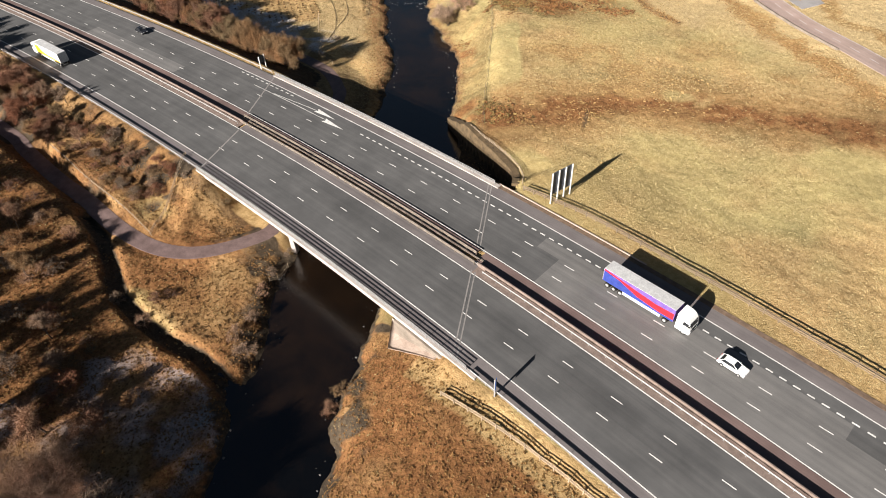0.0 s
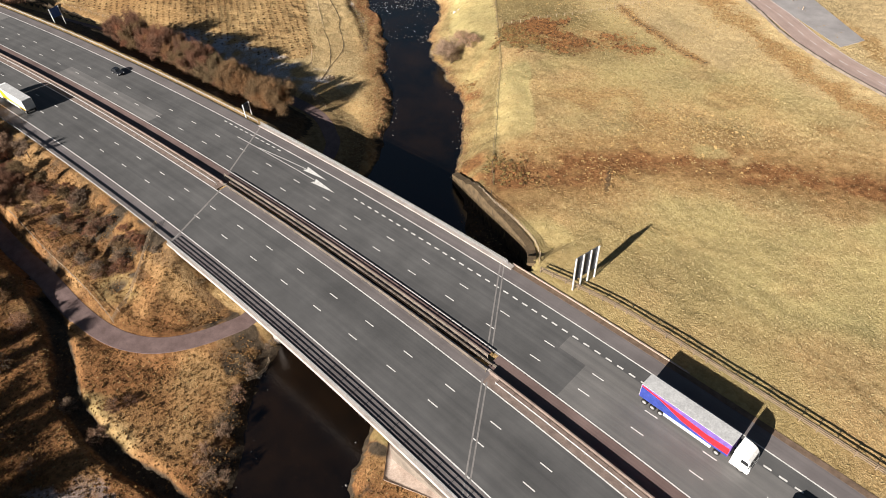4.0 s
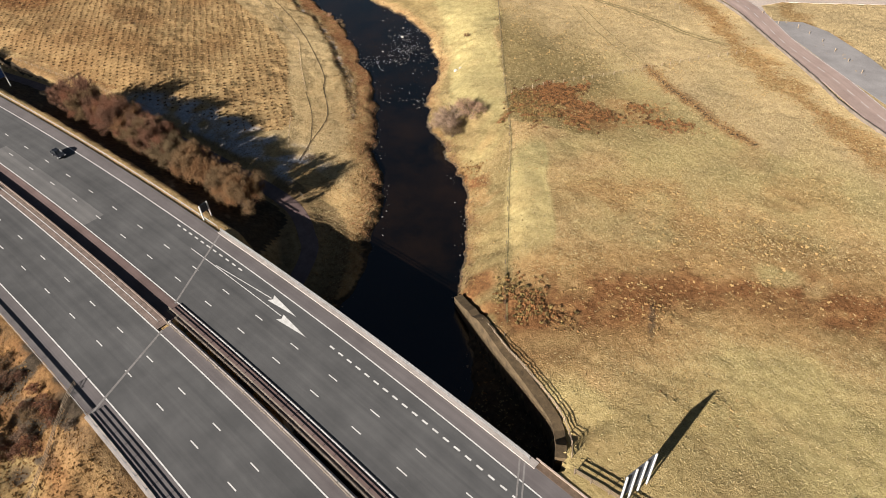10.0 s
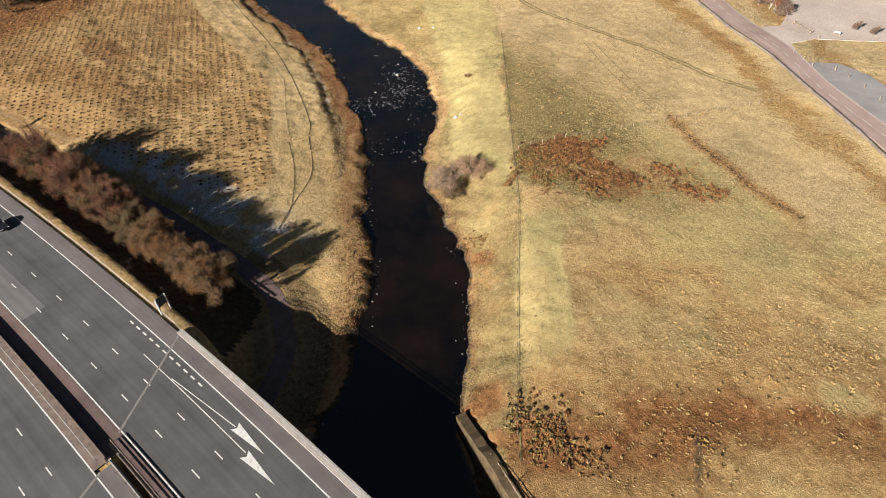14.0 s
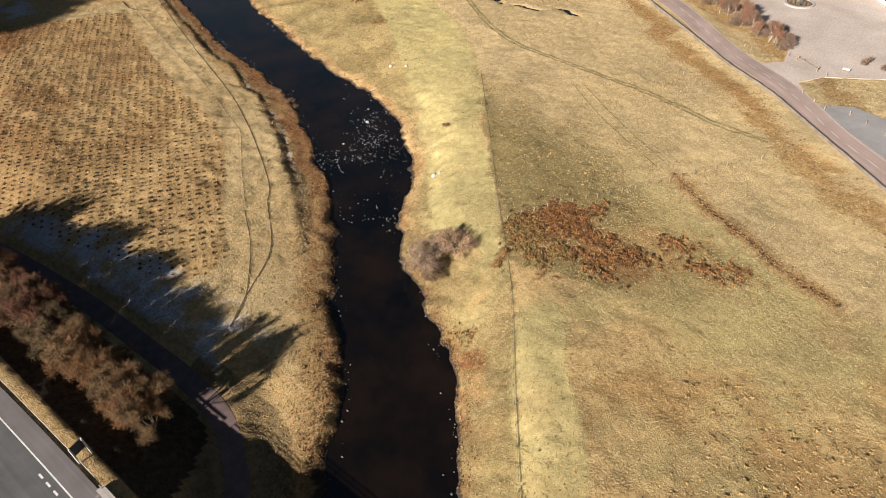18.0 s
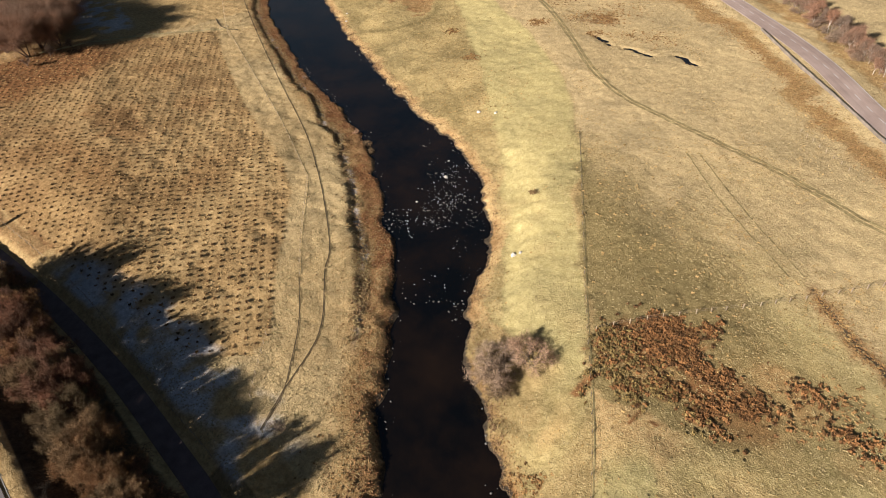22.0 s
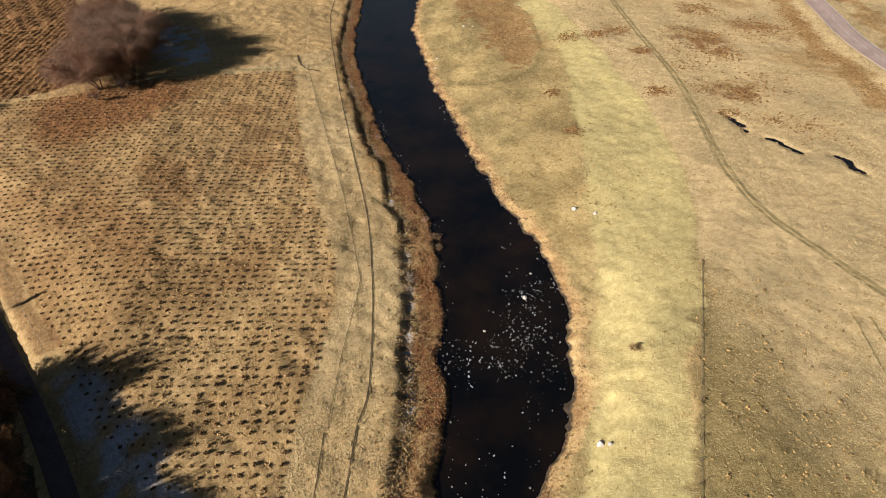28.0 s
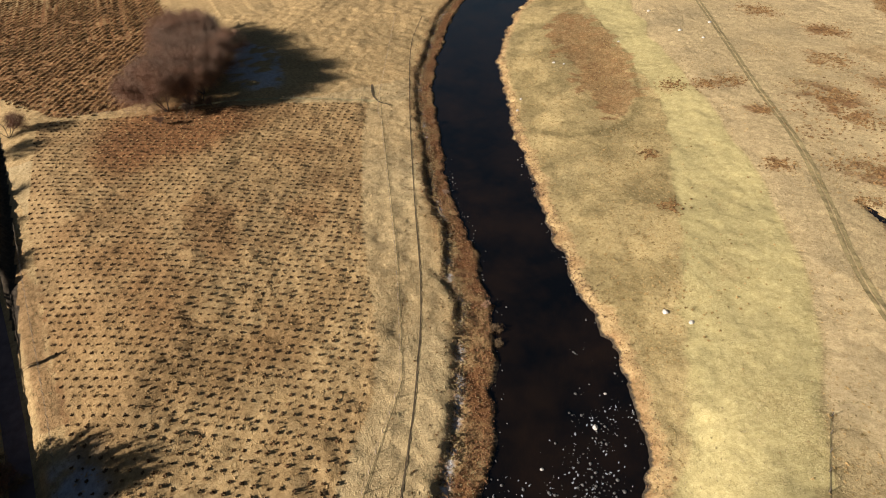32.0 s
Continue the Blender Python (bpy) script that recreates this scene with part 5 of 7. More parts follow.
def scatter_all():
    # tussocks all over the grassland
    k = 200000
    x = np.concatenate([rng.uniform(-400, -20, k), rng.uniform(-190, 20, k // 2), rng.uniform(-175, 15, k // 30)])
    y = np.concatenate([rng.uniform(48, 370, k), rng.uniform(60, 230, k // 2), rng.uniform(-12, 48, k // 30)])
    z, dl, dr, te, s, n, tr, di, cr = lay_of(x, y)
    land = np.maximum(dl, dr)
    patchy = fbm(x, y, 16.0, 2, 90)
    seen = (y - 0.2 * (-x) > -60) & (y < 150 - 0.95 * x + 60)
    keep = (land > 1.2) & ((n < -4.8) | (n > 36.6)) & (tr > 3) & (cr > 5) & ~in_poly(x, y, PLANTATION) & seen & (patchy + rng.uniform(-0.9, 0.9, len(x)) > -0.35)
    keep &= ~in_poly(x, y, FORECOURT) & ~in_poly(x, y, LAYBY)
    keep &= ~((np.abs(side(x, y, BROWN_BAND)) < 9) & (rng.random(len(x)) < 0.75))
    keep &= ~((n > 36) & (n < 54) & (s < 14)) & ~((te > 0) & (te < 24) & (y > 180) & (rng.random(len(x)) < 0.55))
    keep &= ~((te < -1.5) & (side(x, y, STRIP_EDGE) < 0) & (y > 150) & (rng.random(len(x)) < 0.75))
    x, y, z = x[keep], y[keep], z[keep]
    clumps("grass_tussocks", x, y, z, rng.uniform(0.12, 0.34, len(x)), rng.uniform(0.06, 0.22, len(x)), 3, TUFT, "straw-coloured tussocks of winter grass", "grass")
    # bracken and rushes in the wet places
    xs, ys, hs = [], [], []

    def put(px, py, h):
        xs.append(px), ys.append(py), hs.append(np.full(len(px), h) * rng.uniform(0.6, 1.25, len(px)))
    for poly, cnt, h in ((NORTH_RUST, 2200, 0.2), (BRACKEN_FIELD, 11000, 0.7)):
        p = np.array(poly)
        px, py = rng.uniform(p[:, 0].min(), p[:, 0].max(), cnt * 3), rng.uniform(p[:, 1].min(), p[:, 1].max(), cnt * 3)
        ok = in_poly(px + rng.normal(size=len(px)) * 1.5, py + rng.normal(size=len(px)) * 1.5, poly) & (fbm(px, py, 5.0, 2, 77) > (-0.7 if poly is BRACKEN_FIELD else -0.25))
        px, py = px[ok][:cnt], py[ok][:cnt]
        if poly is BRACKEN_FIELD:
            # old plough ridges: the bracken stands in rows
            r = (px + 410) * 0.47 + (py - 84) * 0.88
            d = (np.round(r / 2.6) * 2.6 - r) * 0.85
            px, py = px + d * 0.47, py + d * 0.88
        put(px, py, h)
    for line, cnt, wide, h in ((DITCH_LINE, 1100, 1.0, 0.27), (COUNTRY_ROAD, 14000, 2.3, 0.3), (BANK_LEFT, 4500, 1.0, 0.28), (BANK_RIGHT, 4000, 0.7, 0.22)):
        i = rng.integers(0, len(line) - 1, cnt)
        u = rng.random(cnt)
        a, b = np.array([tuple(p) for p in line])[i], np.array([tuple(p) for p in line])[i + 1]
        d = (b - a) / np.linalg.norm(b - a, axis=1, keepdims=True)
        q = np.stack([-d[:, 1], d[:, 0]], -1)
        off = {0: rng.normal(size=cnt) * wide, 1: 12 + rng.normal(size=cnt) * wide, 2: 2.0 + np.abs(rng.normal(size=cnt)) * 5.5 * wide, 3: -1.6 - np.abs(rng.normal(size=cnt)) * 2 * wide}[[DITCH_LINE, COUNTRY_ROAD, BANK_LEFT, BANK_RIGHT].index(line)]
        p = a + (b - a) * u[:, None] + q * off[:, None]
        put(p[:, 0], p[:, 1], h)
    for cx, cy, r, cnt in ((-92, 176, 5, 60), (-88, 180, 4, 50), (-80, 176, 3.5, 60), (-90, 172, 3, 35), (-70, 107, 3, 40), (-62, 119, 9, 60), (-117, 139, 2.5, 50), (-114, 141, 2, 40), (-214, 282, 4, 60), (-200, 274, 3, 90), (-182, 282, 7, 130), (-205, 296, 9, 160), (-238, 300, 8, 80), (-228, 290, 5, 60), (-191, 279, 2, 40), *((cx, cy, 0.5 * (a + b), int(36 * a)) for cx, cy, a, b, w in NORTH_CLUMPS)):
        put(cx + rng.normal(size=cnt) * r * 0.6, cy + rng.normal(size=cnt) * r * 0.5, 0.42)
    cnt = 5000
    px, py = rng.uniform(-170, -5, cnt), rng.uniform(-8, 46, cnt)
    put(px, py, 0.26)
    x, y, h = np.concatenate(xs), np.concatenate(ys), np.concatenate(hs)
    z, dl, dr, te, s, n, tr, di, cr = lay_of(x, y)
    keep = (np.maximum(dl, dr) > 0.4) & ((n < -5.2) | (n > 37.5)) & (tr > 3.2) & (cr > 5.5)
    keep &= (n > 0) | (fbm(x, y, 9.0, 3, 51) > -0.2)
    x, y, z, h = x[keep], y[keep], z[keep], h[keep]
    clumps("bracken", x, y, z, h * 1.1, h * rng.uniform(0.4, 0.85, len(h)), 5, BRACKEN, "rusty brown dead bracken and rushes in clumps", "bracken")
    rx_, ry_, rh_ = [], [], []
    for poly, cnt in ((PATCH_A, 3200), (PATCH_B, 1000)):
        p = np.array(poly)
        px, py = rng.uniform(p[:, 0].min() - 4, p[:, 0].max() + 4, cnt * 4), rng.uniform(p[:, 1].min() - 4, p[:, 1].max() + 4, cnt * 4)
        ok = in_poly(px + rng.normal(size=len(px)) * 1.3 + 3.5 * fbm(px, py, 9.0, 3, 51), py + 3.5 * fbm(px, py, 3.5, 2, 61), poly) & (fbm(px, py, 4.0, 2, 78) + rng.normal(size=len(px)) * 0.35 > -0.1)
        rx_.append(px[ok][:cnt]), ry_.append(py[ok][:cnt])
    for cx, cy, a, b, cnt in ((-92, 178, 5, 3, 70), (-95, 170, 5, 2.5, 60), (-84, 174, 5, 2.0, 90), (-80, 177, 3, 2, 40), (-100, 163, 5, 3, 70), (-72, 108, 4, 3, 30)):
        rx_.append(cx + rng.normal(size=cnt) * a * 0.5), ry_.append(cy + rng.normal(size=cnt) * b * 0.5)
    rx_, ry_ = np.concatenate(rx_), np.concatenate(ry_)
    rh_ = rng.uniform(0.22, 0.62, len(rx_))
    red = (ry_ - 167.5 + 0.35 * (rx_ + 112) + rng.normal(size=len(rx_)) * 2.0 > 0) & (ry_ > 130) | (rng.random(len(rx_)) < np.where(ry_ < 130, 0.6, 0.3))
    for pick, mat, label in ((red, RUSH, "reddish dead rushes in a wet patch"), (~red, DARK_RUSH, "dark olive rushes in a wet patch")):
        clumps("rushes", rx_[pick], ry_[pick], ground_z(rx_[pick], ry_[pick]), rh_[pick] * 1.1, rh_[pick] * 0.85, 6, mat, label, "rushes")
    i = rng.integers(0, len(BANK_LEFT) - 1, 80000)
    pa = np.array([tuple(p) for p in BANK_LEFT])
    d = pa[i + 1] - pa[i]
    q = np.stack([-d[:, 1], d[:, 0]], -1) / np.linalg.norm(d, axis=1, keepdims=True)
    p = pa[i] + d * rng.random((80000, 1)) + q * rng.uniform(0.2, 8.5, (80000, 1))
    zz, dl2 = lay_of(p[:, 0], p[:, 1])[:2]
    ok = (dl2 > 0.1) & (p[:, 1] > 108) & ((dl2 < 5.2) | (rng.random(80000) < 0.2)) & ((p[:, 0] < -160) | (rng.random(80000) < 0.6))
    p, zz = p[ok], zz[ok]
    clumps("bank_reeds", p[:, 0], p[:, 1], zz, rng.uniform(0.08, 0.22, len(zz)), rng.uniform(0.12, 0.36, len(zz)), 3, REED, "tan and reddish dead reeds along the river bank", "reeds")
    # pale grass hanging over the step, and reeds at its foot
    i = rng.integers(0, len(BANK_LEFT) - 1, 26000)
    pa = np.array([tuple(p) for p in BANK_LEFT])
    d = pa[i + 1] - pa[i]
    q = np.stack([-d[:, 1], d[:, 0]], -1) / np.linalg.norm(d, axis=1, keepdims=True)
    p = pa[i] + d * rng.random((26000, 1))
    p = p + q * (6.6 - 2.0 * smooth(-225, -260, p[:, :1]) + rng.normal(size=(26000, 1)) * 0.9)
    zz, dl2 = lay_of(p[:, 0], p[:, 1])[:2]
    ok = (dl2 > 2.0) & (p[:, 0] < -156) & (fbm(p[:, 0], p[:, 1], 3.0, 2, 87) > -0.45)
    p, zz = p[ok], zz[ok]
    for half, mat, label in ((0, TUFT, "pale grass hanging over the river's step"), (1, REED, "brown reeds at the foot of the step")):
        e, ez = p[half::2], zz[half::2]
        clumps("step_grass", e[:, 0], e[:, 1], ez, rng.uniform(0.12, 0.34, len(ez)), rng.uniform(0.14, 0.42, len(ez)), 4, mat, label, "grass")
    i = rng.integers(0, len(BANK_RIGHT) - 1, 22000)
    pa = np.array([tuple(p) for p in BANK_RIGHT])
    d = pa[i + 1] - pa[i]
    q = np.stack([d[:, 1], -d[:, 0]], -1) / np.linalg.norm(d, axis=1, keepdims=True)
    p = pa[i] + d * rng.random((22000, 1)) + q * (np.abs(rng.normal(size=(22000, 1))) * 1.3 - 0.4)
    zz, dl2, dr2 = lay_of(p[:, 0], p[:, 1])[:3]
    ok = (dr2 > 0.05) & (p[:, 1] > 106) & (fbm(p[:, 0], p[:, 1], 5.0, 2, 83) > -0.35)
    p, zz = p[ok], zz[ok]
    clumps("bank_reeds", p[:, 0], p[:, 1], zz, rng.uniform(0.1, 0.26, len(zz)), rng.uniform(0.12, 0.42, len(zz)), 3, REED, "rusty reeds and sedge at the water's edge", "reeds")
    k = 42000
    hx, hy = rng.uniform(-178, 10, k), rng.uniform(-14, 47, k)
    hz, dl, dr, te, s, n, tr, di, cr = lay_of(hx, hy)
    ok = (np.maximum(dl, dr) > 0.6) & (n < -4.9) & (tr > 2.8) & (di > 1.6)
    hx, hy, hz = hx[ok], hy[ok], hz[ok]
    clumps("rough_herbage", hx, hy, hz, rng.uniform(0.12, 0.36, len(hx)), rng.uniform(0.08, 0.3, len(hx)), 4, HERB, "rusty and olive rough herbage on the near banks", "rough grass")
    k = 95000
    gx_, gy_ = rng.uniform(-330, -40, k), rng.uniform(100, 330, k)
    gz_, dl, dr, te, s, n, tr, di, cr = lay_of(gx_, gy_)
    rank = fbm(gx_, gy_, 12.0, 3, 131) + 0.5 * rng.normal(size=k)
    ok = (dr > 1.0) & (n > 44) & (cr > 6) & (gy_ < 190 - 0.75 * gx_) & (np.where(te < -0.5, (side(gx_, gy_, STRIP_EDGE) > 1) * 0.2, -0.12) + rank > 0.35) & ~((te < 0) & (side(gx_, gy_, STRIP_EDGE) < 0) & (gy_ > 150))
    gx_, gy_, gz_ = gx_[ok], gy_[ok], gz_[ok]
    clumps("sedge", gx_, gy_, gz_, rng.uniform(0.16, 0.42, len(gx_)), rng.uniform(0.08, 0.26, len(gx_)), 4, SEDGE, "olive and brown sedge tufts in the rough pasture", "sedge")
    tx, ty = [], []
    for cx, cy, a, b, cnt in ((-64, 148, 10, 4, 150), (-50, 148, 8, 6, 90), (-56, 137, 10, 4, 120), (-46, 154, 6, 5, 60), (-65, 120, 9, 6, 60), (-140, 205, 14, 10, 160), (-118, 196, 12, 12, 160), (-205, 226, 14, 9, 170), (-255, 250, 22, 10, 200)):
        tx.append(cx + rng.normal(size=cnt) * a), ty.append(cy + rng.normal(size=cnt) * b)
    tx, ty = np.concatenate(tx), np.concatenate(ty)
    ok = lay_of(tx, ty)[2] > 2
    tx, ty = tx[ok], ty[ok]
    th = rng.uniform(0.16, 0.36, len(tx))
    clumps("pasture_tussocks", tx, ty, ground_z(tx, ty), th * 1.3, th, 6, SEDGE, "round olive tussocks standing out of the pasture", "grass")
    # rows of planting mounds
    d1, d2 = np.array([0.54, 0.84]), np.array([-0.84, 0.54])
    i, j = np.meshgrid(np.arange(-95, 95), np.arange(-95, 105))
    px = -260 + d1[0] * i * 2.1 + d2[0] * j * 1.95 + rng.normal(size=i.shape) * 0.11
    py = 148 + d1[1] * i * 2.1 + d2[1] * j * 1.95 + rng.normal(size=i.shape) * 0.11
    ok = in_poly(px, py, PLANTATION) & (rng.random(px.shape) > 0.05)
    px, py = px[ok], py[ok]
    pz = ground_z(px, py)
    sz = rng.uniform(0.8, 1.25, len(px))
    clumps("planting_tufts", px, py, pz, sz * 0.52, sz * 0.36, 6, MOUND, "dark turned turf mounds of a young plantation in rows", "planting mounds")
    k = 10000
    qx, qy = rng.uniform(-362, -165, k), rng.uniform(104, 200, k)
    ok = in_poly(qx, qy, PLANTATION)
    qx, qy = qx[ok], qy[ok]
    clumps("plantation_grass", qx, qy, ground_z(qx, qy), rng.uniform(0.2, 0.5, len(qx)), rng.uniform(0.1, 0.32, len(qx)), 3, TUFT, "dry grass between the planting mounds", "grass")


def stone_mesh(name, r, flat, seed, mat=None):
    bm = bmesh.new()
    bmesh.ops.create_icosphere(bm, subdivisions=1, radius=r)
    for v in bm.verts:
        v.co *= 1 + 0.28 * noise.noise(v.co * (1.6 / r) + Vector((seed * 7.3, 0, 0)))
        v.co.z *= flat
    me = bpy.data.meshes.new(name)
    bm.to_mesh(me)
    bm.free()
    me.materials.append(mat or STONE)
    return me


def river_stones():
    protos = [stone_mesh("stone", 1.0, f, i) for i, f in enumerate((0.6, 0.5, 0.7))]
    pale = [stone_mesh("boulder", 1.0, f, 5 + i, BOULDER) for i, f in enumerate((0.65, 0.55, 0.75))]
    vs0 = [np.array([v.co for v in m.vertices]) for m in protos]
    fs0 = [np.array([p.vertices for p in m.polygons]) for m in protos]
    spots = []
    for cx, cy, rx_, ry_, cnt in ((-184, 194, 2, 4, 45), (-180, 186, 3, 4, 70), (-175, 179, 4, 4, 90), (-168, 177, 4, 4, 50), (-177, 171, 3, 3, 40), (-195, 198, 9, 4, 24), (-155, 163, 8, 6, 30)):
        hubs = [(cx + rng.normal() * rx_, cy + rng.normal() * ry_) for _ in range(max(4, cnt // 9))]
        for _ in range(cnt):
            hx, hy = hubs[rng.integers(0, len(hubs))]
            spots.append((hx + rng.normal() * 1.3, hy + rng.normal() * 1.1, 0.05 + 0.26 * rng.random() ** 3))
    for line, sgn, cnt in ((BANK_LEFT, -1, 700), (BANK_RIGHT, 1, 600)):
        for _ in range(cnt):
            i = rng.integers(0, len(line) - 1)
            a, b = line[i], line[i + 1]
            d = (b - a).normalized()
            p = a.lerp(b, rng.random()) + Vector((-d.y, d.x)) * sgn * (rng.normal() * 0.8 + 0.6)
            if -280 < p.x < -30 and p.y > 0:
                spots.append((p.x, p.y, 0.06 + 0.22 * rng.random() ** 2))
    for x in np.arange(-162, -140, 0.8):
        spots.append((x, 0.87 * (x + 151) + 161 + rng.normal() * 1.4, rng.uniform(0.08, 0.25)))
    allv, allf, o = [], [], 0
    for x, y, r in spots:
        i = rng.integers(0, 3)
        allv.append(vs0[i] * r * rng.uniform(0.8, 1.3, 3) + np.array([x, y, WATER_Z + 0.02]))
        allf.append(fs0[i] + o)
        o += len(vs0[i])
    me = mesh_np("river_stones", np.concatenate(allv), np.concatenate(allf), STONE, True)
    tagged(new("river_stones", me), "wet grey stones breaking the shallow water", "stones", kind="stuff")
    # flecks of white water in the riffle: thin, ragged and stretched with the stream
    allv, allf = [], []
    for i in range(260):
        cx, cy, a = ((-184, 193, 3.0), (-179, 185, 3.2), (-174, 179, 3.4), (-177, 172, 2.6), (-158, 165, 5.0))[min(4, int(i / 58))]
        x, y = cx + rng.normal() * a, cy + rng.normal() * a
        w, ang = 0.03 + 0.12 * rng.random() ** 2.5, math.radians(-58 + rng.normal() * 35)
        ca, sa = math.cos(ang), math.sin(ang)
        ring = []
        for j in range(6):
            t, r = 6.2832 * j / 6, w * rng.uniform(0.6, 1.4)
            px, py = math.cos(t) * r * rng.uniform(1.2, 2.6), math.sin(t) * r
            ring.append((x + px * ca - py * sa, y + px * sa + py * ca, WATER_Z + 0.012))
        allf.append(tuple(range(len(allv) + 1, len(allv) + 7)))
        allv.append((x, y, WATER_Z + 0.05))
        allv += ring
    fs = [(f[0] - 1, f[j], f[(j + 1) % 6]) for f in allf for j in range(6)]
    tagged(new("white_water", mesh_of("white_water", allv, fs, FOAM)), "white flecks of broken water in a riffle", "water", kind="stuff")
    for x, y, r in [(-149.6, 176.6, 0.75), (-148.4, 177.3, 0.5), (-198.3, 216.5, 0.7), (-193.2, 218.3, 0.6), (-184.5, 190.2, 0.6), (-189.5, 196, 0.32), (-182, 178, 0.36), (-313.6, 266.4, 0.6), (-310.5, 268.5, 0.5), (-298.7, 244, 0.5), (-292.7, 239.2, 0.55), (-328.7, 320.3, 0.7), (-304.8, 314.4, 0.8), (-305.1, 328.8, 0.8), (-294.6, 315.8, 0.6), (-313, 293.9, 0.5)]:
        z = max(float(ground_z(x, y)[0]), WATER_Z)
        ob = new("boulder", pale[rng.integers(0, 3)])
        ob.matrix_basis = Matrix.Translation((x, y, z + 0.1 * r)) @ pose(0, 0, 0, 0, 0, rng.uniform(0, 360))
        ob.scale = (r, r * 0.85, r)
        tagged(ob, "pale weathered boulder half sunk in the ground", "boulder", "boulders")


scatter_all()
river_stones()


# ---- fences ----
def drape(line, lift=0.0):
    xs, ys = [p[0] for p in line], [p[1] for p in line]
    return [Vector((x, y, z + lift)) for x, y, z in zip(xs, ys, ground_z(xs, ys))]


def resample(pts, gap):
    line = spline([Vector(p) for p in pts], 0.5) if len(pts) > 2 else [Vector(pts[0]).lerp(Vector(pts[1]), i / 60) for i in range(61)]
    out, run = [line[0]], 0.0
    for a, b in zip(line, line[1:]):
        run += (b - a).length
        if run >= gap:
            out.append(b)
            run = 0.0
    return out


def fence(name, pts, gap, levels, high, label, group, thick=0.09, rail=(0.04, 0.1), mat=None):
    mat = mat or TIMBER
    line = drape(resample(pts, gap))
    f = thing(name, line[0], label, "fence", group)
    inv = Matrix.Translation(-line[0])
    t = thick / 2
    post = Shape().box(-t, t, -t, t, -0.35, high, 0.012).mesh("post", mat)
    for i, p in enumerate(line):
        a, b = line[max(0, i - 1)], line[min(len(line) - 1, i + 1)]
        lean = pose(0, 0, 0, rng.normal() * 2.0, rng.normal() * 2.0, math.degrees(math.atan2(b.y - a.y, b.x - a.x)))
        part("post", post, f, "", inv @ Matrix.Translation(p) @ lean)
    for z in levels:
        vs, fs = [], []
        for i, p in enumerate(line):
            a, b = line[max(0, i - 1)], line[min(len(line) - 1, i + 1)]
            d = Vector((b.x - a.x, b.y - a.y, 0)).normalized()
            q = Vector((-d.y, d.x, 0))
            o = p + q * (t + rail[0] / 2) + Vector((0, 0, z + rng.normal() * 0.012)) - line[0]
            vs += [o - q * rail[0] / 2, o + q * rail[0] / 2, o + q * rail[0] / 2 + Vector((0, 0, rail[1])), o - q * rail[0] / 2 + Vector((0, 0, rail[1]))]
        for i in range(len(line) - 1):
            fs += [(4 * i + j, 4 * i + (j + 1) % 4, 4 * i + 4 + (j + 1) % 4, 4 * i + 4 + j) for j in range(4)]
        fs += [(3, 2, 1, 0), tuple(4 * (len(line) - 1) + j for j in range(4))]
        part("rail" if rail[1] > 0.05 else "wire", mesh_of("rail", vs, fs, mat), f)
    return f


RAILS = (0.3, 0.6, 0.9)
fence("rail_fence", [(-91, 105.2), (-83, 101.5), (-75.5, 98), (-69.5, 95.8), (-62.3, 93), (-58.5, 90.6), (-56.3, 88), (-55, 85.5)], 2.0, RAILS, 1.3, "weathered timber rail fence above the river wall", "timber rail fences")
fence("rail_fence", [tuple(road_at(s, 38.6 if s > 95 else 37.6 if s > 88 else 36.8)[:2]) for s in (84, 90, 100, 120, 140, 165, 190)], 2.1, (0.32, 0.68, 1.04), 1.32, "dark weathered timber rail fence between the field and the motorway", "timber rail fences", 0.15, (0.06, 0.16), FENCE_BROWN)
fence("rail_fence", [tuple(road_at(s, n)[:2]) for s, n in ((104.5, -8.7), (115, -7.2), (125, -6.2), (140, -5.7), (160, -5.5), (190, -5.5))], 2.1, (0.36, 0.72, 1.08), 1.35, "weathered timber rail fence below the near verge", "timber rail fences", 0.14, (0.06, 0.15))
fence("rail_fence", [(-156, 32.4), (-140, 32), (-123.5, 32), (-115, 31.6), (-111, 31.3)], 2.0, RAILS, 1.25, "dark timber rail fence beside the gravel track", "timber rail fences")
fence("rail_fence", [(-111, 31.3), (-114, 37.5), (-118.5, 44), (-122.5, 49.5)], 2.0, (0.35, 0.7, 1.0), 1.2, "dark timber rail fence up the slope", "timber rail fences")
fence("rail_fence", [(-83.5, 44.8), (-82.4, 42.4), (-82.8, 39.6)], 1.6, RAILS, 1.3, "short timber fence between the path and the river", "timber rail fences")
fence("wire_fence", [(-165.5, 219.5), (-148.5, 197.5), (-128, 171.3), (-112, 151.3), (-100.5, 134.6), (-91.2, 121.2), (-83.6, 110.1), (-77, 101), (-75.5, 98.5)], 3.2, (0.5, 0.95), 1.15, "sagging wire fence on thin posts along the river terrace", "wire fences", 0.1, (0.012, 0.012), DARK_TIMBER)
fence("wire_fence", [(-123, 167.5), (-116.2, 177), (-107, 189), (-99, 200.2), (-93, 209), (-81.5, 223.5)], 2.6, (0.5, 0.95), 1.1, "wire fence on pale posts across the field", "wire fences", 0.13, (0.02, 0.02))
fence("wire_fence", [(-178.5, 142.5), (-192, 152), (-206.5, 163.2), (-212.5, 166), (-238, 175.5), (-263, 183.8), (-304.5, 197.2), (-324.5, 204), (-403, 241.5)], 3.4, (0.45, 0.9), 1.05, "wire fence beside the young plantation", "wire fences", 0.12, (0.02, 0.02))
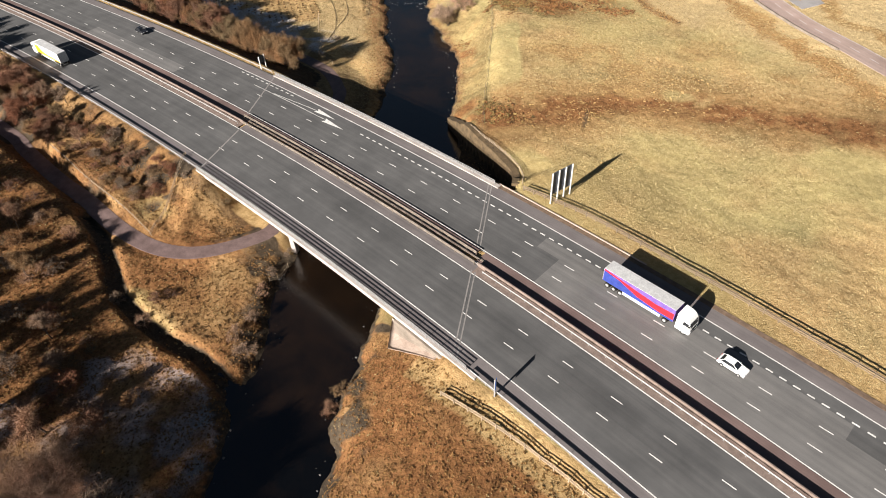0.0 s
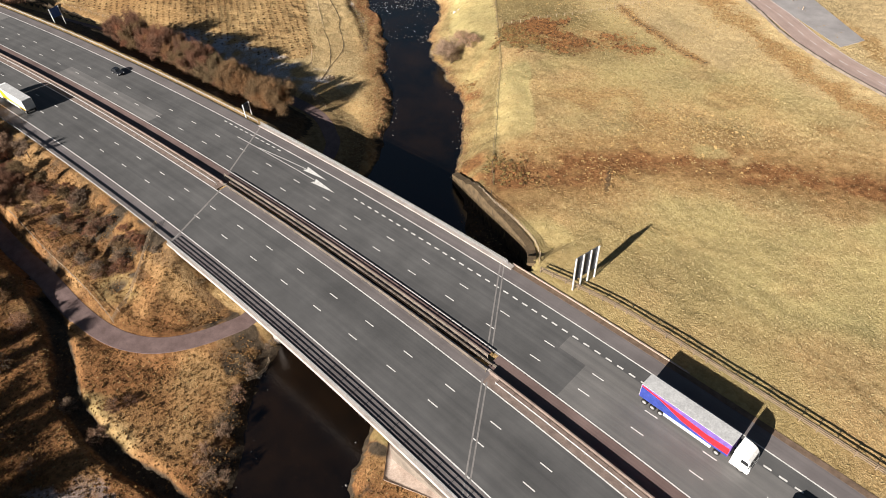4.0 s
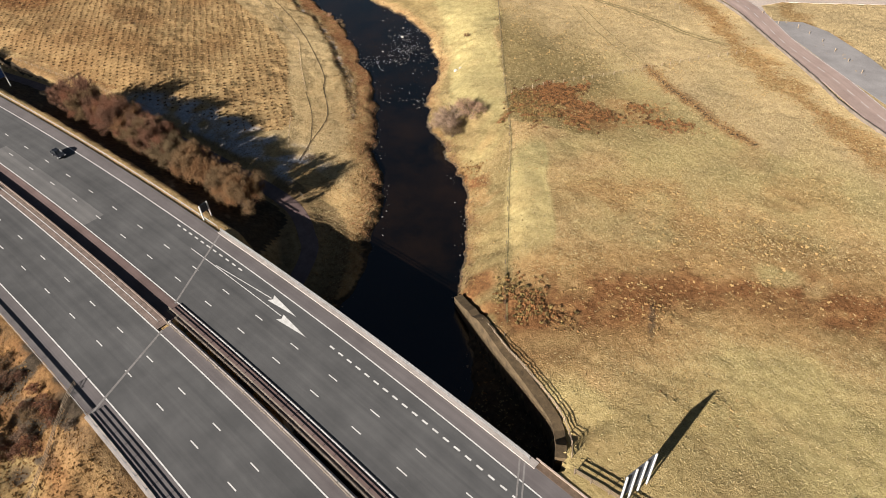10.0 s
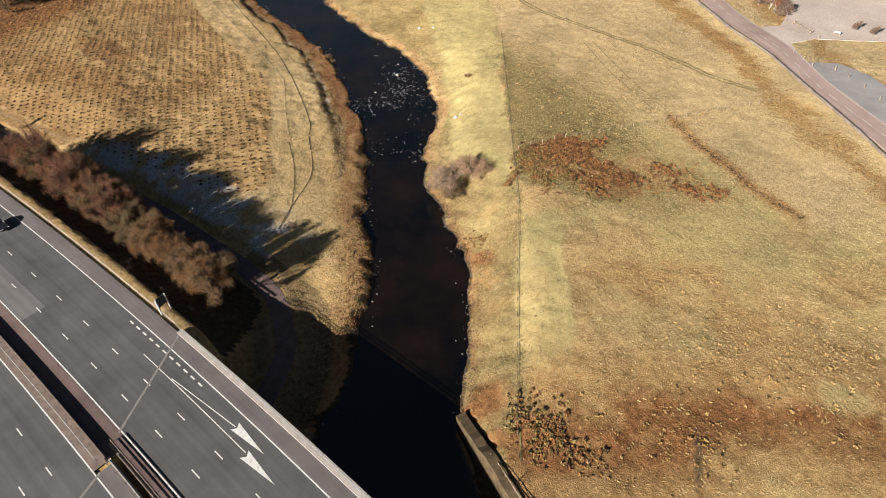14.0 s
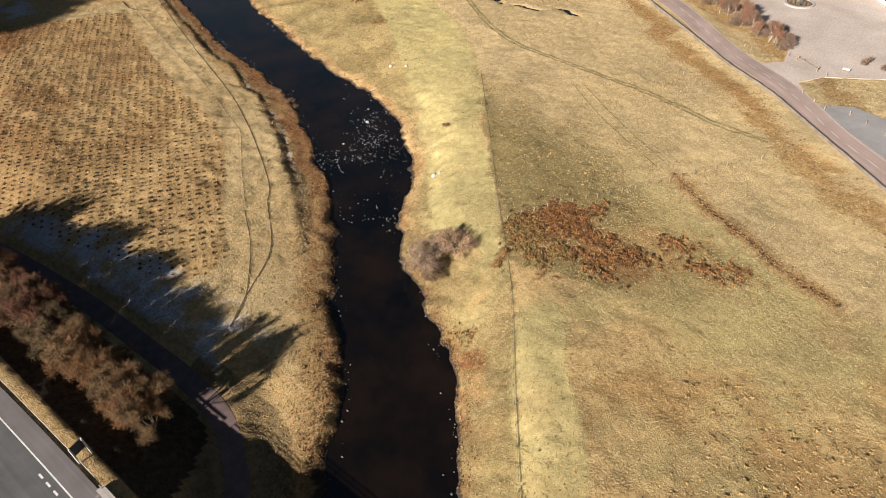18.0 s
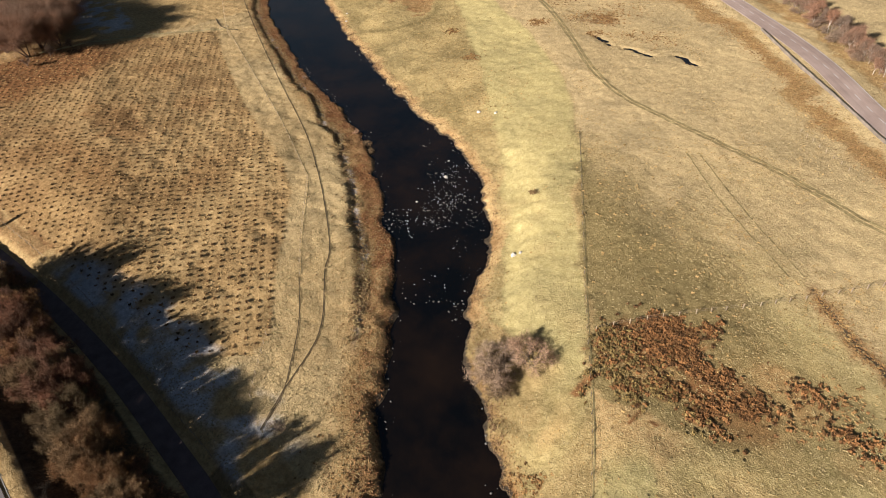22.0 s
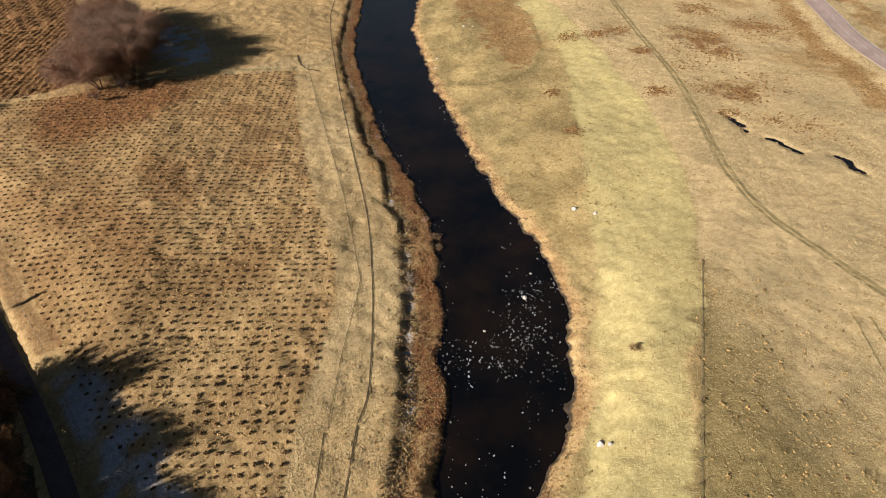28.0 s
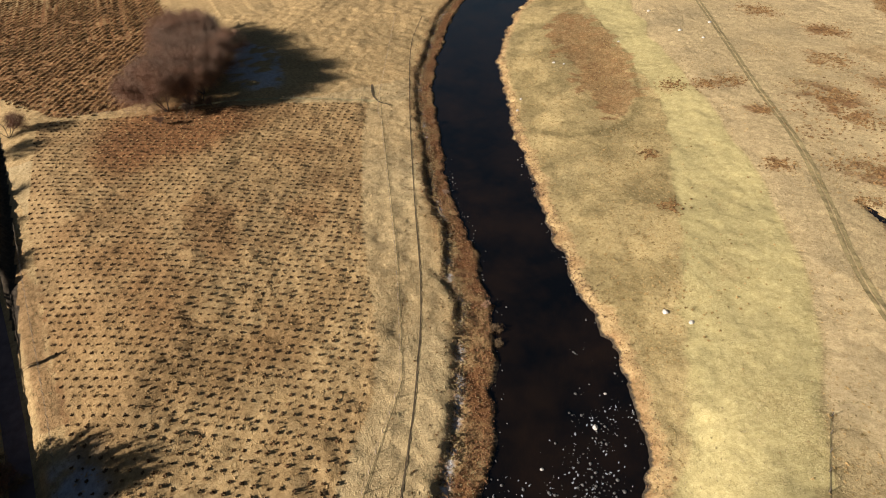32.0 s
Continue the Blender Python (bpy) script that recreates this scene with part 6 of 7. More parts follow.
fence("wire_fence", [(-300, 95), (-274, 98.5), (-240, 103.5), (-222, 106), (-203, 107.9), (-188, 108.4), (-171, 108.2), (-150, 109), (-138, 107.8)], 3.0, (0.4, 0.75, 1.0), 1.1, "wire fence between the track and the plantation", "wire fences", 0.09, (0.02, 0.02))
fence("wire_fence", [(-322.5, 203.5), (-337, 174.5), (-343, 156.5), (-347, 139), (-362, 106)], 3.0, (0.5, 0.95), 1.1, "fence across the end of the plantation", "wire fences", 0.1, (0.014, 0.014))
fence("wire_fence", [(-125.3, 252.9), (-118, 247.5), (-110.2, 242.1)], 2.2, (0.5, 0.9), 1.0, "short leaning stretch of old fence in the field", "wire fences", 0.1, (0.015, 0.015))
ROADSIDE = [(-160.5, 306.5), (-142, 289), (-127.4, 275.8), (-109.5, 259.2), (-105.5, 256), (-94, 247.2), (-80.5, 233.8), (-64, 217.5), (-52, 204.8), (-37, 193.3), (-22, 184.3)]
tagged(new("roadside_wall", plan_ribbon("roadside_wall", resample(ROADSIDE, 1.5), 0.16, lambda x, y: 0.62 + 0.12 * float(noise.noise(Vector((x, y, 0)))), DIM_CONCRETE, 1.1, 0.06)), "low weathered stone wall along the country road", "wall", kind="structure")
fence("wire_fence", [(-157.5, 119), (-165, 125.5), (-169.5, 129.5)], 2.2, (0.5, 0.95), 1.1, "short fence at the plantation corner", "wire fences", 0.1, (0.02, 0.02))


# ---- ruts, furrows and kerbs laid on the ground ----
def draped_strip(name, pts, half, lift, mat, label, category, kind="structure"):
    line = resample(pts, 0.7)
    vs, fs = [], []
    lx, ly = [], []
    for i, p in enumerate(line):
        a, b = line[max(0, i - 1)], line[min(len(line) - 1, i + 1)]
        d = (b - a).normalized()
        w = half * (1 + 0.25 * float(noise.noise(Vector((p.x * 0.4, p.y * 0.4, 0)))))
        for k in (-1, 0, 1):
            lx.append(p.x - d.y * w * k)
            ly.append(p.y + d.x * w * k)
    lz = ground_z(lx, ly)
    vs = [(x, y, z + lift) for x, y, z in zip(lx, ly, lz)]
    for i in range(len(line) - 1):
        fs += [(3 * i, 3 * i + 3, 3 * i + 4, 3 * i + 1), (3 * i + 1, 3 * i + 4, 3 * i + 5, 3 * i + 2)]
    return tagged(new(name, mesh_of(name, vs, fs, mat)), label, category, kind=kind)


FURROW = [(-176.5, 147.5), (-181.4, 152.2), (-196, 161), (-209, 168), (-229, 177.5), (-265, 191.3), (-311, 209.5), (-363, 232), (-395, 251)]
draped_strip("path", FURROW, 0.12, 0.1, MUD, "narrow trodden footpath along the river meadow", "footpath")
draped_strip("path", [(-150.8, 116.9), (-155, 123.7), (-162, 136), (-176.5, 147.5)], 0.11, 0.1, MUD, "narrow trodden footpath through the grass", "footpath")
draped_strip("path", [(-151, 117), (-154.9, 123.7), (-166, 134), (-178, 142)], 0.09, 0.1, MUD, "narrow trodden footpath through the grass", "footpath")
draped_strip("path", [(-166, 220), (-148.5, 198.1), (-128, 171.9), (-112, 151.9), (-100.5, 135.2), (-91.2, 121.8), (-83.6, 110.7), (-77, 101.6)], 0.1, 0.08, RUT, "trodden line beside the terrace fence", "footpath")
draped_strip("path", [(-178.5, 142.9), (-192, 152.4), (-206.5, 163.6), (-212.5, 166.4), (-238, 175.9), (-263, 184.2), (-304.5, 197.6), (-324.5, 204.4)], 0.07, 0.1, RUT, "trodden line beside the plantation fence", "footpath")
for off, half in ((-0.6, 0.42), (0.6, 0.42)):
    pts = [(p.x + off * 0.5, p.y + off * 0.85) for p in GRASS_TRACK[4:-1:2]]
    draped_strip("rut", pts, half, 0.06, TRODDEN, "olive wheel rut across the pasture", "wheel track")
for pts in ([(-141, 227.5), (-124, 213.5), (-105, 201)], [(-138.5, 229), (-121.5, 215.5), (-103.5, 203)]):
    draped_strip("rut", pts, 0.15, 0.05, TRODDEN, "faint wheel rut across the pasture", "wheel track")
for pool in OXBOWS:
    c = pool[len(pool) // 2]
    vs, fs = [], []
    zz = float(min(ground_z([p.x for p in pool], [p.y for p in pool]))) + 0.16
    for i, p in enumerate(pool):
        a, b = pool[max(0, i - 1)], pool[min(len(pool) - 1, i + 1)]
        d = (b - a).normalized()
        w = 0.3 + 1.3 * math.sin(math.pi * i / (len(pool) - 1)) ** 0.7
        vs += [(p.x - d.y * w, p.y + d.x * w, zz), (p.x + d.y * w, p.y - d.x * w, zz)]
    fs = [(2 * i, 2 * i + 1, 2 * i + 3, 2 * i + 2) for i in range(len(pool) - 1)]
    tagged(new("pool", mesh_of("pool", vs, fs, WATER)), "dark winding pool in the pasture", "pool", kind="structure")


draped_strip("trim", END_BANK, 0.75, 0.12, VERGE, "pale grassy bank across the end of the plantation", "grass bank")
draped_strip("path", [(-336, 205.5), (-328.5, 203), (-322, 202.5), (-316, 205)], 0.3, 0.14, MUD, "worn earth gap in the grass bank", "footpath")


# ---- signs ----
def sign_board(name, at, turn, wide, high, foot, posts, face, back, label, ribs=0):
    s = thing(name, at, label, "road sign", "", "", turn)
    part("panel", Shape().box(-wide / 2, wide / 2, -0.03, 0.03, foot, foot + high, 0.01).mesh("panel", back), s, "sheet metal sign panel")
    part("face", Shape().box(-wide / 2 + 0.05, wide / 2 - 0.05, 0.034, 0.04, foot + 0.05, foot + high - 0.05).mesh("face", face), s, "sign face")
    for i in range(posts):
        x = 0 if posts == 1 else -wide / 2 + 0.12 + (wide - 0.24) * i / (posts - 1)
        part("post", Shape().box(x - 0.11, x + 0.11, -0.26, -0.035, -0.6, foot + high + 0.05, 0.02).mesh("post", POST_GREY if posts > 1 else STEEL), s, "pale galvanised post")
    for i in range(ribs):
        z = foot + 0.15 + (high - 0.3) * i / (ribs - 1)
        part("rib", Shape().box(-wide / 2, wide / 2, -0.09, -0.034, z - 0.04, z + 0.04).mesh("rib", RIB), s)
    return s


zs = float(ground_z(-46.8, 87)[0])
sign_board("direction_sign", (-46.8, 87.0, zs), 75.0 + 0.0, 5.4, 5.3, 2.1, 4, SIGN_BLUE, SIGN_BACK, "large motorway sign with dark ribbed back on four pale posts", 13)
sign_board("marker_sign", (-29.3, 42.0, float(ground_z(-29.3, 42)[0])), -65.0, 1.0, 1.9, 2.3, 1, SIGN_BLUE, SIGN_BLUE, "small blue sign on a slim post by the near verge")
sign_board("marker_sign", (-142.0, 86.4, float(ground_z(-142, 86.4)[0])), 100.0, 2.2, 2.0, 1.6, 2, SIGN_BLUE, SIGN_BACK, "blue backed sign on two posts beside the bridge end")
sign_board("marker_sign", (-246.0, 86.0, float(ground_z(-246, 86)[0])), 100.0, 3.6, 3.0, 2.4, 2, SIGN_BLUE, SIGN_BLUE, "blue sign on two posts on the far verge")


# ---- vehicles ----
def wheel(parent, x, y, r, w):
    t = part("wheel", Shape().tube((x, y - w / 2, r), (x, y + w / 2, r), r, r, 16).mesh("tyre", DARK), parent, "black tyre")
    part("rim", Shape().tube((x, y - w / 2 - 0.01, r), (x, y + w / 2 + 0.01, r), r * 0.58, r * 0.52, 12).mesh("rim", STEEL), t, "steel rim")


def lorry(at, turn, box_mat, bands, label):
    """An articulated lorry: x runs forwards, 16.5 m long."""
    v = thing("lorry", at, label, "lorry", "vehicles on the motorway", "", turn)
    body = part("trailer_box", Shape().box(-8.2, 5.3, -1.27, 1.27, 1.25, 4.0, 0.06).mesh("trailer_box", box_mat), v, "curtain-sided trailer")
    part("roof", Shape().box(-8.2, 5.3, -1.25, 1.25, 4.004, 4.05, 0.015).mesh("roof", ROOF_GREY), v, "pale grey trailer roof")
    part("rear_door", Shape().box(-8.25, -8.205, -1.2, 1.2, 1.3, 3.9, 0.01).mesh("rear_door", ROOF_GREY), v, "grey rear doors")
    for y in (-1.0, 1.0):
        part("side_skirt", Shape().box(-4.2, 3.0, y * 1.2 - 0.03, y * 1.2 + 0.03, 0.55, 1.2, 0.02).mesh("side_skirt", ROOF_GREY), v, "grey side guard")
    part("chassis", Shape().box(-8.1, 7.6, -0.55, 0.55, 0.75, 1.22).mesh("chassis", DARK), v, "black chassis")
    for pts, mat, lab in bands:
        for y in (-1.276, 1.276):
            me = mesh_of("band", [(x, y, z) for x, z in pts], [tuple(range(len(pts)))], mat)
            part("band", me, body, lab)
    cab = Shape()
    prof = [(5.75, 0.5), (8.25, 0.5), (8.3, 1.5), (8.22, 2.0), (7.95, 2.95), (7.6, 3.4), (6.9, 3.75), (5.75, 3.9)]
    k = len(prof)
    cab.add([(x, -1.24, z) for x, z in prof] + [(x, 1.24, z) for x, z in prof], [tuple(range(k - 1, -1, -1)), tuple(range(k, 2 * k))] + [(i, (i + 1) % k, k + (i + 1) % k, k + i) for i in range(k)])
    cb = part("cab", cab.mesh("cab", CAB_WHITE), v, "white tractor cab with a roof fairing")
    part("windscreen", mesh_of("windscreen", [(8.232, -1.1, 2.02), (8.232, 1.1, 2.02), (7.99, 1.05, 2.85), (7.99, -1.05, 2.85)], [(0, 1, 2, 3)], GLASS), cb, "dark windscreen")
    for y in (-1.248, 1.248):
        part("side_window", mesh_of("side_window", [(6.9, y, 2.05), (7.95, y, 2.05), (7.8, y, 2.75), (6.9, y, 2.8)], [(0, 1, 2, 3)], GLASS), cb, "dark side window")
        part("mirror", Shape().box(8.0, 8.12, y * 1.13 - 0.12, y * 1.13 + 0.12, 2.0, 2.7, 0.03).mesh("mirror", DARK), cb, "black mirror")
        part("headlight", Shape().box(8.26, 8.33, y * 0.76 - 0.2, y * 0.76 + 0.2, 0.75, 0.98, 0.02).mesh("headlight", LAMP), cb, "clear headlight")
    part("grille", Shape().box(8.27, 8.32, -0.7, 0.7, 1.05, 1.75, 0.02).mesh("grille", DARK), cb, "dark grille")
    for x in (7.3, 3.9, -4.6, -5.9, -7.2):
        for y in (-1.05, 1.05):
            wheel(v, x, y, 0.5, 0.34)
    return v


def car(at, turn, paint, label):
    v = thing("car", at, label, "car", "vehicles on the motorway", "", turn)
    lower = [(-2.15, 0.35), (2.15, 0.35), (2.2, 0.6), (2.05, 0.78), (0.95, 0.98), (-1.95, 1.02), (-2.2, 0.85), (-2.22, 0.55)]
    k = len(lower)
    sh = Shape()
    sh.add([(x, -0.86 if 0.5 < z < 0.95 else -0.8, z) for x, z in lower] + [(x, 0.86 if 0.5 < z < 0.95 else 0.8, z) for x, z in lower],
           [tuple(range(k - 1, -1, -1)), tuple(range(k, 2 * k))] + [(i, (i + 1) % k, k + (i + 1) % k, k + i) for i in range(k)])
    b = part("body", sh.mesh("body", paint), v, "rounded painted body")
    roof = Shape().add([(0.95, -0.76, 0.98), (0.95, 0.76, 0.98), (-1.9, 0.76, 1.02), (-1.9, -0.76, 1.02), (0.15, -0.6, 1.46), (0.15, 0.6, 1.46), (-1.35, 0.58, 1.46), (-1.35, -0.58, 1.46)],
                       [(0, 1, 5, 4), (1, 2, 6, 5), (2, 3, 7, 6), (3, 0, 4, 7)])
    part("glasshouse", roof.mesh("glasshouse", GLASS), v, "dark windows all round")
    part("roof", Shape().box(-1.4, 0.2, -0.62, 0.62, 1.45, 1.51, 0.025).mesh("roof", paint), v)
    for x, y in ((0.98, 0.72), (0.98, -0.72), (-1.9, 0.72), (-1.9, -0.72)):
        e = (0.15, y * 0.82, 1.46) if x > 0 else (-1.35, y * 0.8, 1.46)
        part("pillar", Shape().tube((x, y * 1.03, 1.0), e, 0.045, 0.04, 6).mesh("pillar", paint), v)
    for y in (-0.62, 0.62):
        part("headlight", Shape().box(2.08, 2.2, y - 0.18, y + 0.18, 0.6, 0.74, 0.02).mesh("headlight", LAMP), b, "clear headlight")
        part("tail_light", Shape().box(-2.24, -2.15, y - 0.15, y + 0.15, 0.68, 0.88, 0.02).mesh("tail_light", TAIL), b, "red tail light")
        part("door_mirror", Shape().box(0.55, 0.72, y * 1.5 - 0.1, y * 1.5 + 0.1, 0.98, 1.12, 0.02).mesh("door_mirror", paint), b)
    for x in (1.35, -1.35):
        for y in (-0.78, 0.78):
            wheel(v, x, y, 0.33, 0.22)
    return v


def heading(s, forward=True):
    return -math.degrees(s / R0 + 3.26e-4 * max(0, s - 25)) + (0 if forward else 180)


RED_BANDS = [([(-8.1, 1.3), (5.2, 1.3), (5.2, 1.75), (2.5, 1.6), (-1.5, 2.0), (-5.0, 3.2), (-8.1, 3.6)], CURTAIN_BLUE, "deep blue curtain"),
             ([(5.2, 1.75), (5.2, 3.1), (2.0, 2.9), (-2.5, 3.3), (-8.1, 3.95), (-8.1, 3.62), (-5.0, 3.24), (-1.5, 2.05), (2.5, 1.65)], CURTAIN_RED, "red sweep")]
YELLOW_BANDS = [([(-8.1, 1.3), (5.2, 1.3), (5.2, 3.7), (3.0, 3.6), (1.6, 2.4), (-1.0, 1.95), (-8.1, 1.75)], YELLOW, "yellow panel")]
lorry(road_at(118.0, 26.95, 0.02), heading(118.0), CURTAIN_VIOLET, RED_BANDS, "articulated lorry with blue and red curtain sides and white cab")
lorry(road_at(-57.0, 3.0, 0.02), heading(-57.0, False), CAB_WHITE, YELLOW_BANDS, "articulated white lorry with yellow panels on its sides")
car(road_at(133.7, 25.35, 0.02), heading(133.7), CAB_WHITE, "white hatchback in the middle lane of the motorway")
car(road_at(-50.3, 28.0, 0.02), heading(-50.3), CAR_BLACK, "black hatchback in the outer lane of the motorway")


# ---- beside the country road ----
def slab(name, poly, z, mat, label, category):
    k = len(poly)
    vs = [(x, y, z) for x, y in poly] + [(x, y, z - 0.25) for x, y in poly]
    fs = [tuple(range(k)), tuple(range(2 * k - 1, k - 1, -1))] + [(k + i, k + (i + 1) % k, (i + 1) % k, i) for i in range(k)]
    me = mesh_of(name, vs, fs, mat)
    bm = bmesh.new()
    bm.from_mesh(me)
    bmesh.ops.recalc_face_normals(bm, faces=bm.faces)
    bmesh.ops.triangulate(bm, faces=bm.faces)
    bm.to_mesh(me)
    bm.free()
    return tagged(new(name, me), label, category, kind="structure")


slab("pavement", FORECOURT, 0.03, GRAVEL, "pale gravel forecourt beside the country road", "forecourt")
slab("pavement", LAYBY, 0.03, LAYBY_GREY, "grey tarmac lay-by beside the country road", "lay-by")
line = resample([tuple(p) for p in COUNTRY_ROAD[5:-12]], 6.0)
cmark = Shape().add([(-1.6, -0.07, 0), (1.6, -0.07, 0), (1.6, 0.07, 0), (-1.6, 0.07, 0)], [(0, 1, 2, 3)]).mesh("centre_dash", PAINT)
marks = thing("centre_line", (line[0].x, line[0].y, 0.06), "broken white centre line of the country road", "road marking", kind="structure")
for i in range(1, len(line) - 1):
    d = line[i + 1] - line[i - 1]
    part("centre_dash", cmark, marks, "", Matrix.Translation((line[i].x - line[0].x, line[i].y - line[0].y, 0.01)) @ pose(0, 0, 0, 0, 0, math.degrees(math.atan2(d.y, d.x))))
for off in (-3.3,):
    pts = [COUNTRY_ROAD[i] + Vector((-(COUNTRY_ROAD[i + 1] - COUNTRY_ROAD[i]).normalized().y, (COUNTRY_ROAD[i + 1] - COUNTRY_ROAD[i]).normalized().x)) * off for i in range(3, len(COUNTRY_ROAD) - 8)]
    tagged(new("edge_line", plan_ribbon("edge_line", pts, 0.06, 0.07, PAINT, 0.004, 0.004)), "thin white edge line of the country road", "road marking", kind="structure")
post_me = Shape().box(-0.09, 0.09, -0.09, 0.09, -0.3, 0.95, 0.02).mesh("bollard", TIMBER)
for x, y in [(-106.8, 271.6), (-97, 273), (-94.2, 272.2), (-92.5, 271), (-88, 268), (-85.4, 264.8), (-88, 251.5), (-84.5, 248.5), (-81.5, 246), (-76, 246.5), (-72, 243.5), (-67.5, 240), (-63, 235.5), (-58.5, 231), (-54, 226), (-109, 273)]:
    ob = new("bollard", post_me)
    ob.matrix_basis = Matrix.Translation((x, y, max(0.0, float(ground_z(x, y)[0]))))
    tagged(ob, "short timber bollard at the edge of the gravel", "bollard", "bollards by the road")
gate = thing("gate", (-94.5, 271.6, 0.05), "low pole barrier across the forecourt entrance", "gate")
part("pole", Shape().tube((0, 0, 0.8), (6.4, -5.2, 0.85), 0.06, 0.05, 8).mesh("pole", TIMBER), gate)
for x, y in ((0, 0), (6.4, -5.2)):
    part("post", Shape().box(x - 0.1, x + 0.1, y - 0.1, y + 0.1, -0.3, 1.0, 0.02).mesh("post", TIMBER), gate)
box = thing("notice_board", (-81.8, 270.0, 0.0), "white notice board on two short posts", "sign")
part("panel", Shape().box(-0.9, 0.9, -0.6, 0.6, 0.9, 1.0, 0.02).mesh("panel", CAB_WHITE), box, "white tilted panel")
for x in (-0.7, 0.7):
    part("post", Shape().box(x - 0.06, x + 0.06, -0.06, 0.06, -0.3, 0.92, 0.01).mesh("post", TIMBER), box)
planter = thing("round_planter", (-104.9, 315.6, 0.03), "round stone planter with shrubs in the gravel forecourt", "planter")
for i in range(32):
    a, b = 6.2832 * i / 32, 6.2832 * (i + 0.94) / 32
    q = [(r * math.cos(t), r * math.sin(t)) for t in (a, b) for r in (3.9, 4.6)]
    part("kerb_stone", Shape().add([(*q[0], 0), (*q[1], 0), (*q[3], 0), (*q[2], 0), (*q[0], 0.5), (*q[1], 0.46), (*q[3], 0.46), (*q[2], 0.5)], [(4, 5, 6, 7), (0, 1, 5, 4), (1, 2, 6, 5), (2, 3, 7, 6), (3, 0, 4, 7)]).mesh("kerb_stone", CONCRETE), planter)
part("soil", Shape().tube((0, 0, 0.0), (0, 0, 0.3), 3.9, 3.9, 24).mesh("soil", SOIL), planter, "dark soil")
for i in range(26):
    a, r = rng.uniform(0, 6.28), rng.uniform(0.4, 3.4)
    me = bpy.data.meshes.new("plant")
    bm = bmesh.new()
    bmesh.ops.create_icosphere(bm, subdivisions=2, radius=rng.uniform(0.35, 0.7))
    for vv in bm.verts:
        vv.co *= 1 + 0.5 * noise.noise(vv.co * 4 + Vector((i * 3.1, 0, 0)))
    bm.to_mesh(me)
    bm.free()
    me.materials.append(HEDGE)
    part("plant", me, planter, "", Matrix.Translation((r * math.cos(a), r * math.sin(a), 0.45)))
part("centre_stone", stone_mesh("centre_stone", 1.1, 1.0, 3), planter, "pale boulder", Matrix.Translation((0, 0, 0.6)))
house = thing("white_building", (-86.0, 332.5, 0.0), "long white building with two rows of small dark windows", "building", "", "", -47)
hw = Shape().box(-16, 34, 0, 11, -0.3, 5.6).mesh("wall", CAB_WHITE)
part("wall", hw, house, "white rendered walls")
part("roof", Shape().add([(-16.4, -0.5, 5.55), (34.4, -0.5, 5.55), (34.4, 11.5, 5.55), (-16.4, 11.5, 5.55), (-16.4, 5.5, 8.6), (34.4, 5.5, 8.6)], [(0, 1, 5, 4), (2, 3, 4, 5), (0, 4, 3), (1, 2, 5), (3, 2, 1, 0)]).mesh("roof", ROOF_GREY), house, "grey pitched roof")
for i in range(20):
    for z in (0.9, 3.3):
        x = -14.5 + 2.45 * i
        w = part("window", Shape().box(x - 0.55, x + 0.55, -0.05, 0.02, z, z + 1.4, 0.02).mesh("window", CAB_WHITE), house, "white window frame")
        part("pane", Shape().box(x - 0.45, x + 0.45, -0.06, -0.052, z + 0.1, z + 1.3).mesh("pane", GLASS), w, "dark glass")

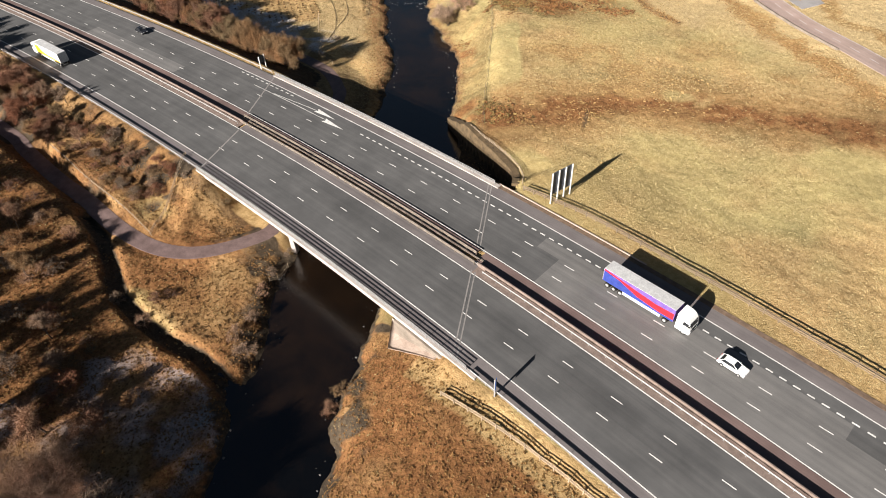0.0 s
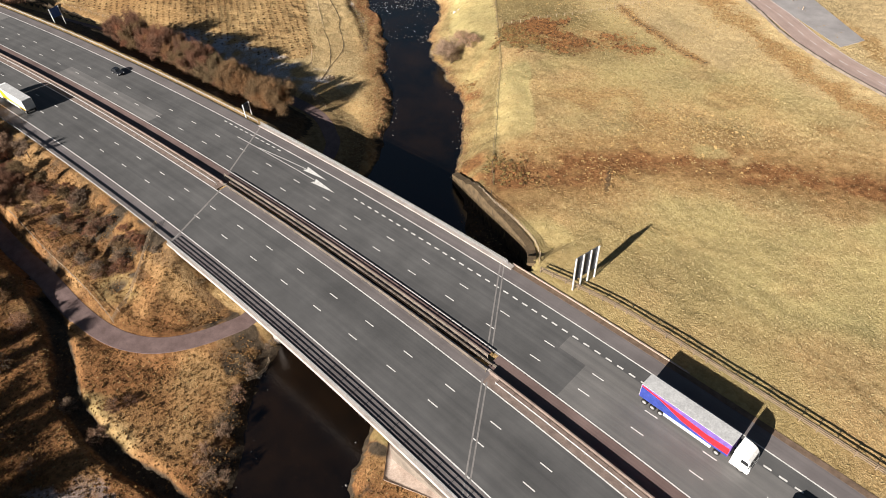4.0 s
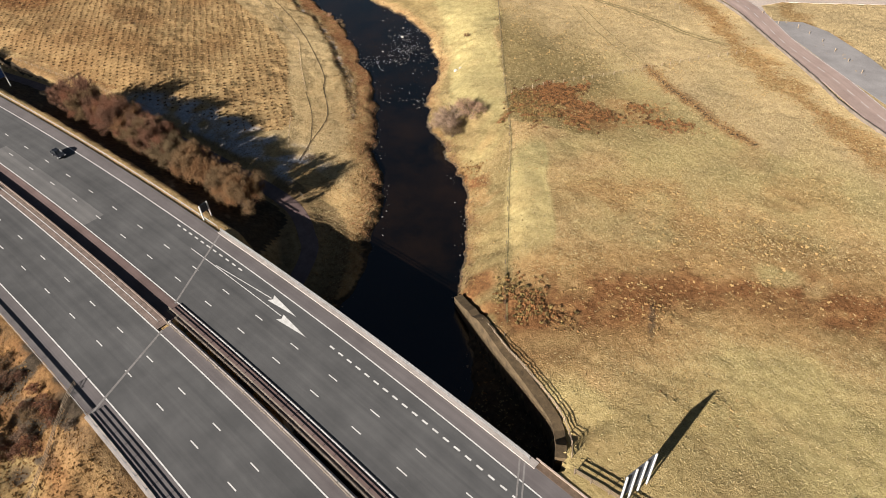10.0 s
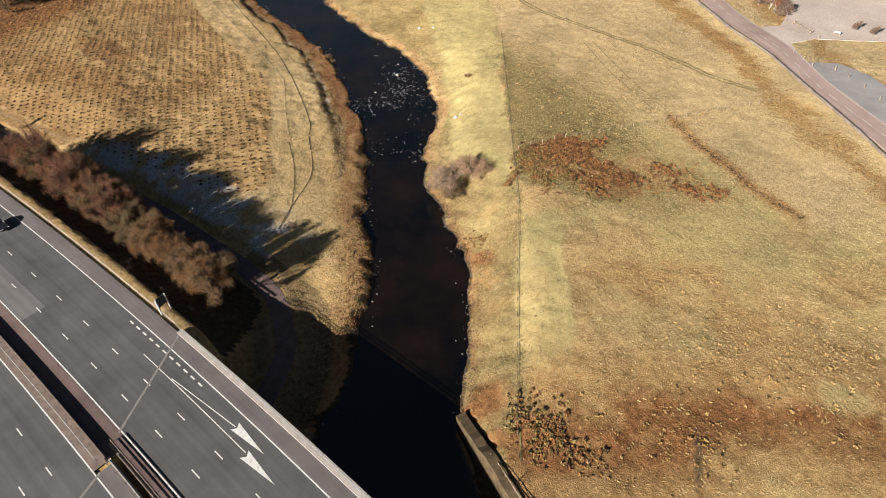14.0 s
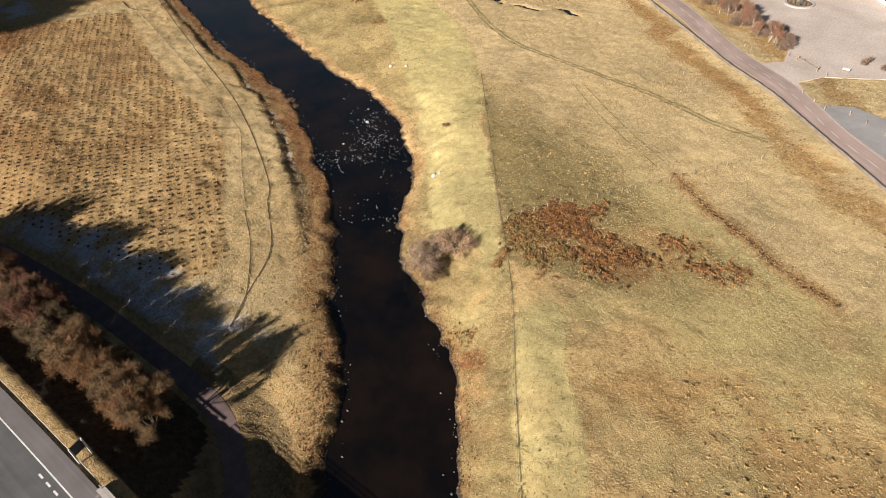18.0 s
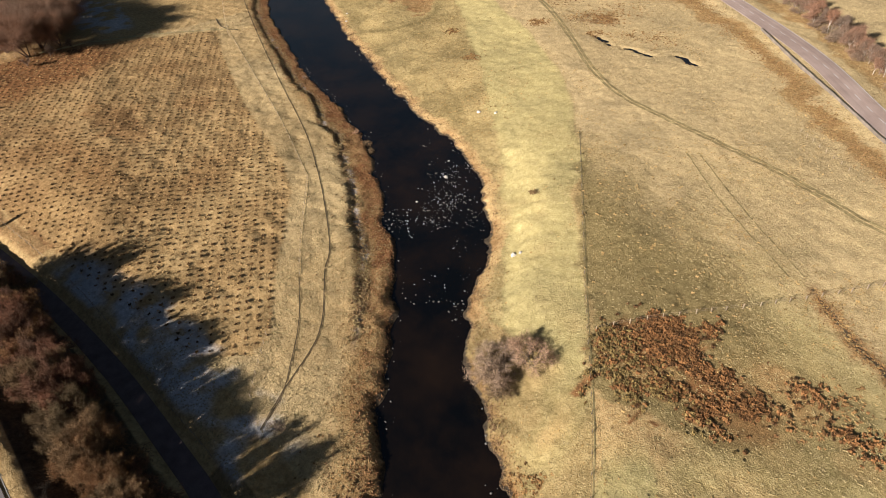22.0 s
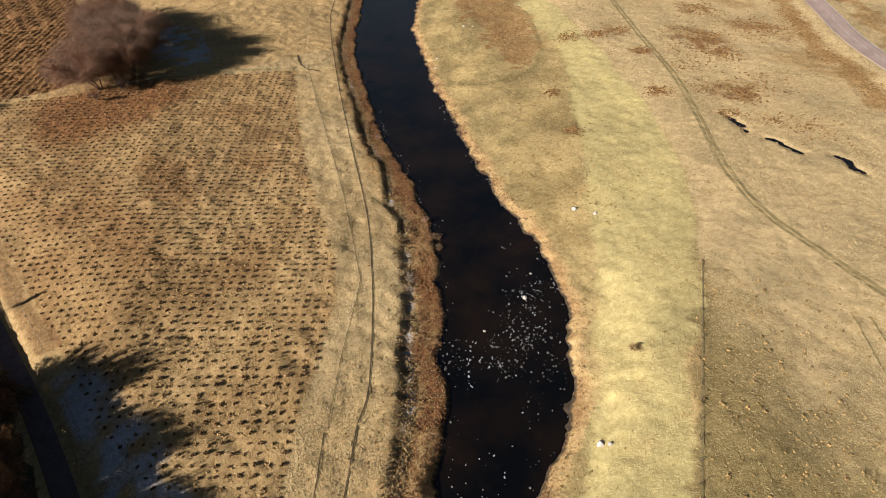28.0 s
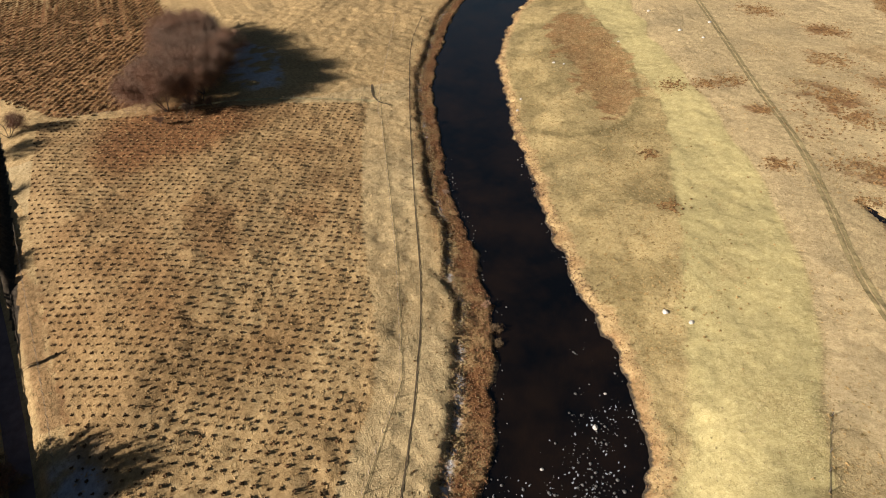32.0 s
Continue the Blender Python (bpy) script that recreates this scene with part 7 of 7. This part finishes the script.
# ---- concrete by the river at the bridge ----
line = resample([(-56.2, 85.8), (-57.2, 87.6), (-60, 91.0), (-66, 94.0), (-76, 98.4), (-84, 102.3), (-91, 105.8)], 1.4)
vs, fs = [], []
for i, p in enumerate(line):
    a, b = line[max(0, i - 1)], line[min(len(line) - 1, i + 1)]
    d = (b - a).normalized()
    q = Vector((d.y, -d.x))
    land = p + q * 1.3
    top = float(ground_z(land.x, land.y)[0]) + 0.12
    for off, z in ((-1.25, -9.6), (-1.25, top - 0.04), (0.3, top), (0.3, top - 2.0)):
        vs.append((*(p + q * off), z))
for i in range(len(line) - 1):
    fs += [(4 * i + j, 4 * i + 4 + j, 4 * i + 5 + j, 4 * i + 1 + j) for j in range(3)]
fs += [(0, 1, 2, 3), tuple(4 * (len(line) - 1) + j for j in (3, 2, 1, 0))]
sh = Shape().add(vs, fs)
# the dark earth colour stands for the bridge's shade on the wall face
tagged(new("river_wall", sh.mesh("river_wall", MUD)), "concrete training wall between the river and the field, shade put into its dark colour", "retaining wall", kind="structure")

# the paved slope below the near edge of the bridge's east end
corner = [Vector(p) for p in ((-55.2, 46.2), (-41.2, 43.6), (-41.6, 42.2), (-50.8, 40.6))]
k, vs, fs = 10, [], []
for i in range(k + 1):
    for j in range(k + 1):
        p = corner[0].lerp(corner[1], i / k).lerp(corner[3].lerp(corner[2], i / k), j / k)
        vs.append((p.x, p.y, float(ground_z(p.x, p.y)[0]) + 0.22))
fs = [(i * (k + 1) + j, i * (k + 1) + j + 1, (i + 1) * (k + 1) + j + 1, (i + 1) * (k + 1) + j) for i in range(k) for j in range(k)]
rim = [i * (k + 1) for i in range(k + 1)] + [k * (k + 1) + j for j in range(1, k + 1)] + [i * (k + 1) + k for i in range(k - 1, -1, -1)] + list(range(k - 1, 0, -1))
o = len(vs)
vs += [(vs[i][0], vs[i][1], vs[i][2] - 0.5) for i in rim]
fs += [(rim[i], o + i, o + (i + 1) % len(rim), rim[(i + 1) % len(rim)]) for i in range(len(rim))]
tagged(new("revetment", mesh_of("revetment", vs, fs, CONCRETE_WARM, True)), "pale paved concrete slope beneath the bridge end", "revetment", kind="structure")
